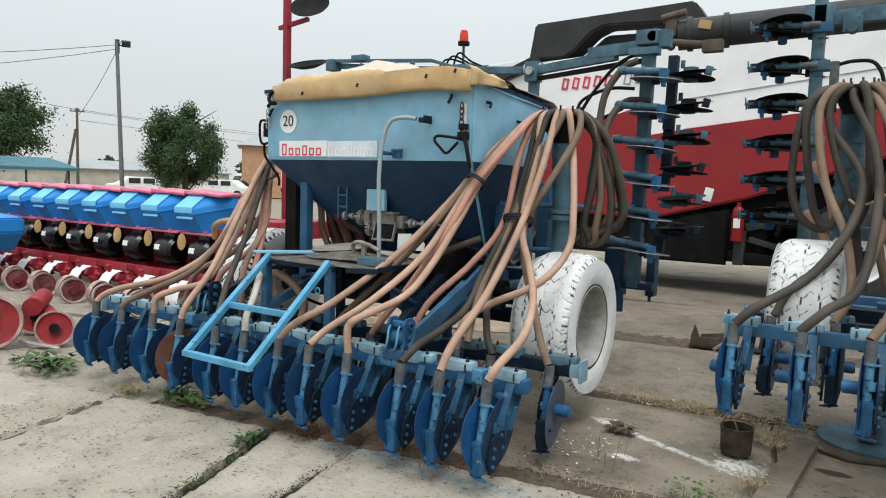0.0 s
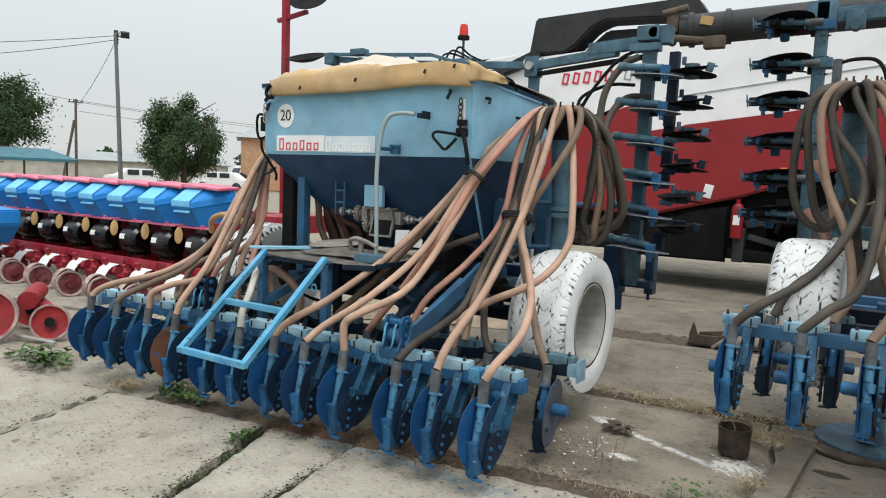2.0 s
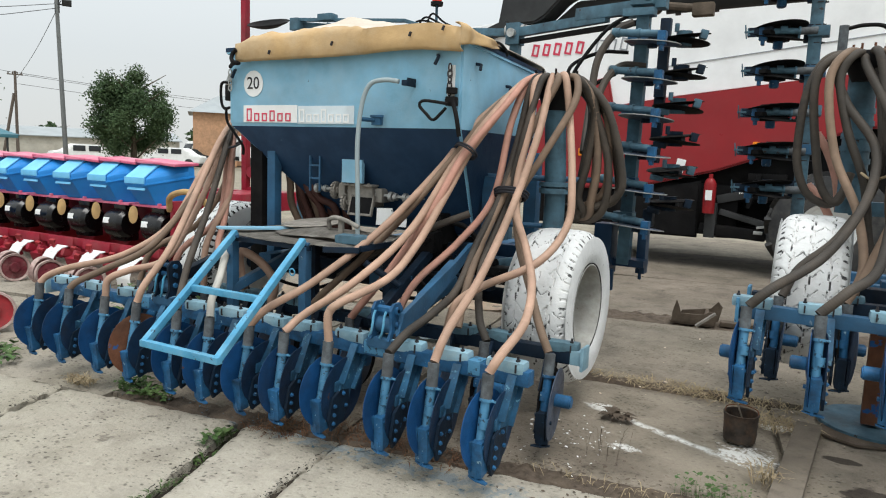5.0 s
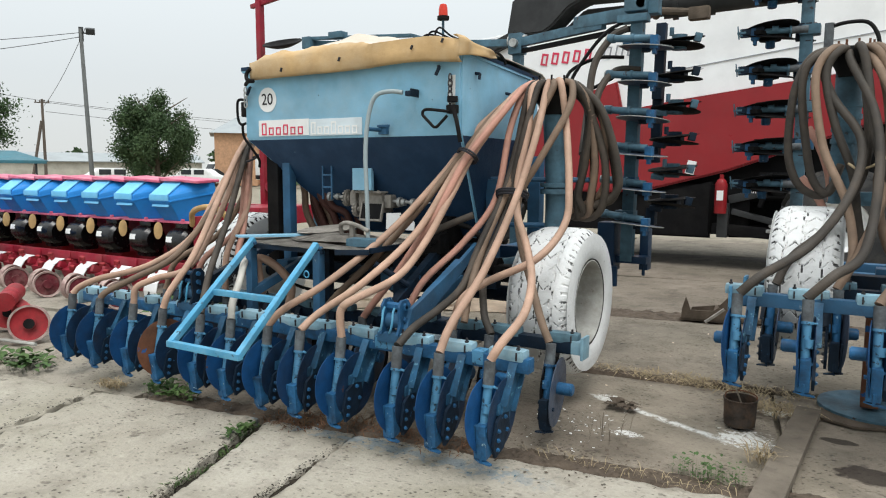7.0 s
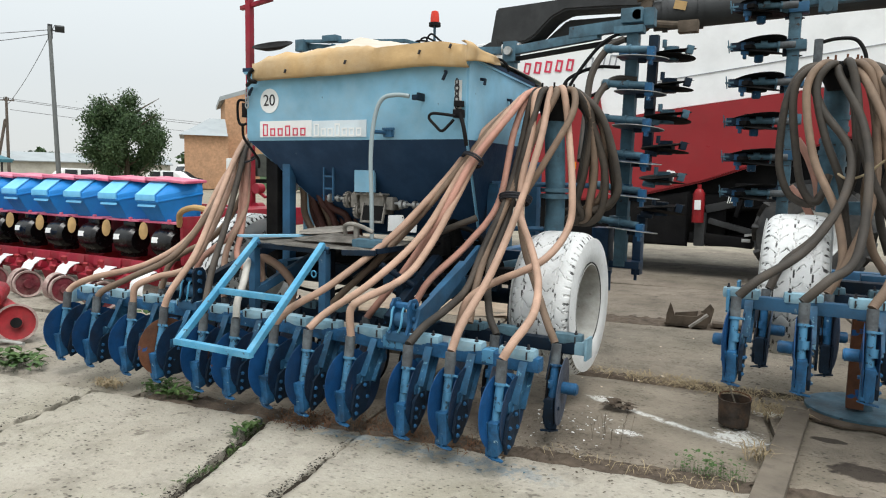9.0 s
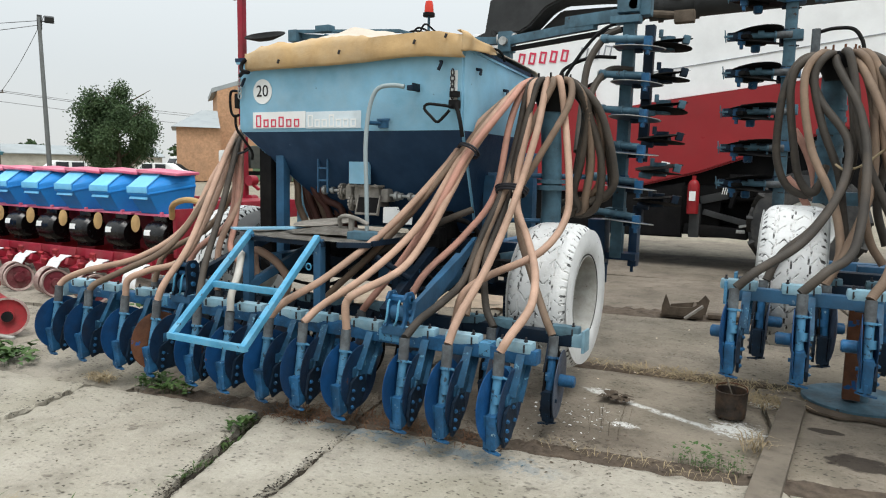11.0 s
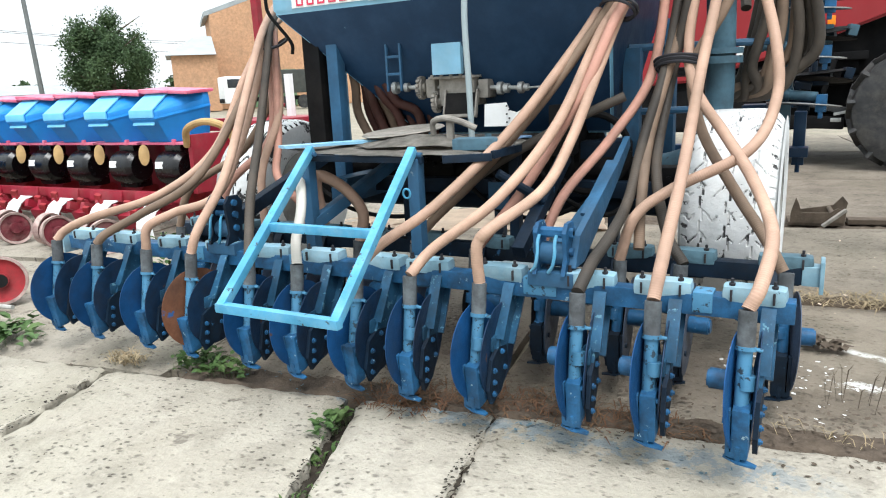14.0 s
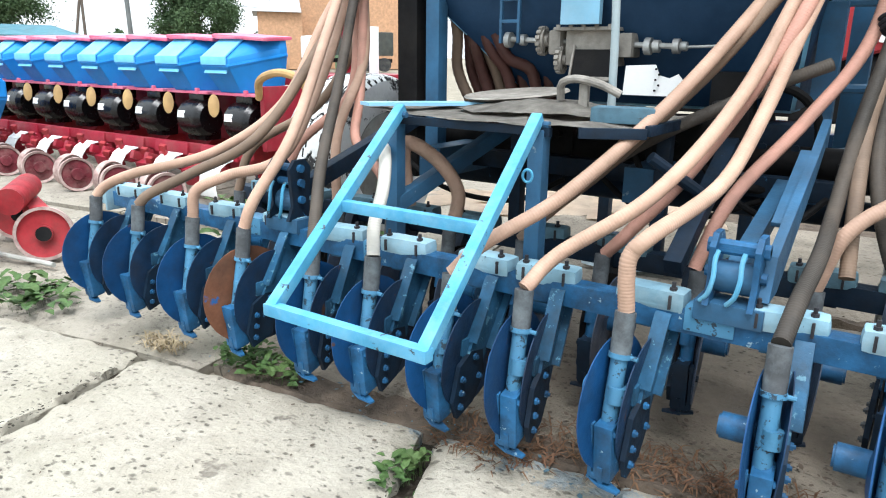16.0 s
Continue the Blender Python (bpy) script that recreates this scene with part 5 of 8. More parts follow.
rod(bm, (-0.62, 1.30, 1.30), (-0.05, 1.52, 1.30), 0.016, 8)
rod(bm, (-0.62, 1.30, 1.02), (-0.20, 1.5, 1.02), 0.016, 8)
part("column_stay", bm, FRAME, column)

CUFF_Y, CUFF_Z = BAR_Y - 0.18, BAR_Z + 0.02


def over(a, d=0.13, z=1.868):
    """Where a hose leaves the head: degrees from straight ahead, and how far out."""
    return (-0.265 + d * math.sin(radians(a)), 1.40 - d * math.cos(radians(a)), z)


def inner(a):
    """Where that hose ends, on the head's ring."""
    return over(a, 0.085, 1.872)


def to(k):
    return (FEET[k] + 0.18 * math.sin(radians(SWING[k])), CUFF_Y, CUFF_Z)


def back_to(k):
    return (BACK[k], BACK_Y - 0.18, CUFF_Z - 0.02)


# nearest openers
hose(seeder, [to(0), (0.042, 0.11, 0.60), (0.05, 0.34, 0.70), (-0.03, 0.60, 0.82), (-0.15, 0.80, 0.96), (-0.28, 0.96, 1.12), (-0.325, 1.06, 1.30), (-0.31, 1.16, 1.60), over(-22, 0.17, 1.82), inner(-22)], TAN)
hose(seeder, [to(1), (-0.234, 0.165, 0.652), (-0.242, 0.50, 0.86), (-0.245, 0.85, 1.19), (-0.216, 1.05, 1.543), over(8, 0.16, 1.80), inner(8)], TAN)
hose(seeder, [to(2), (-0.463, 0.20, 0.60), (-0.455, 0.42, 0.655), (-0.458, 0.66, 0.735), (-0.442, 0.83, 0.948), (-0.406, 1.04, 1.218), (-0.385, 1.17, 1.50), over(-30, 0.17, 1.82), inner(-30)], GREYHOSE)
hose(seeder, [to(3), (-0.812, 0.068, 0.62), (-0.808, 0.075, 0.672), (-0.778, 0.12, 0.712), (-0.70, 0.40, 0.80), (-0.66, 0.60, 0.96), (-0.615, 0.80, 1.21), (-0.555, 0.95, 1.45), (-0.435, 1.12, 1.71), over(-70, 0.18, 1.84), inner(-70)], TAN)
hose(seeder, [to(4), (-1.030, 0.165, 0.613), (-0.832, 0.30, 0.78), (-0.720, 0.62, 1.02), (-0.615, 0.90, 1.39), (-0.455, 1.06, 1.68), over(-58, 0.18, 1.84), inner(-58)], TAN)
hose(seeder, [to(5), (-1.222, 0.11, 0.624), (-1.062, 0.27, 0.757), (-0.888, 0.597, 1.011), (-0.705, 0.88, 1.34), (-0.58, 1.06, 1.60), over(-85, 0.18, 1.84), inner(-85)], TAN)
hose(seeder, [back_to(4), (-0.985, 0.57, 0.60), (-0.83, 0.60, 0.80), (-0.66, 0.74, 1.13), (-0.56, 0.88, 1.42), (-0.42, 1.08, 1.70), over(-46, 0.18, 1.84), inner(-46)], PINK)
hose(seeder, [back_to(5), (-1.27, 0.60, 0.62), (-1.08, 0.64, 0.80), (-0.84, 0.74, 1.08), (-0.66, 0.88, 1.36), (-0.50, 1.06, 1.65), over(-64, 0.17, 1.84), inner(-64)], BROWN)
hose(seeder, [back_to(3), (-0.750, 0.63, 0.651), (-0.70, 0.70, 0.765), (-0.585, 0.90, 0.945), (-0.465, 1.06, 1.19), (-0.425, 1.16, 1.60), over(-52, 0.16, 1.84), inner(-52)], PINK)
hose(seeder, [back_to(2), (-0.417, 0.578, 0.677), (-0.304, 0.644, 0.773), (-0.061, 0.735, 0.905), (0.008, 0.937, 1.074), (-0.012, 1.037, 1.284), (-0.111, 1.23, 1.62), over(38, 0.17, 1.845), inner(38)], TAN)
hose(seeder, [back_to(1), (-0.315, 0.64, 0.62), (-0.385, 0.784, 0.839), (-0.392, 1.03, 1.11), (-0.335, 1.12, 1.495), over(-12, 0.16, 1.82), inner(-12)], GREYHOSE)
hose(seeder, [back_to(0), (0.02, 0.61, 0.617), (-0.11, 0.78, 0.767), (-0.253, 0.944, 0.975), (-0.300, 1.02, 1.20), (-0.20, 1.08, 1.42), (-0.09, 1.21, 1.70), over(62, 0.17, 1.845), inner(62)], BROWN)
hose(seeder, [(-1.18, 0.62, 0.72), (-1.0, 0.70, 0.86), (-0.72, 0.86, 1.02), (-0.55, 0.95, 1.10)], GREYHOSE)
hose(seeder, [(-0.40, 0.58, 0.56), (-0.415, 0.68, 0.74), (-0.425, 0.86, 0.96), (-0.385, 1.06, 1.25), (-0.30, 1.18, 1.58), over(22, 0.17, 1.82), inner(22)], BROWN)
# dark bundle behind, hanging in a loop from the head
for k in range(10):
    dx, dy, out = 0.024 * (k % 4), 0.045 * (k // 4), 0.085 * (k % 3)
    hose(seeder, [inner(75 + 9 * k), over(75 + 9 * k, 0.16, 1.845 - 0.008 * (k % 3)), (-0.045 + dx - 0.25 * out, 1.44 + dy, 1.70), (0.045 + dx - out, 1.47 + dy, 1.40), (0.03 + dx - 1.2 * out, 1.50 + dy, 1.16 + 0.02 * (k % 4)), (-0.06 - 0.02 * k, 1.56 + dy, 1.07 + 0.015 * (k % 5)), (-0.24, 1.72, 1.06)],
         BROWN if k % 3 == 1 else GREYHOSE, 0.0225, 0.010, 0.02)
for (x, y, z), d, r in (((-0.575, 0.91, 1.43), (0.40, 0.45, 0.8), 0.090), ((-0.355, 1.04, 1.20), (0.05, 0.45, 0.9), 0.080), ((-0.355, 1.045, 1.215), (0.05, 0.45, 0.9), 0.083)):
    bm = shapes()
    q = Vector(d).to_track_quat("Z", "Y").to_matrix().to_4x4()
    for turn in range(2):
        pts = [Vector((r * math.cos(a) * (1.25 if turn else 1.15), r * 0.62 * math.sin(a), 0.012 * turn + 0.006 * math.sin(a))) for a in [2 * math.pi * i / 24 for i in range(25)]]
        sweep(bm, pts, 0.0065, 6)
    part("binding_wire", bm, TEXT, seeder, m=Matrix.Translation((x, y, z)) @ q)

# the other side's hoses
GATHER = (-2.50, 1.08, 1.50)
hose(seeder, [to(11), (-3.03, 0.10, 0.58), (-2.88, 0.14, 0.64), (-2.58, 0.30, 0.735), (-2.45, 0.55, 0.92), (-2.44, 0.80, 1.26), GATHER, (-2.60, 1.35, 1.62)], TAN)
hose(seeder, [to(10), (-2.73, 0.10, 0.58), (-2.60, 0.2, 0.66), (-2.40, 0.36, 0.80), (-2.40, 0.66, 1.08), (-2.48, 0.95, 1.38), (-2.58, 1.2, 1.58)], BROWN)
hose(seeder, [to(9), (-2.42, 0.085, 0.63), (-2.33, 0.16, 0.685), (-2.20, 0.30, 0.75), (-2.28, 0.58, 0.99), (-2.40, 0.86, 1.28), (-2.52, 1.08, 1.52), (-2.6, 1.3, 1.64)], TAN)
hose(seeder, [to(8), (-2.13, 0.10, 0.63), (-2.12, 0.28, 0.84), (-2.28, 0.62, 1.16), (-2.42, 0.9, 1.42), (-2.52, 1.1, 1.56), (-2.62, 1.3, 1.66)], TAN)
hose(seeder, [to(7), (-1.88, 0.14, 0.62), (-2.0, 0.30, 0.76), (-2.19, 0.60, 1.01), (-2.37, 0.9, 1.34), (-2.5, 1.1, 1.53), (-2.6, 1.3, 1.62)], GREYHOSE)
hose(seeder, [to(6), (-1.60, 0.10, 0.62), (-1.63, 0.18, 0.72), (-1.72, 0.30, 0.80), (-1.9, 0.5, 0.82)], PALEHOSE)
hose(seeder, [back_to(9), (-2.45, 0.62, 0.74), (-2.36, 0.85, 0.95), (-2.44, 1.0, 1.28), (-2.52, 1.12, 1.50), (-2.6, 1.3, 1.62)], PINK)
hose(seeder, [back_to(8), (-2.26, 0.66, 0.80), (-2.34, 0.92, 1.08), (-2.44, 1.05, 1.35), (-2.52, 1.15, 1.52), (-2.6, 1.3, 1.62)], TAN)
hose(seeder, [back_to(7), (-1.98, 0.60, 0.66), (-2.18, 0.68, 0.78), (-2.30, 0.85, 0.96), (-2.42, 1.02, 1.32), (-2.5, 1.12, 1.5)], PINK)
hose(seeder, [back_to(6), (-1.62, 0.585, 0.64), (-1.66, 0.53, 0.75), (-1.735, 0.46, 0.82), (-1.76, 0.45, 0.78), (-1.75, 0.47, 0.60)], TAN, 0.025)
hose(seeder, [back_to(10), (-2.72, 0.62, 0.72), (-2.5, 0.8, 0.90), (-2.42, 0.98, 1.2), GATHER], BROWN)
bm = shapes()
pts = [Vector((0.11 * math.cos(a), 0.07 * math.sin(a), 0.01 * math.sin(2 * a))) for a in [2 * math.pi * i / 24 for i in range(25)]]
sweep(bm, pts, 0.008, 6)
part("binding_wire", bm, TEXT, seeder, m=pose(-2.45, 1.03, 1.42, 15, -12, 0))


# ---- folded wings ----
def wing(parent, x, y, z0, n, side, lean=0.0, pitch=0.255):
    """A wing section folded upright: its bar with the openers turned outwards, and a plain second bar. side: 1 to the right, -1 to the left."""
    root = pose(x, y, 0, 0, lean, 0)
    bm = shapes()
    beam(bm, (0, 0, z0 - 0.30), (0, 0, z0 + pitch * n - 0.05), 0.08, 0.08)
    part("wing_bar", bm, TEAL, parent, "grey-blue upright wing bar", root)
    if side > 0:
        bm = shapes()
        beam(bm, (0.02, 0.56, z0 + 0.55), (0.02, 0.56, z0 + pitch * n + 0.02), 0.07, 0.07)
        part("wing_bar", bm, DARKLEG, parent, "dark upright wing bar", root)
    for k in range(n):
        z = z0 + pitch * k
        m = root @ pose(0, 0, z, 0, -90 * side, 0) @ pose(0, 0, 0, 0, 0, (k * 7 % 5) - 2)
        bm = shapes()
        box(bm, 0.13, 0.11, 0.07, root @ pose(-0.02 * side, 0, z + 0.02), 0.008)
        part("wing_bracket", bm, FRAME if k % 2 else TEAL, parent)
        bm = shapes()
        box(bm, 0.05, 0.06, 0.085, root @ pose((0.18 if side > 0 else -0.30), -0.24, z - 0.02), 0.006)
        box(bm, 0.022, 0.05, 0.035, root @ pose((0.18 if side > 0 else -0.30), -0.24, z - 0.075), 0.004)
        part("scraper_tab", bm, LEG, parent)
        if side < 0:
            opener(parent, m, side, dark=True, wing=True)
            continue
        # front row: a seed tube laid level, a thin worn disc under it and its stay
        bm = shapes()
        rod(bm, (-0.12, -0.17, z + 0.035), (0.16, -0.22, z + 0.010), 0.024, 14)
        rod(bm, (-0.145, -0.165, z + 0.038), (-0.10, -0.172, z + 0.034), 0.030, 14)
        rod(bm, (0.02, -0.195, z + 0.022), (0.035, -0.197, z + 0.021), 0.031, 14)
        tube = part("seed_tube", bm, TEAL, parent, m=root)
        bm = shapes()
        rod(bm, (-0.153, -0.1635, z + 0.039), (-0.146, -0.165, z + 0.038), 0.028, 14)
        part("tube_end", bm, STEEL, tube)
        bm = shapes()
        lathe(bm, [(0.02, -0.006), (0.12, -0.004), (0.172, -0.001), (0.172, 0.001), (0.12, 0.006), (0.02, 0.010)], pose(0.10, -0.14, z - 0.030, (k % 3) * 3 - 4, 4, 0), 36)
        part("disc", bm, GREYDISC, parent, "thin worn steel disc", root)
        bm = shapes()
        lathe(bm, [(0.166, -0.0035), (0.174, -0.002), (0.174, 0.002), (0.166, 0.0035)], pose(0.10, -0.14, z - 0.030, (k % 3) * 3 - 4, 4, 0), 36, True)
        part("disc_edge", bm, STEEL, parent, "bright ground edge", root)
        bm = shapes()
        beam(bm, (0.0, -0.02, z), (0.16, -0.12, z - 0.01), 0.05, 0.03)
        rod(bm, (0.10, -0.14, z - 0.06), (0.10, -0.14, z + 0.02), 0.030, 12)
        part("wing_arm", bm, DARKLEG, parent, m=root)
        # rear row: greasy black double discs on the second bar
        zr = z + 0.10
        for tilt, dz in ((5, 0.022), (-4, -0.020)):
            bm = shapes()
            lathe(bm, [(0.02, -0.014), (0.08, -0.011), (0.15, -0.004), (0.178, -0.001), (0.178, 0.001), (0.15, 0.004), (0.08, 0.008), (0.02, 0.012)], pose(0.155, 0.54, zr + dz, tilt + (k * 5 % 7) - 3, -tilt, 0), 32)
            part("disc", bm, WINGDISC, parent, "greasy black disc", root)
        bm = shapes()
        beam(bm, (0.03, 0.56, zr - 0.02), (0.22, 0.52, zr), 0.07, 0.045)
        rod(bm, (0.155, 0.54, zr - 0.05), (0.155, 0.54, zr + 0.055), 0.055, 16)
        box(bm, 0.09, 0.05, 0.04, pose(0.08, 0.42, zr - 0.045, 10, 8, 0), 0.008)
        box(bm, 0.05, 0.05, 0.06, pose(0.30, 0.46, zr + 0.015, 0, 12, 20), 0.006)
        rod(bm, (0.13, 0.40, zr + 0.03), (0.13, 0.40, zr + 0.085), 0.016, 8)
        part("wing_arm", bm, TEAL if k % 2 else DARKLEG, parent, m=root)
        if k % 2 == 0:
            bm = shapes()
            box(bm, 0.07, 0.09, 0.13, pose(0.03, 0.50, zr - 0.11), 0.01)
            part("wing_bracket", bm, DARKLEG, parent, m=root)


def hydraulic_hose(parent, pts, r=0.012, mat=None):
    bm = shapes()
    sweep(bm, curve_points(pts, 0.02), r, 8)
    part("hydraulic_hose", bm, mat or BLACK, parent)


wing(seeder, -0.04, 2.25, 1.03, 6, 1, 0.8, 0.232)
# lower stand of the wing, and its link arms overhead
bm = shapes()
beam(bm, (-0.16, 2.25, 0.66), (-0.16, 2.25, 1.0), 0.12, 0.16)
beam(bm, (0.06, 2.40, 0.66), (0.06, 2.40, 0.95), 0.06, 0.10)
box(bm, 0.34, 0.14, 0.05, pose(-0.06, 2.30, 0.74), 0.006)
rod(bm, (-0.10, 2.16, 0.56), (-0.10, 2.16, 0.70), 0.035, 12)
rod(bm, (0.06, 2.36, 0.62), (0.06, 2.36, 0.70), 0.012, 8)
beam(bm, (-1.05, 2.25, 0.74), (-0.12, 2.25, 0.74), 0.09, 0.09)
part("wing_stand", bm, NAVY, seeder)
bm = shapes()
beam(bm, (-0.30, 2.42, 2.40), (-1.20, 2.90, 2.42), 0.05, 0.07)
beam(bm, (-0.04, 2.28, 2.42), (-0.56, 2.56, 2.455), 0.06, 0.085)
part("link_arm", bm, TEAL, seeder, "grey-blue folding link arm")
bm = shapes()
beam(bm, (-0.06, 2.32, 2.33), (-1.22, 2.92, 2.35), 0.035, 0.035)
part("tie_rod", bm, BLACK, seeder)
bm = shapes()
beam(bm, (-1.20, 2.92, 0.62), (-1.20, 2.92, 2.36), 0.075, 0.075)
box(bm, 0.12, 0.12, 0.17, pose(-1.20, 2.90, 2.41), 0.01)
part("wing_mast", bm, TEAL, seeder)
bm = shapes()
rod(bm, (-1.28, 2.90, 2.44), (-1.12, 2.90, 2.44), 0.045, 16)
rod(bm, (-1.20, 2.80, 2.41), (-1.20, 2.84, 2.41), 0.035, 16)
part("mast_pin", bm, STEEL, seeder)
bm = shapes()
beam(bm, (-1.26, 2.92, 2.43), (-2.55, 2.82, 2.50), 0.06, 0.06)
beam(bm, (-2.55, 2.82, 2.50), (-3.25, 2.70, 2.565), 0.07, 0.05)
beam(bm, (-2.2, 2.80, 2.56), (-3.22, 2.64, 2.60), 0.04, 0.03)
beam(bm, (-2.2, 2.80, 2.56), (-1.9, 2.84, 2.47), 0.04, 0.03)
box(bm, 0.10, 0.12, 0.11, pose(-3.27, 2.65, 2.56), 0.01)
box(bm, 0.16, 0.10, 0.06, pose(-2.95, 2.68, 2.61), 0.01)
for q in range(4):
    rod(bm, (-2.9 + 0.2 * q, 2.66, 2.54 - 0.008 * q), (-2.9 + 0.2 * q, 2.62, 2.54 - 0.008 * q), 0.016, 8)
part("link_arm", bm, TEAL, seeder, "grey folding link arm with a tie above it")
bm = shapes()
beam(bm, (-3.25, 2.72, 0.60), (-3.25, 2.72, 2.50), 0.08, 0.08)
beam(bm, (-3.25, 2.72, 0.62), (-1.9, 2.72, 0.62), 0.08, 0.08)
part("wing_mast", bm, TEAL, seeder)
bm = shapes()
box(bm, 0.15, 0.14, 0.10, pose(-0.02, 2.27, 2.47), 0.012)
box(bm, 0.07, 0.10, 0.12, pose(0.09, 2.29, 2.46), 0.008)
rod(bm, (0.02, 2.2, 2.47), (0.02, 2.34, 2.47), 0.035, 14)
box(bm, 0.20, 0.10, 0.05, pose(-0.03, 2.22, 2.37), 0.008)
part("wing_hinge", bm, TEAL, seeder)
for a, pts in enumerate(([(-0.10, 2.2, 2.35), (-0.20, 2.15, 2.28), (-0.32, 2.1, 2.12), (-0.40, 2.05, 1.95), (-0.30, 1.95, 1.86)],
                         [(-0.08, 2.2, 2.12), (-0.25, 2.15, 2.12), (-0.42, 2.1, 2.04), (-0.42, 2.05, 1.93), (-0.28, 2.05, 1.90), (-0.14, 2.15, 1.98)],
                         [(-0.05, 2.15, 2.30), (-0.14, 2.1, 2.24), (-0.22, 2.0, 2.05), (-0.22, 1.9, 1.75), (-0.18, 1.7, 1.45)],
                         [(0.05, 2.15, 2.02), (-0.10, 2.1, 2.02), (-0.18, 2.0, 1.88), (-0.18, 1.85, 1.6)])):
    hydraulic_hose(seeder, pts, 0.012 if a < 2 else 0.024, GREYHOSE if a > 1 else None)
# beacon lamp behind the hopper
bm = shapes()
rod(bm, (-2.44, 3.75, 2.64), (-2.44, 3.75, 2.90), 0.014, 8)
rod(bm, (-2.44, 3.75, 0.62), (-2.44, 3.75, 2.66), 0.03, 10)
box(bm, 0.26, 0.14, 0.05, pose(-2.40, 3.72, 2.66), 0.008)
beam(bm, (-2.44, 3.75, 0.64), (-1.9, 3.2, 0.64), 0.07, 0.07)
stand = part("lamp_stand", bm, TEAL, seeder)
bm = shapes()
lathe(bm, [(0.046, 0.0), (0.048, 0.02), (0.044, 0.09), (0.036, 0.125), (0.012, 0.135)], pose(-2.44, 3.75, 2.92), 20)
part("beacon", bm, SIGNRED, stand, "red warning beacon")
bm = shapes()
lathe(bm, [(0.062, 0.0), (0.062, 0.035), (0.05, 0.036)], pose(-2.44, 3.75, 2.895), 20)
part("beacon_base", bm, BLACK, stand)
for k in range(3):
    hydraulic_hose(seeder, [(-2.75 + 0.1 * k, 3.7, 2.62 + 0.03 * (k % 2)), (-2.6 + 0.08 * k, 3.66, 2.74 + 0.03 * (k % 3)), (-2.4 + 0.06 * k, 3.66, 2.70), (-2.2 + 0.1 * k, 3.7, 2.58)], 0.010)

# ---- the second air seeder ----
seeder2 = thing("air_seeder", "second blue seed drill with dark grey hoses and whitewashed tyre", "seed drill")
S2Y, S2Z = 1.18, 0.755
FEET2 = [0.875 + 0.285 * k for k in range(8)]
for k, x in enumerate(FEET2):
    opener(seeder2, pose(x, S2Y, S2Z), 1, swing=(-2, 3, 1, 4, 0)[k % 5])
    opener(seeder2, pose(x + 0.11, S2Y + 0.52, S2Z - 0.02), -1, dark=True, swing=(-4, 3, 2)[k % 3])
for y, z, mt in ((S2Y, S2Z - 0.03, FRAME), (S2Y + 0.52, S2Z - 0.05, DARKLEG)):
    bm = shapes()
    beam(bm, (0.83, y, z), (3.3, y, z), 0.065, 0.065)
    part("tool_bar", bm, mt, seeder2)
    bm = shapes()
    box(bm, 0.016, 0.10, 0.12, pose(0.815, y, z), 0.004)
    part("end_cap", bm, TUBE, seeder2, "light blue end cap")
wheel(seeder2, pose(1.10, 2.02, 0.725, 0, 0, 180))
for name, p, q, w, h, mt in (
    ("axle_beam", (1.2, 2.02, 0.725), (3.4, 2.02, 0.725), 0.10, 0.10, DARKLEG),
    ("side_beam", (2.2, 1.2, 0.72), (2.2, 5.4, 0.72), 0.10, 0.14, FRAME),
    ("cross_beam", (1.45, 2.20, 0.74), (3.4, 2.20, 0.74), 0.12, 0.12, FRAME),
    ("lift_arm", (1.75, 1.2, 0.76), (1.75, 2.05, 0.78), 0.08, 0.10, FRAME),
    ("rear_beam", (0.95, 3.2, 0.66), (2.2, 3.2, 0.66), 0.10, 0.10, FRAME),
):
    bm = shapes()
    beam(bm, p, q, w, h)
    part(name, bm, mt, seeder2)
bm = shapes()
lathe(bm, [(0.02, 0.0), (0.27, 0.0), (0.30, 0.015), (0.30, 0.035), (0.27, 0.045), (0.06, 0.03), (0.05, 0.10), (0.045, 0.72), (0.02, 0.72)], pose(1.50, 2.02, -0.01), 40)
part("support_foot", bm, TEAL, seeder2, "round blue-grey support foot")
bm = shapes()
beam(bm, (1.46, 1.95, 0.04), (1.46, 1.95, 0.70), 0.09, 0.09)
part("support_post", bm, RUSTDISC, seeder2, "rusty support post")
bm = shapes()
rod(bm, (1.25, 2.2, 1.17), (1.25, 2.2, 1.95), 0.072, 20)
for zz in (1.24, 1.38, 1.45, 1.52, 1.59, 1.66, 1.73):
    rod(bm, (1.25, 2.2, zz), (1.25, 2.2, zz + 0.03), 0.080, 20)
beam(bm, (1.25, 2.2, 1.20), (1.75, 2.2, 1.20), 0.08, 0.08)
beam(bm, (1.75, 2.2, 0.76), (1.75, 2.2, 1.24), 0.08, 0.08)
col2 = part("riser_pipe", bm, TEAL, seeder2, "grey-blue riser pipe")
bm = shapes()
lathe(bm, [(0.075, 0.0), (0.10, 0.05), (0.12, 0.09), (0.125, 0.13), (0.11, 0.16), (0.10, 0.16)], pose(1.27, 2.15, 1.90), 28)
part("distributor_head", bm, BLACK, col2)
for k in range(9):
    bm = shapes()
    a = 0.7 * k
    rod(bm, (1.27 + 0.09 * math.cos(a), 2.15 + 0.09 * math.sin(a), 2.05), (1.27 + 0.09 * math.cos(a), 2.15 + 0.09 * math.sin(a), 2.10), 0.007, 6)
    part("head_bolt", bm, RUSTDISC, col2)
T2 = (1.27, 2.15, 2.04)
C2Y, C2Z = S2Y - 0.18, S2Z + 0.02
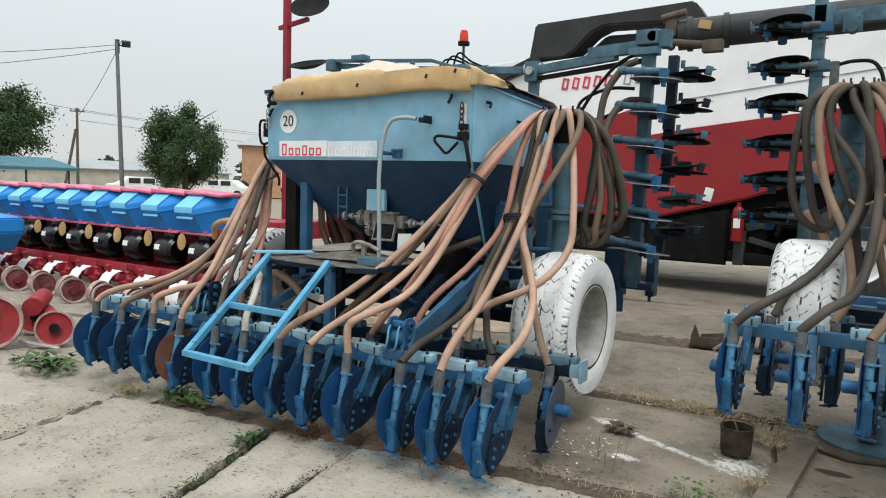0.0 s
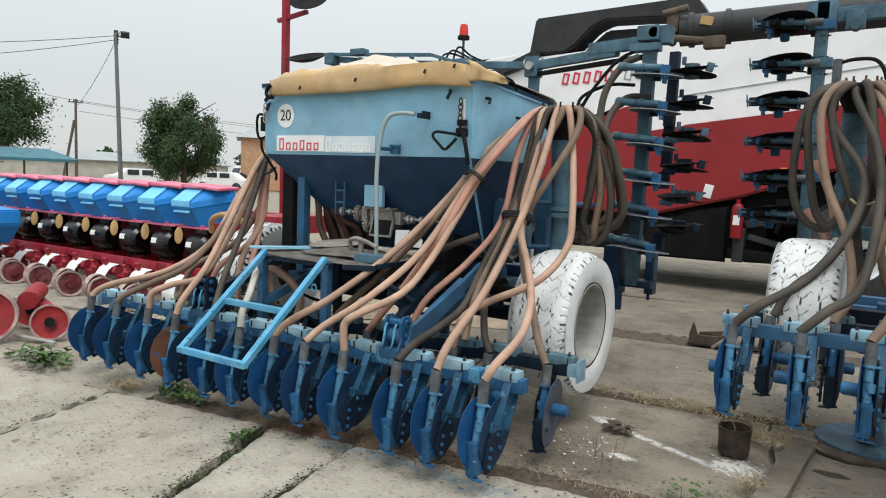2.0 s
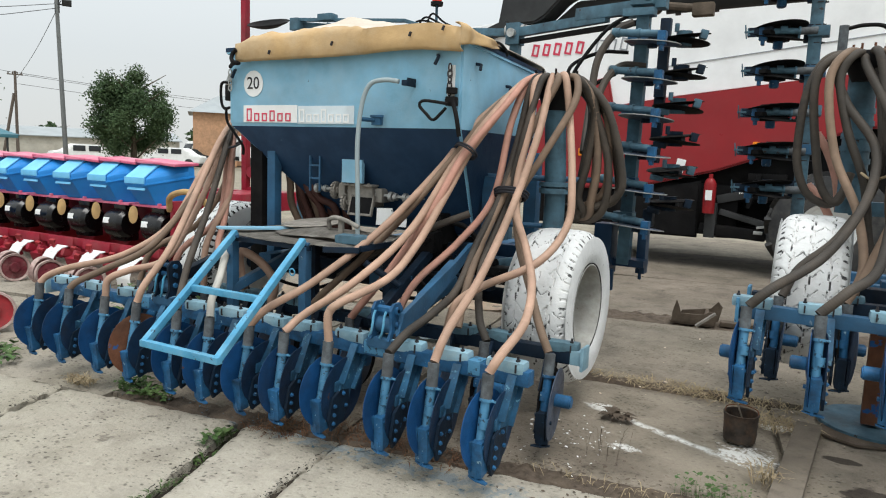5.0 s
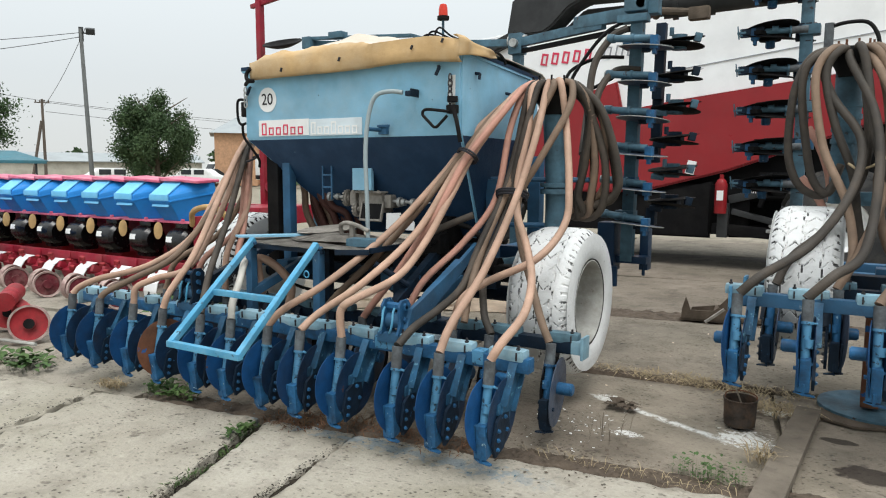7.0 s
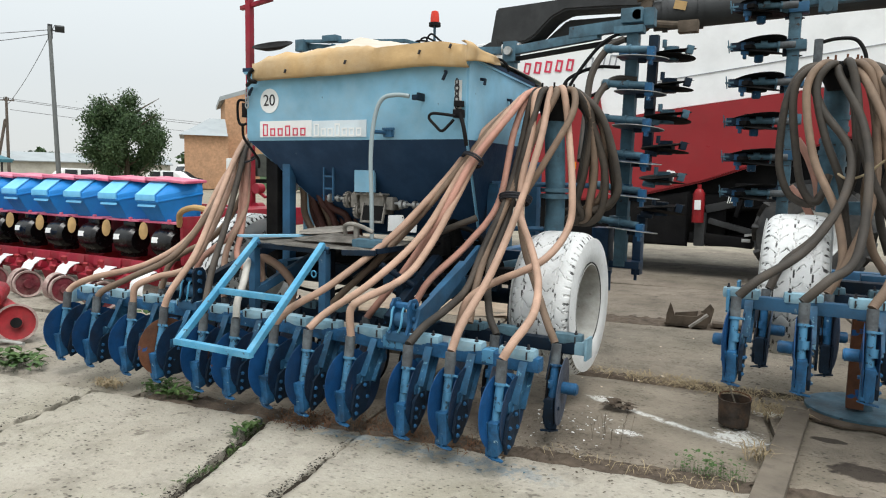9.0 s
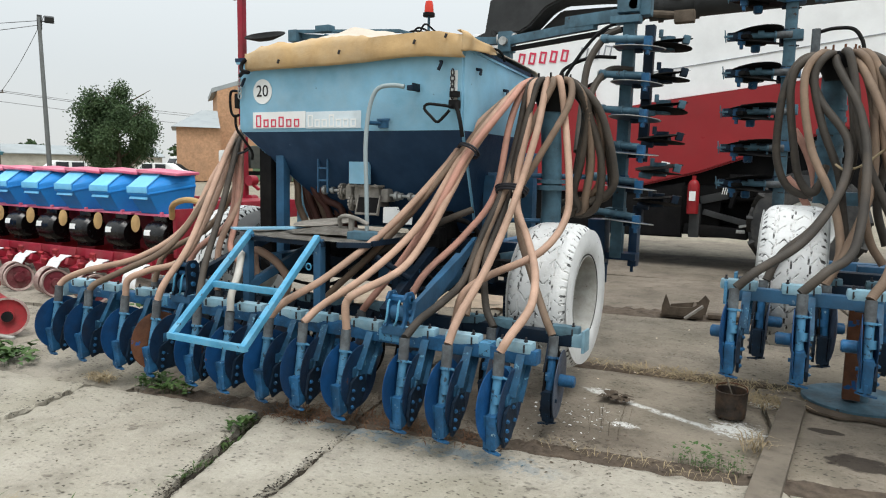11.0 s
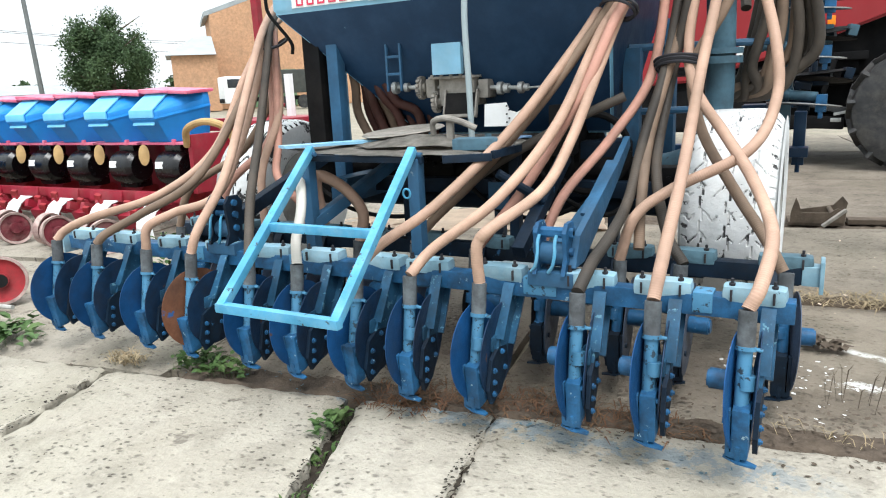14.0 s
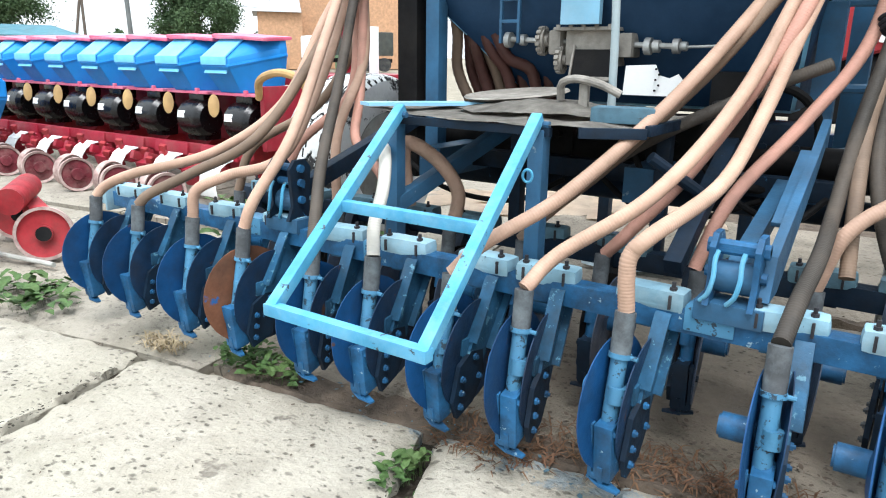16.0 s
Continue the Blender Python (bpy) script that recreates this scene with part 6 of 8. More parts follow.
for k, (pts, mt) in enumerate((
    ([(FEET2[0], C2Y, C2Z), (0.96, 1.04, 0.86), (1.16, 1.28, 1.01), (1.31, 1.58, 1.27), (1.33, 1.80, 1.53), (1.18, 1.93, 1.77), (1.12, 2.0, 1.98), T2], GREYHOSE),
    ([(FEET2[1], C2Y, C2Z), (1.26, 1.05, 0.88), (1.38, 1.25, 0.99), (1.42, 1.58, 1.37), (1.38, 1.8, 1.68), (1.25, 1.98, 1.98), T2], GREYHOSE),
    ([(FEET2[2], C2Y, C2Z), (1.52, 1.1, 0.92), (1.56, 1.4, 1.2), (1.50, 1.75, 1.62), (1.36, 1.97, 1.97), T2], BROWN),
    ([(FEET2[3], C2Y, C2Z), (1.78, 1.1, 0.95), (1.72, 1.45, 1.3), (1.58, 1.8, 1.75), (1.42, 2.0, 1.98), T2], GREYHOSE),
    ([(FEET2[4], C2Y, C2Z), (2.0, 1.2, 1.0), (1.85, 1.6, 1.45), (1.62, 1.92, 1.88), (1.42, 2.08, 2.02), T2], BROWN),
    ([(FEET2[0] + 0.11, C2Y + 0.52, C2Z - 0.02), (1.05, 1.58, 0.90), (1.22, 1.7, 1.08), (1.36, 1.85, 1.4), (1.33, 2.0, 1.85), T2], GREYHOSE),
    ([(FEET2[1] + 0.11, C2Y + 0.52, C2Z - 0.02), (1.36, 1.6, 0.95), (1.46, 1.75, 1.3), (1.44, 1.95, 1.75), (1.36, 2.05, 2.0), T2], BROWN),
    ([T2, (1.10, 2.03, 2.02), (1.02, 2.0, 1.86), (1.07, 2.0, 1.44), (1.12, 2.0, 1.28), (1.19, 2.0, 1.24), (1.24, 2.04, 1.4)], GREYHOSE),
    ([T2, (1.08, 2.06, 2.03), (0.99, 2.02, 1.86), (0.965, 2.0, 1.62), (0.975, 2.0, 1.42), (1.04, 2.0, 1.27), (1.15, 2.02, 1.22), (1.22, 2.06, 1.30)], GREYHOSE),
    ([T2, (1.20, 1.99, 2.03), (1.14, 1.95, 1.90), (1.20, 1.9, 1.62), (1.30, 1.86, 1.35), (1.34, 1.82, 1.1), (1.38, 1.8, 0.9)], GREYHOSE),
    ([T2, (1.36, 1.99, 2.03), (1.43, 1.95, 1.90), (1.46, 1.9, 1.6), (1.42, 1.86, 1.3), (1.47, 1.82, 1.0), (1.55, 1.8, 0.85)], BROWN),
    ([T2, (1.44, 2.05, 2.02), (1.52, 2.0, 1.88), (1.55, 1.95, 1.55), (1.50, 1.9, 1.2), (1.56, 1.88, 0.95)], GREYHOSE),
    ([T2, (1.16, 2.0, 2.04), (1.09, 1.93, 1.88), (1.15, 1.86, 1.5), (1.28, 1.74, 1.2), (1.33, 1.62, 0.95), (1.30, 1.55, 0.80)], BROWN),
    ([T2, (1.30, 1.97, 2.04), (1.34, 1.90, 1.88), (1.40, 1.80, 1.5), (1.52, 1.7, 1.2), (1.62, 1.6, 0.98)], GREYHOSE),
    ([T2, (1.40, 2.0, 2.03), (1.48, 1.93, 1.84), (1.52, 1.84, 1.45), (1.64, 1.75, 1.15), (1.75, 1.7, 0.95)], BROWN),
    ([T2, (1.46, 2.1, 2.02), (1.60, 2.0, 1.82), (1.66, 1.9, 1.5), (1.72, 1.8, 1.1), (1.80, 1.75, 0.95)], GREYHOSE),
    ([(1.05, 2.25, 1.62), (1.11, 2.22, 1.52), (1.17, 2.2, 1.36), (1.20, 2.2, 1.18)], PINK),
    ([(1.03, 2.27, 1.32), (1.10, 2.24, 1.24), (1.18, 2.22, 1.10)], PINK),
)):
    hose(seeder2, pts, mt, 0.0225, 0.0040, 0.03)
bm = shapes()
sweep(bm, curve_points([(1.28, 1.80, 1.40), (1.33, 1.74, 1.37), (1.41, 1.72, 1.40), (1.50, 1.72, 1.48), (1.56, 1.78, 1.53)], 0.015), 0.007, 6)
part("binding_wire", bm, STRAW, seeder2)
wing(seeder2, 0.96, 3.0, 1.265, 6, -1, 0, 0.262)
bm = shapes()
beam(bm, (0.97, 3.05, 0.55), (0.97, 3.05, 0.85), 0.09, 0.09)
beam(bm, (0.97, 3.05, 0.62), (2.2, 3.05, 0.62), 0.08, 0.08)
part("wing_stand", bm, FRAME, seeder2)
bm = shapes()
beam(bm, (0.90, 3.05, 2.66), (2.8, 3.20, 2.76), 0.08, 0.10)
box(bm, 0.18, 0.14, 0.20, pose(0.95, 3.03, 2.66), 0.012)
box(bm, 0.12, 0.05, 0.14, pose(1.16, 3.0, 2.62), 0.012)
rod(bm, (1.16, 2.95, 2.58), (1.16, 3.05, 2.58), 0.035, 14)
part("link_arm", bm, TEAL, seeder2, "grey-blue folding link arm")
bm = shapes()
rod(bm, (1.13, 2.2, 1.92), (1.13, 2.2, 2.22), 0.026, 10)
part("hose_post", bm, CUFF, seeder2)
hydraulic_hose(seeder2, [(1.14, 2.2, 2.20), (1.22, 2.19, 2.215), (1.32, 2.18, 2.205), (1.37, 2.17, 2.14), (1.39, 2.16, 2.06)], 0.011)
bm = shapes()
rod(bm, (-0.18, 3.62, 2.77), (3.4, 4.2, 2.98), 0.128, 28)
for t in (0.02, 0.10):
    p = Vector((-0.18, 3.62, 2.77)).lerp(Vector((3.4, 4.2, 2.98)), t)
    q = Vector((-0.18, 3.62, 2.77)).lerp(Vector((3.4, 4.2, 2.98)), t + 0.012)
    rod(bm, p, q, 0.145, 28)
beam(bm, (2.6, 4.06, 0.62), (2.6, 4.06, 2.9), 0.12, 0.12)
auger = part("fill_auger", bm, CGREY, seeder2, "dark grey filling auger tube")
bm = shapes()
box(bm, 0.10, 0.004, 0.07, pose(0.06, 3.515, 2.82, 0, 12, 9), 0.0)
part("warning_sticker", bm, YELLOW, auger, "yellow warning sticker")
bm = shapes()
box(bm, 0.10, 0.16, 0.16, pose(-0.22, 3.58, 2.82), 0.02)
rod(bm, (-0.30, 3.5, 2.90), (-0.10, 3.52, 2.94), 0.03, 10)
rod(bm, (-0.26, 3.45, 2.70), (-0.26, 3.7, 2.70), 0.04, 12)
rod(bm, (-0.26, 3.5, 2.70), (0.10, 3.46, 2.64), 0.03, 10)
box(bm, 0.16, 0.10, 0.10, pose(0.15, 3.44, 2.62), 0.015)
part("auger_gear", bm, BOARD, auger, "rusty auger drive")


# ---- combine harvester behind ----
combine = thing("combine_harvester", "large red and white combine harvester with dark grain tank hood", "combine harvester")
CY = 8.4


def flank(outline, thick, y):
    """A side panel: outline in x and z."""
    bm = shapes()
    plate(bm, outline, thick, pose(0, y, 0, 90, 0, 0))
    return bm


def panel(name, outline, thick, y, mat, label=""):
    bm = flank(outline, thick, y)
    es = [e for e in bm.edges if e.calc_length() > 0.15]
    bmesh.ops.bevel(bm, geom=es, offset=0.03, segments=2, affect="EDGES")
    return part(name, bm, mat, combine, label)


panel("white_panel", [(-4.6, 1.6), (-2.2, 1.9), (-1.25, 2.38), (0.4, 2.58), (4.0, 3.0), (4.0, 3.75), (1.0, 3.72), (-1.2, 3.68), (-3.0, 3.62), (-4.2, 3.55), (-5.2, 3.2)], 0.10, CY, CWHITE, "white upper side panel")
panel("red_panel", [(-5.4, 1.25), (-2.3, 1.02), (-1.55, 1.05), (-0.33, 1.36), (1.4, 1.98), (4.2, 2.2), (4.2, 3.02), (0.4, 2.60), (-1.22, 2.40), (-1.9, 2.30), (-2.0, 2.75), (-2.5, 2.6), (-3.4, 2.3), (-5.4, 2.0)], 0.12, CY - 0.06, CRED, "red lower side panel")
panel("grain_tank_hood", [(-3.95, 3.62), (-3.85, 4.22), (-1.23, 4.32), (-1.0, 3.99), (-2.0, 4.06), (-2.62, 4.08), (-2.85, 3.98), (-3.12, 3.72), (-3.3, 3.62)], 0.5, CY + 0.2, CGREY, "dark grey grain tank hood")
panel("grain_tank_hood", [(-3.2, 3.60), (-2.7, 4.0), (-0.95, 3.98), (-0.92, 4.12), (0.0, 4.14), (0.05, 4.02), (3.8, 4.1), (3.8, 3.6)], 0.3, CY + 0.45, CGREY)
panel("roof_cowl", [(-6.2, 3.0), (-5.6, 3.4), (-4.7, 3.62), (-4.0, 3.68), (-3.9, 3.5), (-4.6, 3.3), (-5.6, 2.9)], 0.5, CY + 0.25, CWHITE)
panel("cowl_trim", [(-5.2, 3.22), (-4.4, 3.45), (-3.75, 3.70), (-3.7, 3.50), (-4.6, 3.20), (-5.2, 3.08)], 0.3, CY - 0.02, CGREY)
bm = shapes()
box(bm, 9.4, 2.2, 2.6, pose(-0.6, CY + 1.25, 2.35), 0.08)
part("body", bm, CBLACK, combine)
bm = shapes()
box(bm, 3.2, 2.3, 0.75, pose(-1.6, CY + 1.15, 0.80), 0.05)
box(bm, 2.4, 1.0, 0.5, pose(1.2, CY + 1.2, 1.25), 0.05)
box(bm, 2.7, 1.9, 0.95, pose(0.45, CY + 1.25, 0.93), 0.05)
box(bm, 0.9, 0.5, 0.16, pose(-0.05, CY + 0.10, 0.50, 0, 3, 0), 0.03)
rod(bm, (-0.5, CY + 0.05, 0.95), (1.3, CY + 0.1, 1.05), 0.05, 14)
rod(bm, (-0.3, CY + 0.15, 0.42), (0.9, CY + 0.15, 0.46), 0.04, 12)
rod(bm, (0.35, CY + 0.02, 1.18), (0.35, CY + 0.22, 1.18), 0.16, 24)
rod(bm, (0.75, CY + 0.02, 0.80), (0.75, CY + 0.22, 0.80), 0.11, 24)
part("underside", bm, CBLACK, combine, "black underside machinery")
for q, (x, z, w, h, tilt) in enumerate(((0.12, 1.16, 0.05, 0.13, 14), (0.42, 0.62, 0.30, 0.035, -12), (0.62, 0.70, 0.035, 0.22, 8), (0.30, 0.52, 0.12, 0.05, 0), (0.78, 0.98, 0.10, 0.05, -20))):
    bm = shapes()
    box(bm, w, 0.03, h, pose(x, CY - 0.14, z, 0, tilt, 0), 0.006)
    part("linkage", bm, STEEL if q % 2 else RIM, combine)
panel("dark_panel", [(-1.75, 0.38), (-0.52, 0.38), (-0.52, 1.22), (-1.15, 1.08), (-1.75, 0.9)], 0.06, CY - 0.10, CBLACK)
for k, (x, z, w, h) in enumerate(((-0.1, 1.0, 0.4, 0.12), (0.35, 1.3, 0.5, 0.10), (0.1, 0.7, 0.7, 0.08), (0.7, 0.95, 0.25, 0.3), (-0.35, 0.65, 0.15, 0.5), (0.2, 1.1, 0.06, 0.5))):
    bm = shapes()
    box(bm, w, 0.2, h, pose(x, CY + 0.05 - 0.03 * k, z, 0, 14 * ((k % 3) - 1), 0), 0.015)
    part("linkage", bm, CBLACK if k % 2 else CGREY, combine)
bm = shapes()
lathe(bm, [(0.02, 0.0), (0.085, 0.0), (0.085, 0.42), (0.06, 0.48), (0.03, 0.50), (0.03, 0.56)], pose(-0.37, CY - 0.25, 0.76), 20)
ext = part("fire_extinguisher", bm, EXTING, combine, "red fire extinguisher")
bm = shapes()
box(bm, 0.09, 0.004, 0.14, pose(-0.37, CY - 0.338, 1.02))
part("label_plate", bm, WHITE, ext)
for x in range(3):
    bm = shapes()
    box(bm, 0.012, 0.01, 0.13, pose(0.03 + 0.03 * x, CY - 0.16, 1.12, 0, 12, 0))
    part("side_marking", bm, WHITE, combine)
bm = shapes()
box(bm, 0.13, 0.02, 0.20, pose(-0.83, CY - 0.135, 1.42, 0, 12, 0), 0.01)
part("tag", bm, WHITE, combine, "small white tag")
for x, z in ((-2.35, 1.58), (0.17, 1.73)):
    bm = shapes()
    box(bm, 0.09, 0.04, 0.12, pose(x, CY - 0.13, z), 0.015)
    part("marker_lamp", bm, AMBER, combine, "amber marker lamp")
for k in range(5):
    bm = shapes()
    outline_bar(bm, 0.115, 0.19, 0.032, pose(-3.24 + 0.185 * k, CY - 0.06, 3.18 + 0.005 * k, 90, 10, 0))
    part("model_bar", bm, TEXTRED, combine)
for k in range(3):
    bm = shapes()
    outline_bar(bm, 0.12, 0.19, 0.024, pose(-2.18 + 0.19 * k, CY - 0.06, 3.21 + 0.005 * k, 90, 10, 0))
    part("model_bar", bm, TEXTGREY, combine)
bm = shapes()
box(bm, 5.0, 0.015, 0.012, pose(0.9, CY - 0.055, 3.12, 0, -7, 0))
part("panel_seam", bm, TEXTGREY, combine)


def farm_wheel(parent, x, y, r, w):
    """A driven wheel: lugged tyre, white dished rim and dark hub, its axle along y, facing the yard."""
    bm = shapes()
    lathe(bm, [(r * 0.47, -w / 2), (r * 0.75, -w / 2 - 0.02), (r * 0.93, -w / 2 + 0.03), (r * 0.955, 0), (r * 0.93, w / 2 - 0.03), (r * 0.75, w / 2 + 0.02), (r * 0.47, w / 2)], Matrix(), 56, True)
    tyre = part("tyre", bm, AGRIP, parent, "dusty black lugged tyre", pose(x, y, r - 0.05, 90, 0, 0))
    lug = shapes()
    box(lug, r * 0.12, r * 0.075, w * 0.62, pose(0, 0, 0, 40, 0, 0), 0.01)
    lug = done(lug)
    for k in range(26):
        a = 360 * k / 26
        s = 1 if k % 2 else -1
        part("lug", lug, AGRIP, tyre, m=pose(0, 0, 0, 0, 0, a) @ pose(r * 0.955, 0, s * w * 0.22, s * 40 - 40 if s > 0 else -80, 0, 0))
    bm = shapes()
    lathe(bm, [(r * 0.48, -w * 0.4), (r * 0.49, w * 0.42), (r * 0.46, w * 0.46), (r * 0.43, w * 0.40), (r * 0.39, w * 0.16), (r * 0.24, w * 0.10), (r * 0.22, w * 0.18), (0.02, w * 0.18)], Matrix(), 44)
    part("rim", bm, WHITE, tyre, "white rim")
    bm = shapes()
    lathe(bm, [(r * 0.14, w * 0.16), (r * 0.14, w * 0.26), (r * 0.09, w * 0.30), (0.02, w * 0.30)], Matrix(), 24)
    for k in range(10):
        a = 2 * math.pi * k / 10
        rod(bm, (r * 0.155 * math.cos(a), r * 0.155 * math.sin(a), w * 0.17), (r * 0.155 * math.cos(a), r * 0.155 * math.sin(a), w * 0.25), r * 0.034, 8)
    part("hub", bm, CBLACK, tyre)


nearer = Matrix.Translation((1.3, -2.6, 1.37)) @ Matrix.Scale(0.974, 4) @ Matrix.Translation((-1.3, 2.6, -1.37))
for piece in list(combine.children):
    piece.matrix_basis = nearer @ piece.matrix_basis
farm_wheel(combine, 1.16, 7.78, 0.73, 0.50)
farm_wheel(combine, -4.3, 7.9, 0.92, 0.70)

# ---- the red and blue planter ----
planter = thing("row_planter", "red precision planter with a row of blue seed boxes", "planter")
PY, PITCH = 2.2, 0.61


def seed_box_mesh():
    """A seed hopper: a narrow nose with a sloping front, a body that widens behind it over a ledge, and its lid and rim separately."""
    bm = shapes()

    def loop(pts):
        return [bm.verts.new(p) for p in pts]

    def plan(z0, z1, inset, nose):
        return loop([(-0.28 + inset, nose, z0), (0.04 - inset * 0.3, nose, z0), (0.27 - inset, 0.33 + inset * 0.3, z1), (0.27 - inset, 0.40, z1 + 0.01), (-0.33 + inset, 0.40, z1 + 0.01), (-0.33 + inset, 0.33, z1)])

    low = plan(0.03, 0.03, 0.05, 0.12)
    mid = plan(0.225, 0.305, 0.0, 0.0)
    seam = plan(0.232, 0.312, -0.010, -0.010)
    seam2 = plan(0.246, 0.326, -0.010, -0.010)
    frt = plan(0.252, 0.332, 0.0, 0.0)
    front = plan(0.295, 0.38, 0.0, 0.004)
    top = plan(0.44, 0.455, 0.015, 0.20)
    for a, b in ((low, mid), (mid, seam), (seam, seam2), (seam2, frt), (frt, front), (front, top)):
        for k in range(6):
            bm.faces.new((a[k], a[(k + 1) % 6], b[(k + 1) % 6], b[k]))
    bm.faces.new(low)
    bm.faces.new(top)
    bmesh.ops.bevel(bm, geom=list(bm.edges), offset=0.004, segments=2, affect="EDGES")
    tub = done(bm)
    bm = shapes()
    plate(bm, [(-0.285, 0.0), (0.0, 0.0), (0.0, 0.25), (-0.275, 0.25)], 0.012, pose(0.0, -0.004, 0.305, 36, 0, 0))
    box(bm, 0.30, 0.014, 0.065, pose(-0.135, -0.009, 0.280), 0.004)
    # Strip under the ledge: a reflection painted as a paler piece.
    box(bm, 0.27, 0.010, 0.04, pose(-0.135, 0.012, 0.200, -28), 0.003)
    front = done(bm)
    bm = shapes()
    box(bm, 0.62, 0.30, 0.030, pose(-0.03, 0.30, 0.468, 3, 3, 0), 0.013)
    box(bm, 0.34, 0.16, 0.022, pose(-0.12, 0.22, 0.462, 2, 0, 0), 0.010)
    lid = done(bm)
    bm = shapes()
    box(bm, 0.55, 0.32, 0.022, pose(-0.03, 0.25, 0.018), 0.006)
    box(bm, 0.03, 0.03, 0.05, pose(0.10, 0.10, 0.03), 0.006)
    rim = done(bm)
    return tub, front, lid, rim


def row_unit_meshes():
    out = {}
    bm = shapes()
    lathe(bm, [(0.03, -0.15), (0.12, -0.15), (0.155, -0.11), (0.165, 0.0), (0.155, 0.11), (0.12, 0.15), (0.03, 0.15)], pose(0.02, 0.17, -0.20, 0, 90, 0), 24)
    box(bm, 0.24, 0.18, 0.14, pose(0.02, 0.20, -0.32), 0.03)
    box(bm, 0.20, 0.16, 0.10, pose(0.02, 0.22, -0.04), 0.02)
    out["meter"] = (done(bm), METERBLACK)
    bm = shapes()
    box(bm, 0.085, 0.006, 0.06, pose(-0.02, 0.01, -0.16, -12, 0, 6), 0.002)
    out["meter_label"] = (done(bm), WHITE)
    bm = shapes()
    lathe(bm, [(0.02, 0.0), (0.075, 0.0), (0.085, 0.014), (0.02, 0.03)], pose(-0.25, 0.06, -0.08, 82, 0, 35) @ Matrix.Diagonal((0.55, 1.1, 1.0, 1.0)), 20)
    out["meter_cover"] = (done(bm), YELLOW)
    bm = shapes()
    box(bm, 0.05, 0.40, 0.07, pose(-0.13, -0.22, -0.60, -20, 0, 0), 0.01)
    box(bm, 0.05, 0.40, 0.07, pose(0.06, -0.22, -0.60, -20, 0, 0), 0.01)
    box(bm, 0.20, 0.14, 0.14, pose(-0.04, -0.30, -0.64, 20), 0.015)
    box(bm, 0.44, 0.03, 0.10, pose(0.02, -0.13, -0.49, -10), 0.01)
    for dx, dz in ((-0.09, -0.52), (0.12, -0.52), (0.02, -0.60), (-0.15, -0.66)):
        rod(bm, (dx, -0.30, dz), (dx + 0.06, -0.30, dz), 0.028, 10)
    out["shank"] = (done(bm), RED)
    bm = shapes()
    for q in range(5):
        a = radians(10 + 22 * q)
        box(bm, 0.19, 0.075, 0.010, pose(0.24, -0.26 - 0.17 * math.sin(a), -0.70 + 0.19 * math.cos(a), math.degrees(a), 0, 0), 0.003)
    out["shield"] = (done(bm), WHITE)
    bm = shapes()
    for dx, dy, dz in ((-0.02, -0.36, -0.50), (0.10, -0.40, -0.56), (0.2, -0.34, -0.46)):
        rod(bm, (dx, dy, dz), (dx + 0.02, dy + 0.04, dz - 0.14), 0.016, 8)
        box(bm, 0.05, 0.04, 0.05, pose(dx, dy, dz, 20, 10, 30), 0.006)
    out["spring"] = (done(bm), DARKRED)
    rr = 0.135
    bm = shapes()
    lathe(bm, [(0.02, -0.045), (0.045, -0.045), (0.05, -0.014), (rr - 0.02, -0.010), (rr - 0.02, 0.010), (0.05, 0.014), (0.045, 0.045), (0.02, 0.045)], Matrix(), 30)
    for q in range(5):
        a = 2 * math.pi * q / 5
        rod(bm, (0.075 * math.cos(a), 0.075 * math.sin(a), -0.02), (0.075 * math.cos(a), 0.075 * math.sin(a), 0.02), 0.012, 6)
    out["press_wheel"] = (done(bm), DUSTRED)
    bm = shapes()
    lathe(bm, [(rr - 0.016, -0.022), (rr + 0.002, -0.030), (rr + 0.006, 0.0), (rr + 0.002, 0.030), (rr - 0.016, 0.022)], Matrix(), 30, True)
    out["tread"] = (done(bm), PALERIM)
    bm = shapes()
    lathe(bm, [(0.02, -0.004), (0.17, -0.002), (0.17, 0.002), (0.02, 0.004)], Matrix(), 28)
    out["coulter"] = (done(bm), DARKRED)
    return out


TUB, FRONT, LID, BOXRIM = seed_box_mesh()
UNIT = row_unit_meshes()
for k in range(9):
    x = -4.86 - PITCH * k
    at, frame_at = pose(x, PY, 0.775), pose(x, PY, 0.84)
    b = part("seed_box", TUB, BOXBLUE, planter, "blue plastic seed box", at)
    part("front_panel", FRONT, BOXLIGHT, b)
    part("lid", LID, PINKLID, b, "red lid")
    part("mounting_rim", BOXRIM, PINKLID, b)
    for n in ("meter", "meter_label", "meter_cover", "shank", "shield", "spring"):
        part(n, UNIT[n][0], UNIT[n][1], planter, m=at if n.startswith("meter") else frame_at)
    for dx, dy, tilt, yaw in ((0.10, -0.68, -7, -14), (-0.16, -0.60, 7, 10)):
        w = part("press_wheel", UNIT["press_wheel"][0], DUSTRED, planter, "dusty red press wheel", pose(x + dx, PY + dy, 0.135, 0, 90 + tilt, yaw))
        part("tread", UNIT["tread"][0], PALERIM, w, "pale dusty tread")
    part("coulter", UNIT["coulter"][0], DARKRED, planter, m=pose(x + 0.02, PY + 0.35, 0.22, 0, 90, 0))
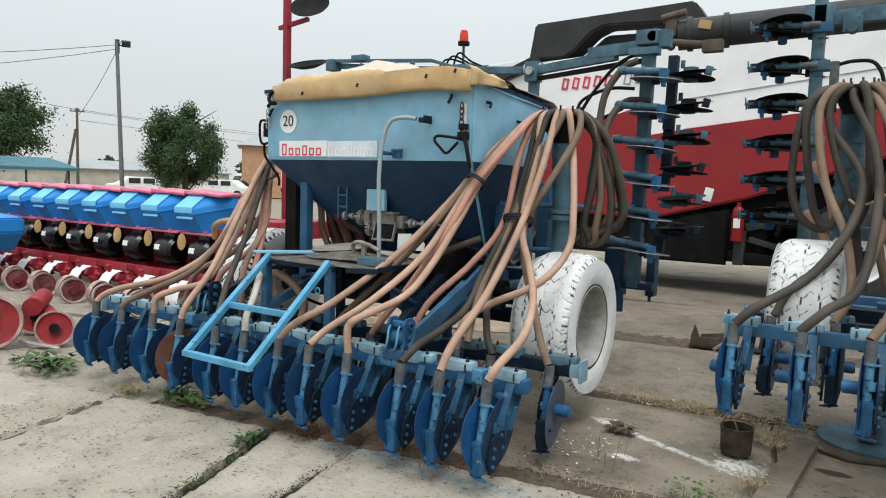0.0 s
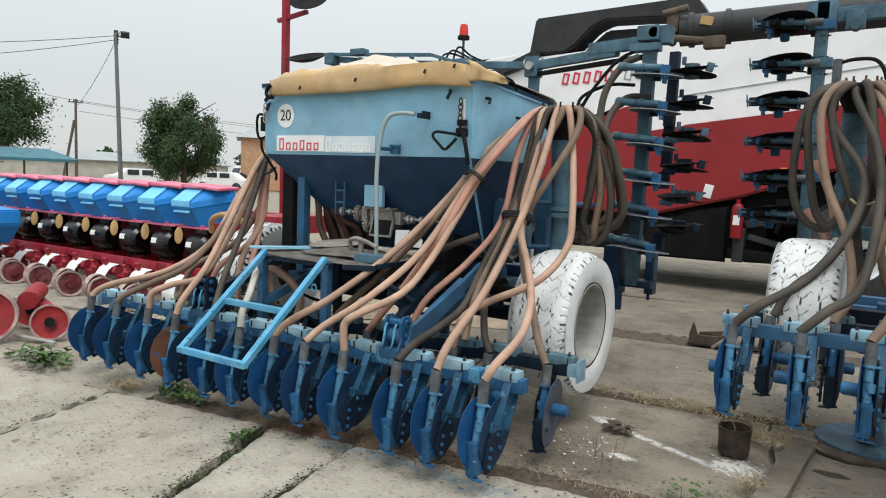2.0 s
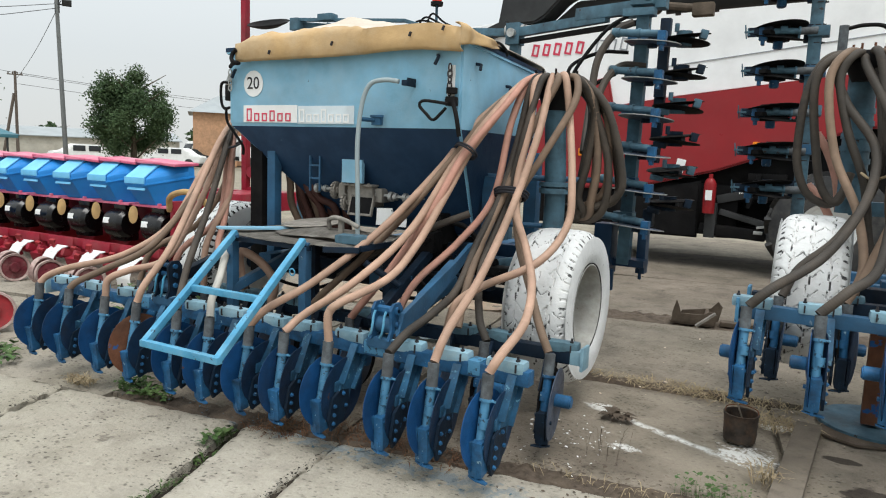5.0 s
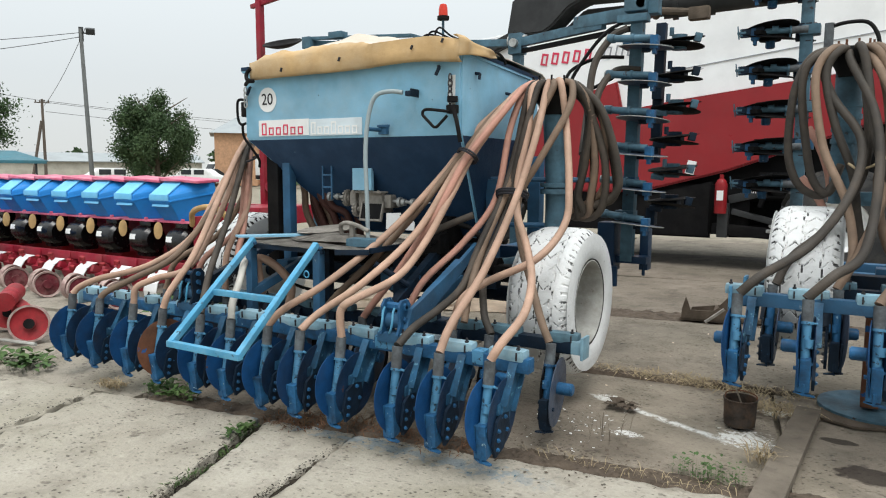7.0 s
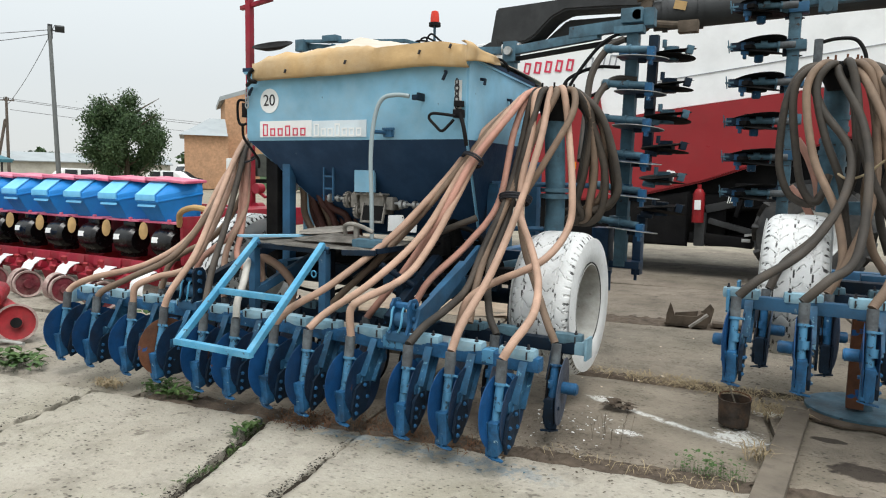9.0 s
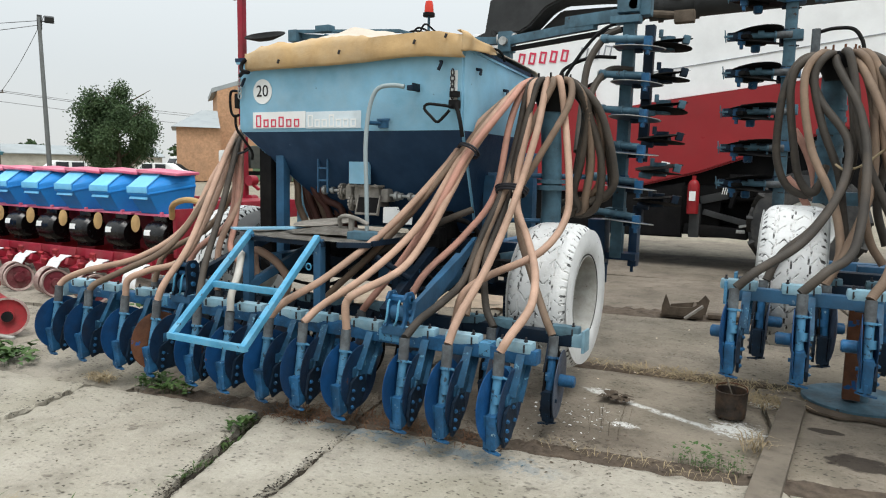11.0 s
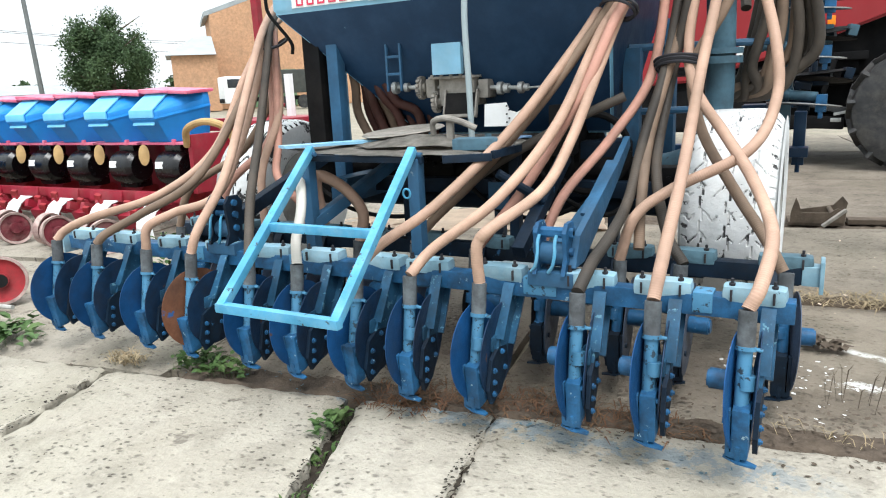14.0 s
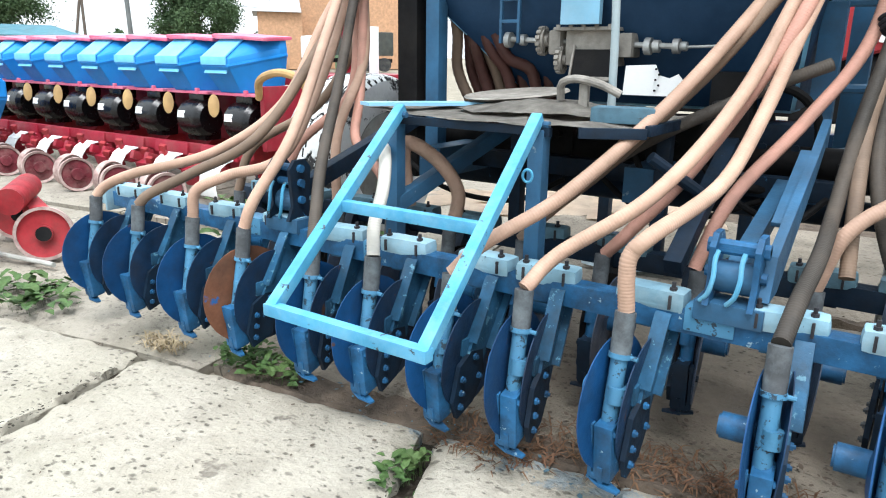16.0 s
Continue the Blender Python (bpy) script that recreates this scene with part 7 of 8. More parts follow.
for p, q, w, h in (((-10.4, PY + 0.50, 0.46), (-4.55, PY + 0.50, 0.46), 0.12, 0.74), ((-10.4, PY - 0.10, 0.36), (-4.5, PY - 0.10, 0.36), 0.05, 0.08), ((-10.4, PY + 1.0, 0.9), (-4.3, PY + 1.0, 0.9), 0.12, 0.12)):
    bm = shapes()
    beam(bm, p, q, w, h)
    part("tool_bar", bm, RED, planter)
bm = shapes()
box(bm, 0.5, 0.9, 0.20, pose(-4.25, PY + 0.9, 0.86), 0.02)
box(bm, 0.05, 0.9, 0.5, pose(-4.52, PY + 0.5, 0.62), 0.01)
part("end_frame", bm, RED, planter)
bm = shapes()
sweep(bm, curve_points([(-4.55, PY + 0.05, 0.78), (-4.45, PY - 0.02, 0.92), (-4.25, PY - 0.02, 0.98), (-4.08, PY + 0.02, 0.94), (-4.05, PY + 0.1, 0.82)], 0.02), 0.03, 10)
part("drive_hose", bm, YELLOW, planter, "ochre ribbed hose")
bm = shapes()
plate(bm, [(-8.9, 0.44), (-7.60, 0.44), (-7.36, 0.68), (-7.36, 0.86), (-8.9, 0.94)], 0.5, pose(0, 1.45, 0, 90, 0, 0))
bmesh.ops.bevel(bm, geom=list(bm.edges), offset=0.02, segments=2, affect="EDGES")
part("fertiliser_box", bm, BOXBLUE, planter, "large blue plastic fertiliser box")
bm = shapes()
beam(bm, (-8.7, 1.45, -0.02), (-8.7, 1.45, 0.46), 0.1, 0.1)
beam(bm, (-7.9, 1.45, -0.02), (-7.9, 1.45, 0.46), 0.1, 0.1)
beam(bm, (-8.7, 1.5, 0.12), (-7.9, 2.0, 0.12), 0.1, 0.1)
part("box_stand", bm, RED, planter)
# row marker folded up
MX, MY = -4.6, 3.33
bm = shapes()
beam(bm, (MX, MY, 0.55), (MX - 0.02, MY, 4.3), 0.07, 0.07)
beam(bm, (MX - 0.14, MY, 3.20), (MX + 0.32, MY, 3.26), 0.045, 0.045)
beam(bm, (MX, MY - 0.4, 0.9), (MX, MY, 0.9), 0.1, 0.1)
for k in range(3):
    beam(bm, (MX - 0.02, MY + 0.02, 0.75 + 0.22 * k), (MX + 0.20, MY + 0.02, 0.62 + 0.22 * k), 0.03, 0.03)
    rod(bm, (MX + 0.10, MY - 0.04, 0.72 + 0.22 * k), (MX + 0.10, MY + 0.06, 0.72 + 0.22 * k), 0.06, 14)
marker = part("row_marker", bm, RED, planter, "red folded row marker arm")
for z, dx, tilt, pitch in ((3.36, 0.36, 24, 42), (2.70, 0.34, 4, 20)):
    bm = shapes()
    lathe(bm, [(0.02, 0.0), (0.10, 0.01), (0.20, 0.045), (0.225, 0.06), (0.22, 0.066), (0.19, 0.052), (0.10, 0.02), (0.02, 0.012)], pose(MX + dx, MY, z, pitch, tilt, 0), 32)
    part("marker_disc", bm, BLACK, marker, "black marker disc")
bm = shapes()
beam(bm, (MX + 0.30, MY, 0.50), (MX + 0.30, MY, 1.35), 0.06, 0.06)
beam(bm, (MX - 0.6, MY, 0.52), (MX + 0.35, MY, 0.52), 0.08, 0.08)
part("marker_stand", bm, WHITE, planter)

# ---- the red roller implement ----
roller = thing("press_roller", "red implement frame on small red steel wheels", "roller")
for k, (x, y, r) in enumerate(((-4.17, 0.36, 0.145), (-4.45, 0.02, 0.21), (-4.75, 0.5, 0.145))):
    bm = shapes()
    lathe(bm, [(0.025, -0.05), (0.045, -0.05), (0.045, -0.018), (r * 0.82, -0.018), (r, -0.035), (r, 0.035), (r * 0.82, 0.018), (0.045, 0.018), (0.045, 0.05), (0.025, 0.05)], Matrix(), 36)
    w = part("wheel", bm, DARKRED, roller, "dark red dished wheel", pose(x, y, r, 0, 80, -32))
    bm = shapes()
    lathe(bm, [(r * 0.90, -0.040), (r * 1.015, -0.040), (r * 1.015, 0.040), (r * 0.90, 0.040)], Matrix(), 36, True)
    part("rim", bm, PALERIM, w, "worn dusty rim")
    bm = shapes()
    rod(bm, (0, 0, -0.054), (0, 0, 0.054), 0.04, 16)
    part("hub", bm, BLACK, w, "dark greasy hub")
bm = shapes()
rod(bm, (-4.40, 0.30, 0.30), (-4.85, 0.62, 0.30), 0.075, 18)
beam(bm, (-4.17, 0.40, 0.16), (-4.95, 0.62, 0.20), 0.10, 0.12)
beam(bm, (-4.45, 0.05, 0.24), (-5.1, 0.4, 0.24), 0.09, 0.09)
part("frame", bm, DARKRED, roller)
bm = shapes()
rod(bm, (-4.4, 0.20, 0.03), (-3.95, 0.28, 0.025), 0.014, 8)
part("tie_bar", bm, RIM, roller)


# ---- far things ----
def away(bearing, dist, z=0.0):
    """A place as seen from the middle of the walk: degrees to the left of straight ahead, and metres."""
    a = radians(bearing)
    return (1.2 - dist * math.sin(a), -2.5 + dist * math.cos(a), z)


def facing(bearing, dist, turn=0.0):
    """A pose there whose -y looks back to the yard."""
    x, y, z = away(bearing, dist)
    return pose(x, y, 0, 0, 0, bearing + turn)


def tree(bearing, dist, width, low, high, seed, leaves, label, size):
    rnd = np.random.RandomState(seed)
    t = thing("tree", label, "tree", "trees behind the yard", m=pose(*away(bearing, dist)))
    bm = shapes()
    pts = curve_points([(0, 0, -0.1), (0.05, 0, low), (-0.05, 0.05, (low + high) / 2), (0, 0, high * 0.8)], 0.3)
    rings = []
    for i, p in enumerate(pts):
        r = 0.16 * (1 - 0.8 * i / len(pts)) * width / 4
        rings.append([bm.verts.new(p + Vector((r * math.cos(a), r * math.sin(a), 0))) for a in [math.pi * k / 4 for k in range(8)]])
    for a, b in zip(rings, rings[1:]):
        for k in range(8):
            bm.faces.new((a[k], a[(k + 1) % 8], b[(k + 1) % 8], b[k]))
    for k in range(12):
        a, h = 2.4 * k, low + (high - low) * (0.05 + 0.06 * k)
        rod(bm, (0, 0, h), (width * 0.36 * math.cos(a), width * 0.36 * math.sin(a), h + (high - low) * 0.22), 0.05 * width / 4, 6, 0.012)
    part("trunk", bm, BARK, t)
    mid, half = (low + high) / 2, (high - low) / 2
    n_c = 64
    d = rnd.normal(size=(n_c, 3))
    d /= np.linalg.norm(d, axis=1)[:, None]
    rad = rnd.uniform(0.25, 0.95, n_c) ** 0.6
    centres = d * rad[:, None] * np.array([width / 2, width / 2, half]) * 0.84 + np.array([0, 0, mid])
    which = rnd.randint(0, n_c, leaves)
    off = rnd.normal(size=(leaves, 3)) * np.array([width, width, half * 2]) * 0.048
    c = centres[which] + off
    ax = rnd.normal(size=(leaves, 3))
    ax /= np.linalg.norm(ax, axis=1)[:, None]
    bx = np.cross(ax, rnd.normal(size=(leaves, 3)))
    bx /= np.linalg.norm(bx, axis=1)[:, None]
    s = size * rnd.uniform(0.6, 1.3, (leaves, 1))
    nrm = np.cross(ax, bx)
    verts = np.stack([c - ax * s, c + bx * s * 0.5 + nrm * s * 0.15, c + ax * s, c - bx * s * 0.5 + nrm * s * 0.15], 1).reshape(-1, 3)
    faces = np.arange(leaves * 4).reshape(-1, 4)
    me = bpy.data.meshes.new("leaves")
    me.from_pydata(verts.tolist(), [], faces.tolist())
    part("crown", me, LEAF, t)


tree(53.2, 38, 4.7, 0.4, 5.4, 3, 40000, "round dark green broadleaf tree beside the yard", 0.066)
tree(67.3, 42, 8.2, 0.9, 6.5, 5, 62000, "large spreading dark green tree beyond the planter", 0.080)
tree(58.6, 150, 9, 0.5, 5.2, 7, 2500, "distant low dark tree on the horizon", 0.5)
tree(47.0, 120, 12, 0.5, 6.0, 9, 2500, "distant low dark tree behind the brick house", 0.5)

pole = thing("street_lamp", "concrete lamp pole with a dark flood lamp head", "lamp post", m=facing(57.6, 40))
bm = shapes()
rod(bm, (0, 0, -0.1), (-0.22, 0, 8.35), 0.12, 12, 0.085)
part("post", bm, POLE, pole)
bm = shapes()
box(bm, 0.42, 0.35, 0.30, pose(0.22, -0.1, 8.25, 20, 0, 0), 0.03)
box(bm, 0.22, 0.10, 0.70, pose(-0.20, 0, 8.10), 0.02)
box(bm, 0.30, 0.06, 0.06, pose(-0.02, -0.05, 8.15), 0.01)
part("lamp_head", bm, CGREY, pole)
pole2 = thing("utility_pole", "old timber utility pole with a slanting stay", "utility pole", m=facing(60.6, 60))
bm = shapes()
rod(bm, (0, 0, -0.1), (0, 0, 6.5), 0.12, 10, 0.09)
part("post", bm, WOODPOLE, pole2)
bm = shapes()
rod(bm, (-1.0, 0, -0.1), (-0.1, 0, 4.9), 0.10, 8)
part("stay", bm, WOODPOLE, pole2)
bm = shapes()
box(bm, 1.0, 0.08, 0.08, pose(0, 0, 6.25), 0.01)
for k in range(4):
    rod(bm, (-0.42 + 0.28 * k, 0, 6.28), (-0.42 + 0.28 * k, 0, 6.45), 0.04, 8)
part("crossarm", bm, WOODPOLE, pole2)
for k, (b0, d0, z0, b1, d1, z1, sag) in enumerate(((60.6, 60, 6.4, 30, 110, 9, 1.2), (60.6, 60, 6.3, 28, 110, 8.2, 1.2), (60.4, 60, 5.6, 26, 110, 7, 1.2), (60.8, 60, 6.4, 95, 40, 9, 0.5), (57.6, 40, 8.4, 60.5, 60, 6.0, 0.3), (57.7, 40, 8.2, 84, 46, 6.2, 0.5), (57.7, 40, 8.0, 84, 46, 5.0, 0.6))):
    p, q = Vector(away(b0, d0, z0)), Vector(away(b1, d1, z1))
    pts = [p.lerp(q, t / 10) - Vector((0, 0, sag * 4 * (t / 10) * (1 - t / 10))) for t in range(11)]
    bm = shapes()
    sweep(bm, pts, 0.016, 5)
    solid("overhead_wire", bm, TEXT, "thin dark overhead wire between poles", "wire", "overhead wires")


def house():
    h = thing("brick_building", "orange brick house with a taller gabled part and grey roof", "building", m=facing(46.5, 62, 2))
    bm = shapes()
    box(bm, 3.5, 7.0, 4.5, pose(-0.95, 3.5, 2.25))
    part("wall", bm, BRICK, h, "low orange brick wall")
    bm = shapes()
    plate(bm, [(0.0, 0.0), (13.0, 0.0), (13.0, 8.6), (7.0, 10.4), (0.0, 8.0)], 9.0, pose(0.78, 9.2, 0, 90, 0, 0))
    part("wall", bm, BRICK, h, "tall gabled brick wall")
    bm = shapes()
    v = [bm.verts.new(p) for p in ((-3.1, -0.4, 4.45), (0.76, -0.4, 4.45), (0.76, 4.2, 6.2), (-0.6, 4.2, 6.2), (-3.1, 7.2, 4.45), (0.76, 7.2, 4.45))]
    for f in ((0, 1, 2, 3), (0, 3, 4), (3, 2, 5, 4), (0, 4, 5, 1)):
        bm.faces.new([v[k] for k in f])
    bm.faces.new((v[1], v[5], v[2]))
    part("roof", bm, ROOF, h)
    bm = shapes()
    plate(bm, [(-0.45, 7.86), (7.0, 10.42), (13.4, 8.5), (13.4, 8.85), (7.0, 10.80), (-0.45, 8.24)], 9.8, pose(0.78, 9.6, 0, 90, 0, 0))
    part("roof", bm, ROOF, h, "grey sheet roof of the taller part")
    bm = shapes()
    box(bm, 3.6, 0.15, 3.0, pose(5.2, 0.15, 1.6), 0.02)
    part("garage_door", bm, GREENDOOR, h, "green garage door")


house()


def van():
    v = thing("van", "old white boxy van with dark windows", "van", m=facing(47.6, 64, 28))
    bm = shapes()
    plate(bm, [(-2.1, 0.45), (2.1, 0.45), (2.1, 1.25), (2.0, 1.95), (1.8, 2.08), (-1.2, 2.08), (-1.55, 1.9), (-1.9, 1.25), (-2.12, 1.1)], 1.8, pose(0, 0.9, 0, 90, 0, 0))
    bmesh.ops.bevel(bm, geom=list(bm.edges), offset=0.08, segments=3, affect="EDGES")
    part("body", bm, WHITE, v)
    for x, w in ((-1.25, 0.55), (-0.45, 0.75), (0.5, 0.8), (1.45, 0.7)):
        bm = shapes()
        box(bm, w, 0.03, 0.5, pose(x, -0.01, 1.6), 0.02)
        part("window", bm, GLASS, v)
    bm = shapes()
    box(bm, 0.04, 1.4, 0.55, pose(-1.74, 0.9, 1.6, 0, 28, 0), 0.02)
    part("windscreen", bm, GLASS, v)
    for x in (-1.3, 1.3):
        bm = shapes()
        rod(bm, (x, -0.02, 0.36), (x, 0.2, 0.36), 0.36, 20)
        part("wheel", bm, AGRIP, v)


van()


def lorry(bearing, dist, turn):
    v = thing("truck", "parked truck with a white cab and dark canvas cover", "truck", m=facing(bearing, dist, turn))
    bm = shapes()
    box(bm, 1.7, 2.2, 1.9, pose(-2.6, 1.1, 1.55), 0.15)
    part("cab", bm, WHITE, v)
    bm = shapes()
    box(bm, 4.6, 2.3, 1.7, pose(0.8, 1.15, 2.0), 0.12)
    part("canvas", bm, CANVAS, v)
    bm = shapes()
    box(bm, 6.6, 1.6, 0.3, pose(-0.2, 1.1, 0.8), 0.04)
    part("chassis", bm, CBLACK, v)
    for x in (-2.4, 1.2, 2.4):
        bm = shapes()
        rod(bm, (x, 0.0, 0.5), (x, 0.3, 0.5), 0.5, 20)
        part("wheel", bm, AGRIP, v)
    bm = shapes()
    box(bm, 1.0, 0.03, 0.6, pose(-2.7, -0.01, 2.0), 0.02)
    part("side_window", bm, GLASS, v)


lorry(42.0, 55, 15)


def car(bearing, dist, turn, mat, label):
    v = thing("car", label, "car", "cars parked far off", m=facing(bearing, dist, turn))
    bm = shapes()
    plate(bm, [(-2.1, 0.35), (2.1, 0.35), (2.15, 0.85), (1.5, 0.95), (0.9, 1.42), (-0.8, 1.45), (-1.4, 0.98), (-2.1, 0.9)], 1.7, pose(0, 0.85, 0, 90, 0, 0))
    bmesh.ops.bevel(bm, geom=list(bm.edges), offset=0.08, segments=2, affect="EDGES")
    part("body", bm, mat, v)
    for x, w in ((-0.55, 0.75), (0.4, 0.75)):
        bm = shapes()
        box(bm, w, 0.03, 0.36, pose(x, -0.01, 1.17), 0.02)
        part("window", bm, GLASS, v)
    for x in (-1.3, 1.3):
        bm = shapes()
        rod(bm, (x, -0.02, 0.33), (x, 0.2, 0.33), 0.33, 18)
        part("wheel", bm, AGRIP, v)


car(56.2, 52, 15, WHITE, "white car parked beyond the planter")
car(50.6, 55, -20, WHITE, "white car parked by the round tree")
car(49.6, 60, 10, CGREY, "dark car parked by the brick house")


def shed():
    s = thing("shed", "long low pale farm shed with a grey roof", "building", m=facing(58.2, 95, 6))
    bm = shapes()
    box(bm, 34, 8, 2.3, pose(-3, 4, 1.15))
    part("wall", bm, SHED, s)
    bm = shapes()
    plate(bm, [(-20.3, 0), (14.3, 0), (14.3, 4.6), (-20.3, 4.6)], 0.12, pose(0, -0.3, 2.25, 14, 0, 0))
    part("roof", bm, ROOF, s)


shed()
bm = shapes()
box(bm, 46, 0.2, 1.3, pose(-4, 0, 0.65))
solid("yard_wall", bm, SHED, "long pale wall at the far edge of the yard", "wall", m=facing(57, 75, 4))
canopy = thing("canopy", "green sheet canopy on thin posts", "canopy", m=facing(64.2, 32, 4))
bm = shapes()
plate(bm, [(-3.4, 0), (2.1, 0), (1.2, 2.0), (-3.0, 2.0)], 0.05, pose(0, -0.2, 1.66, 12, 0, 0))
box(bm, 5.4, 0.05, 0.12, pose(-0.65, -0.2, 1.62), 0.01)
part("sheet", bm, GREENSHEET, canopy)
for x in (-3.0, -1.4, 0.2, 1.7):
    bm = shapes()
    rod(bm, (x, -0.1, -0.05), (x, -0.1, 1.66), 0.04, 8)
    part("post", bm, CGREY, canopy)

# ---- small things on the ground ----
bucket = thing("bucket", "old dark metal bucket on stained concrete", "bucket", m=pose(0.86, 1.38, 0) @ Matrix.Scale(0.8, 4))
bm = shapes()
lathe(bm, [(0.02, 0.0), (0.097, 0.0), (0.103, 0.06), (0.101, 0.065), (0.106, 0.17), (0.110, 0.175), (0.110, 0.182), (0.100, 0.182), (0.092, 0.02), (0.02, 0.02)], Matrix(), 32)
part("pail", bm, PAIL, bucket)
bm = shapes()
rod(bm, (0.05, 0.0, 0.03), (-0.06, 0.03, 0.30), 0.006, 6)
part("stick", bm, TIMBER, bucket, "thin stick standing in the bucket")
bm = shapes()
sweep(bm, curve_points([(-0.10, 0, 0.17), (-0.09, 0.04, 0.20), (0, 0.06, 0.215), (0.09, 0.04, 0.20), (0.10, 0, 0.17)], 0.015), 0.004, 6)
part("bail", bm, RUSTDISC, bucket)

scrap = thing("scrap_bracket", "rusty dark steel bracket lying on the concrete", "scrap metal", m=pose(0.17, 4.0, 0, 0, 0, 6))
bm = shapes()
plate(bm, [(-0.17, 0.0), (0.20, 0.0), (0.21, 0.11), (0.15, 0.135), (0.10, 0.10), (-0.09, 0.095), (-0.115, 0.17), (-0.135, 0.215), (-0.165, 0.10)], 0.02, pose(0, 0, 0, 90, 0, 0))
plate(bm, [(-0.14, 0.0), (0.20, 0.0), (0.23, 0.14), (0.19, 0.19), (0.13, 0.12), (-0.12, 0.08)], 0.02, pose(0.02, 0.24, 0, 90, 0, 0))
box(bm, 0.38, 0.26, 0.025, pose(0.01, 0.12, 0.0125), 0.004)
rod(bm, (0.12, 0.0, 0.09), (0.12, 0.25, 0.10), 0.018, 10)
part("bracket", bm, BOARD, scrap)
bm = shapes()
box(bm, 0.20, 0.035, 0.022, pose(0.0, 0, 0.075, 0, -38, 0), 0.004)
solid("wood_stick", bm, PLANK, "pale broken stick leaning on scrap metal", "stick", m=pose(0.30, 3.93, 0.0, 0, 0, 20))
bm = shapes()
box(bm, 0.7, 0.12, 0.04, pose(0, 0, 0.02), 0.006)
solid("wood_board", bm, BOARD, "dark board lying beside scrap metal", "board", m=pose(0.74, 4.22, -0.005, 0, 0, 8))
for k, (x, y, rz, l, w) in enumerate(((1.125, 1.0, 86.4, 1.5, 0.125),)):
    bm = shapes()
    box(bm, l, w, 0.045, pose(0, 0, 0.0225), 0.007)
    solid("wood_board", bm, TIMBER, "dark weathered timber board on the slab", "board", "boards on the ground", m=pose(x, y, -0.006, 0, 0, rz))
bm = shapes()
plate(bm, [(0.0, 0.10), (0.16, 0.02), (0.30, 0.06), (0.44, 0.0), (0.70, 0.05), (1.0, 0.0), (1.1, 0.55), (0.5, 0.66), (0.02, 0.55)], 0.014, Matrix())
solid("rusty_sheet", bm, BOARD, "dark rusty sheet metal lying flat", "sheet metal", m=pose(1.235, 1.60, 0.004, 0, 0, 3))
def loose_sheet(name, mat, label, at, turn, w, d, seed):
    """A torn, buckled sheet lying on the ground."""
    bm = shapes()
    rows = [[bm.verts.new((w * (i / 14 - 0.5) + 0.04 * noise.noise((j * 0.7, seed, 1.0)), d * (j / 10 - 0.5) + 0.05 * noise.noise((i * 0.8, seed, 2.0)), 0.030 + 0.03 * noise.noise((i * 0.3, j * 0.3, seed)))) for i in range(15)] for j in range(11)]
    for a, b in zip(rows, rows[1:]):
        for k in range(14):
            bm.faces.new((a[k], a[k + 1], b[k + 1], b[k]))
    bmesh.ops.solidify(bm, geom=list(bm.faces), thickness=0.004)
    solid(name, bm, mat, label, "sheet", m=pose(*at, 0, 0, turn))


loose_sheet("cardboard_sheet", CARD, "pale torn cardboard lying behind the drill", (-3.40, 3.15, -0.02), 52, 0.75, 0.55, 1.0)
loose_sheet("cardboard_sheet", CARD, "large pale cardboard on the concrete behind the drill", (-2.72, 3.45, -0.02), 38, 1.35, 0.95, 2.0)
loose_sheet("cardboard_sheet", CARD, "pale cardboard piece under the drill", (-1.88, 3.70, -0.02), 20, 0.95, 0.95, 3.0)
loose_sheet("paper_sheet", STRIP, "crumpled white paper under the drill", (-1.5, 2.2, 0.0), 10, 0.5, 0.35, 4.0)


def tuft(name, label, at, n, spread, height, mat, seed, flat=0.4, wide=0.006):
    """Blades or leaves that spring from a patch."""
    rnd = random.Random(seed)
    bm = shapes()
    for _ in range(n):
        a, r = rnd.uniform(0, 2 * math.pi), rnd.random() ** 0.7
        p = Vector((spread[0] * r * math.cos(a), spread[1] * r * math.sin(a), 0))
        b = rnd.uniform(0, 2 * math.pi)
        out = Vector((math.cos(b), math.sin(b), 0))
        h = height * rnd.uniform(0.4, 1.0)
        side = Vector((-out.y, out.x, 0)) * wide * rnd.uniform(0.6, 1.4)
        q = p + out * h * flat * 0.5 + Vector((0, 0, h * 0.7))
        t = p + out * h * flat * 1.3 + Vector((0, 0, h * (1.0 - 0.35 * flat)))
        v = [bm.verts.new(c) for c in (p - side * 0.5, p + side * 0.5, q + side, q - side, t)]
        bm.faces.new((v[0], v[1], v[2], v[3]))
        bm.faces.new((v[3], v[2], v[4]))
    me = bpy.data.meshes.new("tuft")
    bm.to_mesh(me)
    bm.free()
    solid(name, me, mat, label, "weeds", m=pose(*at), kind="stuff")


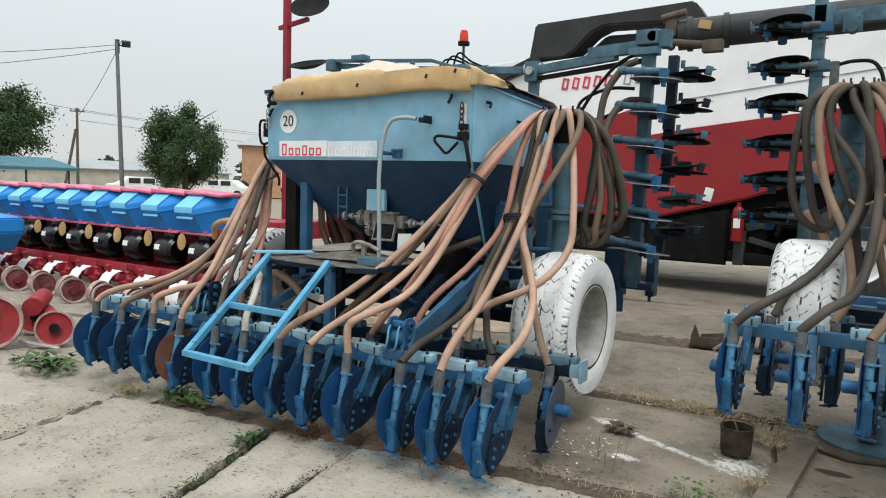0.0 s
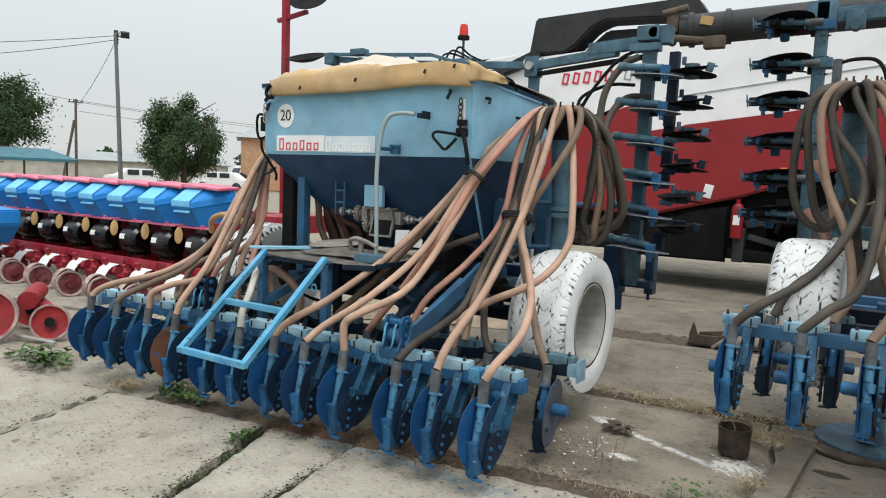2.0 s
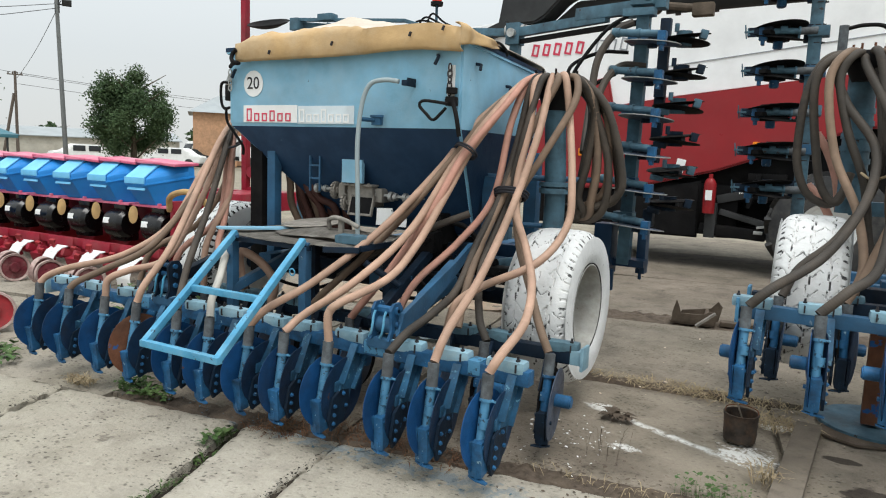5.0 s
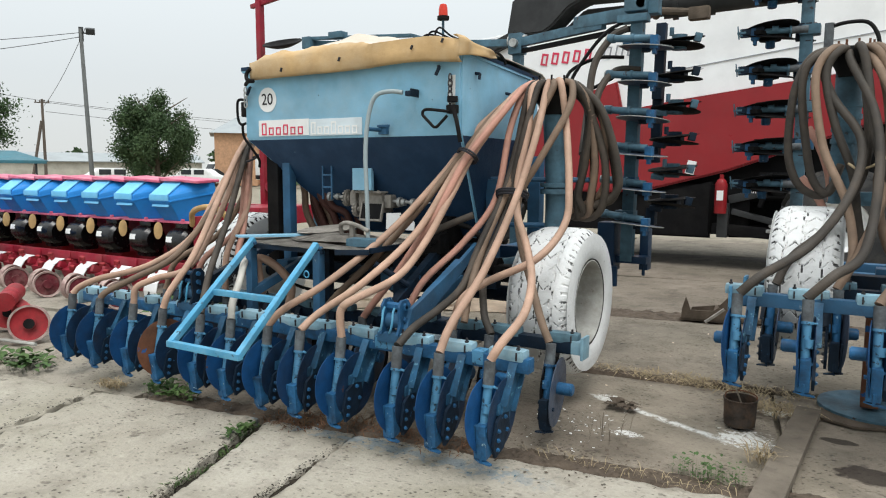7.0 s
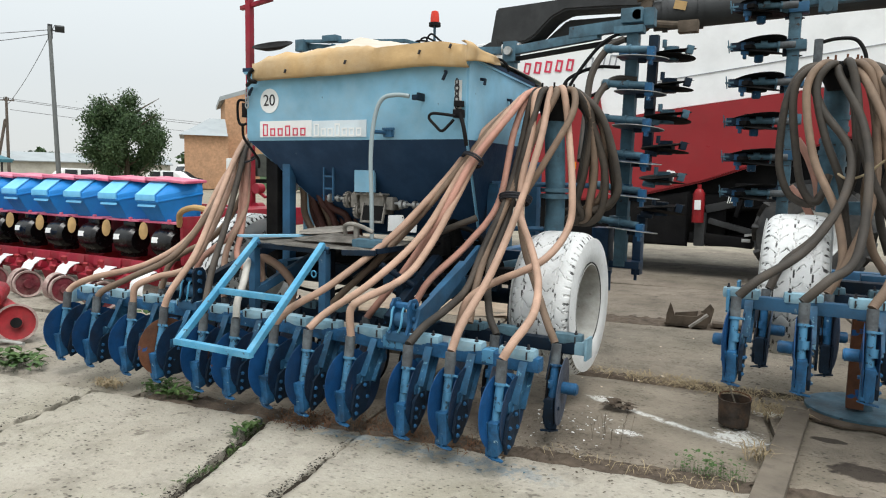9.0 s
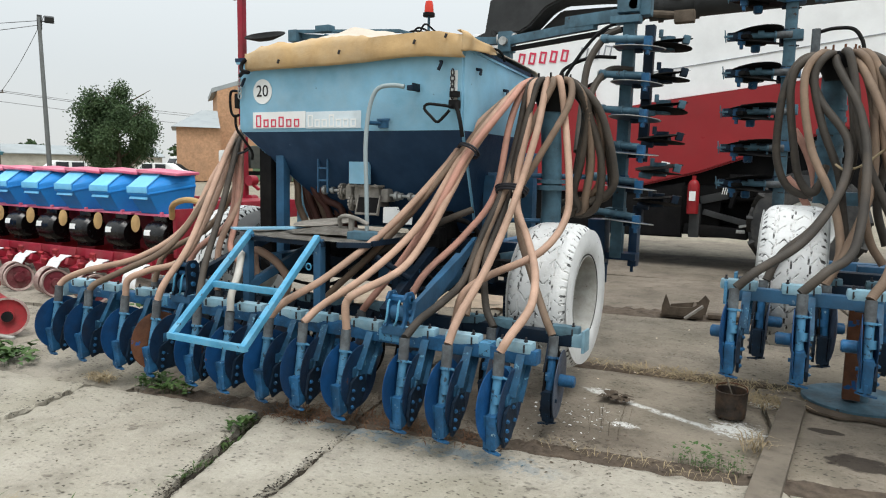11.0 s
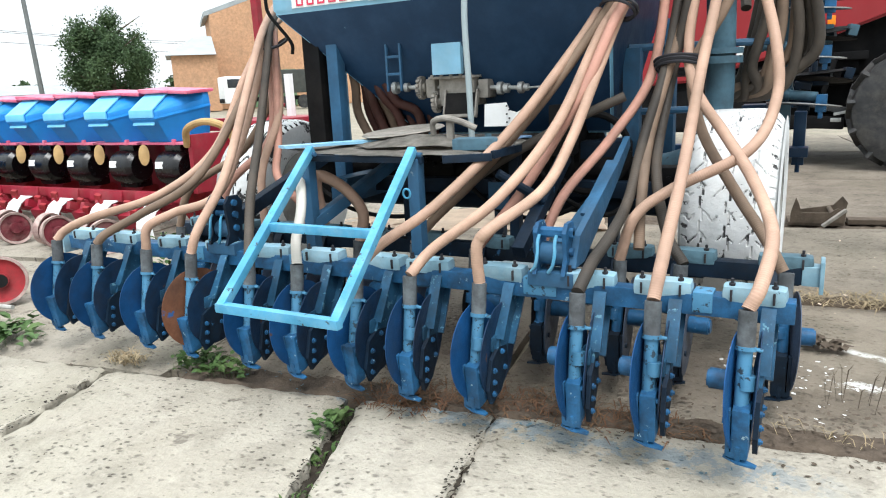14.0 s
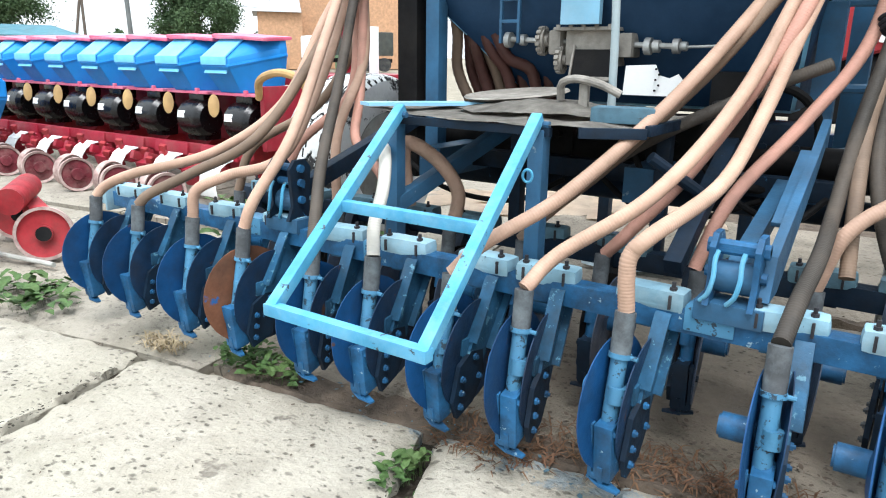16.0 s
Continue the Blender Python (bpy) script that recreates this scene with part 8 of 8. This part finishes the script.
def leafy(name, label, at, n, spread, size, seed, rise=0.05):
    """Broad ovate leaves on short stalks, folded along the midrib and turned every way."""
    rnd = random.Random(seed)
    bm = shapes()
    for _ in range(n):
        a, r = rnd.uniform(0, 2 * math.pi), rnd.random() ** 0.6
        foot = Vector((spread[0] * r * math.cos(a), spread[1] * r * math.sin(a), 0))
        yaw, lift, l = rnd.uniform(0, 2 * math.pi), rnd.uniform(-0.1, 0.7), size * rnd.uniform(0.5, 1.2)
        run = Vector((math.cos(yaw) * math.cos(lift), math.sin(yaw) * math.cos(lift), math.sin(lift)))
        side = Vector((-math.sin(yaw), math.cos(yaw), rnd.uniform(-0.35, 0.35)))
        p = foot + Vector((0, 0, rise * rnd.uniform(0.2, 1.0))) + run * l * 0.2
        mid = [p, p + run * l * 0.45 + Vector((0, 0, l * 0.06)), p + run * l - Vector((0, 0, l * 0.10))]
        up = Vector((0, 0, l * 0.10))
        left = [p + run * l * 0.22 + side * l * 0.30 + up, p + run * l * 0.62 + side * l * 0.27 + up]
        right = [p + run * l * 0.22 - side * l * 0.30 + up, p + run * l * 0.62 - side * l * 0.27 + up]
        m3, l2, r2 = [bm.verts.new(c) for c in mid], [bm.verts.new(c) for c in left], [bm.verts.new(c) for c in right]
        for w in (l2, r2):
            bm.faces.new((m3[0], w[0], m3[1]))
            bm.faces.new((m3[1], w[0], w[1]))
            bm.faces.new((m3[1], w[1], m3[2]))
        q = bm.verts.new(foot)
        bm.faces.new((q, bm.verts.new(foot + side * 0.002), m3[0]))
    me = bpy.data.meshes.new("leafy")
    bm.to_mesh(me)
    bm.free()
    solid(name, me, WEED, label, "weeds", m=pose(*at), kind="stuff")


leafy("weeds", "green broad-leaved weeds in the slab joint", (-1.345, -0.10, -0.03), 75, (0.045, 0.11), 0.042, 1, 0.055)
tuft("weeds", "green weeds in the slab joint", (-1.27, -0.28, -0.05), 40, (0.025, 0.14), 0.05, WEED, 2, 0.6, 0.006)
leafy("weeds", "green weeds at the slab edge under the drill", (-2.16, 0.10, -0.01), 150, (0.22, 0.09), 0.050, 3, 0.06)
tuft("dry_weeds", "dry brown weeds at the slab corner", (-2.62, 0.03, -0.01), 160, (0.12, 0.06), 0.06, STRAW, 13, 1.0, 0.003)
leafy("weeds", "green broad-leaved weeds at the slab edge", (-3.62, 0.0, -0.02), 110, (0.32, 0.16), 0.080, 4, 0.07)
leafy("weeds", "tall green weeds behind the drill", (-2.85, 0.95, -0.01), 420, (0.50, 0.35), 0.075, 5, 0.42)
tuft("dry_weeds", "dry reddish leaves in the slab joint", (-1.20, 0.16, -0.02), 300, (0.20, 0.12), 0.05, DRY, 6, 1.3, 0.003)
tuft("dry_weeds", "dry reddish stalks along the joint", (-0.65, 0.32, -0.02), 620, (0.60, 0.14), 0.05, DRY, 7, 1.5, 0.0025)
tuft("dry_grass", "dry straw along the rear slab joint", (0.55, 2.06, -0.01), 560, (0.74, 0.13), 0.050, STRAW, 8, 2.2, 0.0026)
tuft("dry_grass", "dry straw beside the bucket", (0.98, 1.72, -0.01), 260, (0.24, 0.14), 0.075, STRAW, 9, 1.6, 0.0026)
tuft("dry_grass", "dry grass along the slab edge", (0.6, 0.46, -0.02), 80, (0.6, 0.07), 0.08, STRAW, 10, 0.9, 0.002)
leafy("weeds", "thin green weeds along the slab edge", (0.84, 0.60, -0.02), 150, (0.16, 0.08), 0.022, 11, 0.11)
tuft("dry_grass", "dry pale stalks beside the board", (1.02, 0.90, -0.01), 40, (0.06, 0.08), 0.12, STRAW, 14, 0.9, 0.003)
tuft("dry_grass", "dry stalks beside the drill", (0.33, 0.75, -0.01), 12, (0.12, 0.1), 0.24, BOARD, 12, 0.25, 0.002)
for x, y, s in ((0.22, 1.32, 1.0), (0.27, 1.30, 0.7)):
    tuft("dead_leaf", "dark curled dead leaves on the concrete", (x, y, 0.0), 14, (0.05, 0.03), 0.05 * s, BOARD, int(100 * x), 1.6, 0.016)
# the unkempt verge in front of the slabs
bm = shapes()
rows = [[bm.verts.new((-3.4 + 3.6 * i / 40 + 0.25 * noise.noise((j * 0.3, 5.0, 1.0)) * (1 - abs(i / 20 - 1)), -2.75 + 1.36 * j / 16 + (0.35 * noise.noise((i * 0.12, 9.0, 2.0)) if j == 0 else 0) + 0.14 * noise.noise((i * 0.35, 3.0, 0.0)) * (j / 16) + 0.10 * max(0.0, i / 40 - 0.75) * j / 4, (0.012 if 0 < j < 16 and 0 < i < 40 else -0.03) + 0.03 * noise.noise((i * 0.5, j * 0.5, 8.0)))) for i in range(41)] for j in range(17)]
for a, b in zip(rows, rows[1:]):
    for k in range(40):
        bm.faces.new((a[k], a[k + 1], b[k + 1], b[k]))
solid("verge_soil", bm, SOIL, "dark earth of the verge lapping over the slabs", "soil", kind="stuff")
tuft("dry_grass", "matted dry grass on the verge", (-1.25, -1.72, 0.0), 6000, (1.05, 0.40), 0.15, STRAW, 21, 1.0, 0.0022)
tuft("dry_grass", "dry grass at the corner of the slab", (-0.62, -1.42, 0.0), 2400, (0.42, 0.24), 0.13, STRAW, 22, 0.8, 0.0022)
tuft("weeds", "dark green blades among dry grass", (-0.80, -1.42, 0.0), 260, (0.70, 0.24), 0.15, WEED, 23, 0.6, 0.004)
bm = shapes()
sweep(bm, curve_points([(-1.24, -1.17, 0.03), (-1.10, -1.20, 0.036), (-0.93, -1.27, 0.03)], 0.02), 0.042, 14)
solid("stone", bm, POLE, "pale broken piece of pipe at the slab corner", "rubble")


def crumbs(name, label, x0, x1, y0, y1, n, size, mat, seed, skew=0.0, m=None):
    """Flat chips strewn over a patch of the ground."""
    rnd = random.Random(seed)
    bm = shapes()
    for _ in range(n):
        x, y = x0 + (x1 - x0) * rnd.random(), y0 + (y1 - y0) * (rnd.random() + rnd.random()) / 2
        x += skew * y
        a, s = rnd.uniform(0, 6.3), size * rnd.uniform(0.3, 1.2) ** 2
        u, w = Vector((math.cos(a), math.sin(a), rnd.uniform(-0.3, 0.3))) * s, Vector((-math.sin(a), math.cos(a), rnd.uniform(-0.3, 0.3))) * s * rnd.uniform(0.25, 0.8)
        p = Vector((x, y, 0.006 + s * 0.2))
        bm.faces.new([bm.verts.new(q) for q in (p - u, p - u * 0.4 + w, p + u * 0.5 + w * 0.9, p + u, p + u * 0.4 - w, p - u * 0.6 - w * 0.8)])
    me = bpy.data.meshes.new("crumbs")
    bm.to_mesh(me)
    bm.free()
    solid(name, me, mat, label, "litter", m=m, kind="stuff")


crumbs("litter", "dark crumbs of soil and dead leaf under the drill", -1.7, 0.5, 0.12, 0.75, 900, 0.009, BOARD, 31)
crumbs("litter", "dark crumbs of soil beside the drill", -0.1, 1.2, 0.36, 0.80, 260, 0.008, BOARD, 32)
crumbs("paint_flakes", "white flakes strewn beside the tyre", -0.15, 0.35, 0.45, 1.25, 110, 0.009, WHITE, 33)
crumbs("paint_flakes", "flakes of blue paint below the discs", -2.4, 0.15, -0.02, 0.24, 150, 0.007, BACKCLAMP, 34)
crumbs("litter", "small stones and crumbs on pale slabs", -4.5, 1.6, -1.3, 0.2, 200, 0.006, BOARD, 35)
crumbs("litter", "small stones on the rear slabs", -1.2, 2.2, 1.0, 3.8, 220, 0.010, BOARD, 36)
crumbs("litter", "pale gravel on the rear slabs", -1.2, 2.2, 0.8, 3.8, 160, 0.009, CARD, 37)
crumbs("litter", "dark crumbs along the narrow slab crack", -0.865, -0.805, -1.9, -0.02, 900, 0.006, DEEPSOIL, 38, 0.0, TURNED)
crumbs("litter", "dark crumbs along the open slab joint", -1.465, -1.375, -2.0, -0.02, 800, 0.006, DEEPSOIL, 39, -0.205, TURNED)
crumbs("litter", "dark crumbs along a slab joint", -2.68, -2.62, -2.0, -0.02, 600, 0.006, DEEPSOIL, 40, -0.12, TURNED)
tuft("weeds", "moss and small weeds down the open joint", (-1.16, -0.62, -0.03), 120, (0.03, 0.30), 0.04, WEED, 24, 0.8, 0.003)
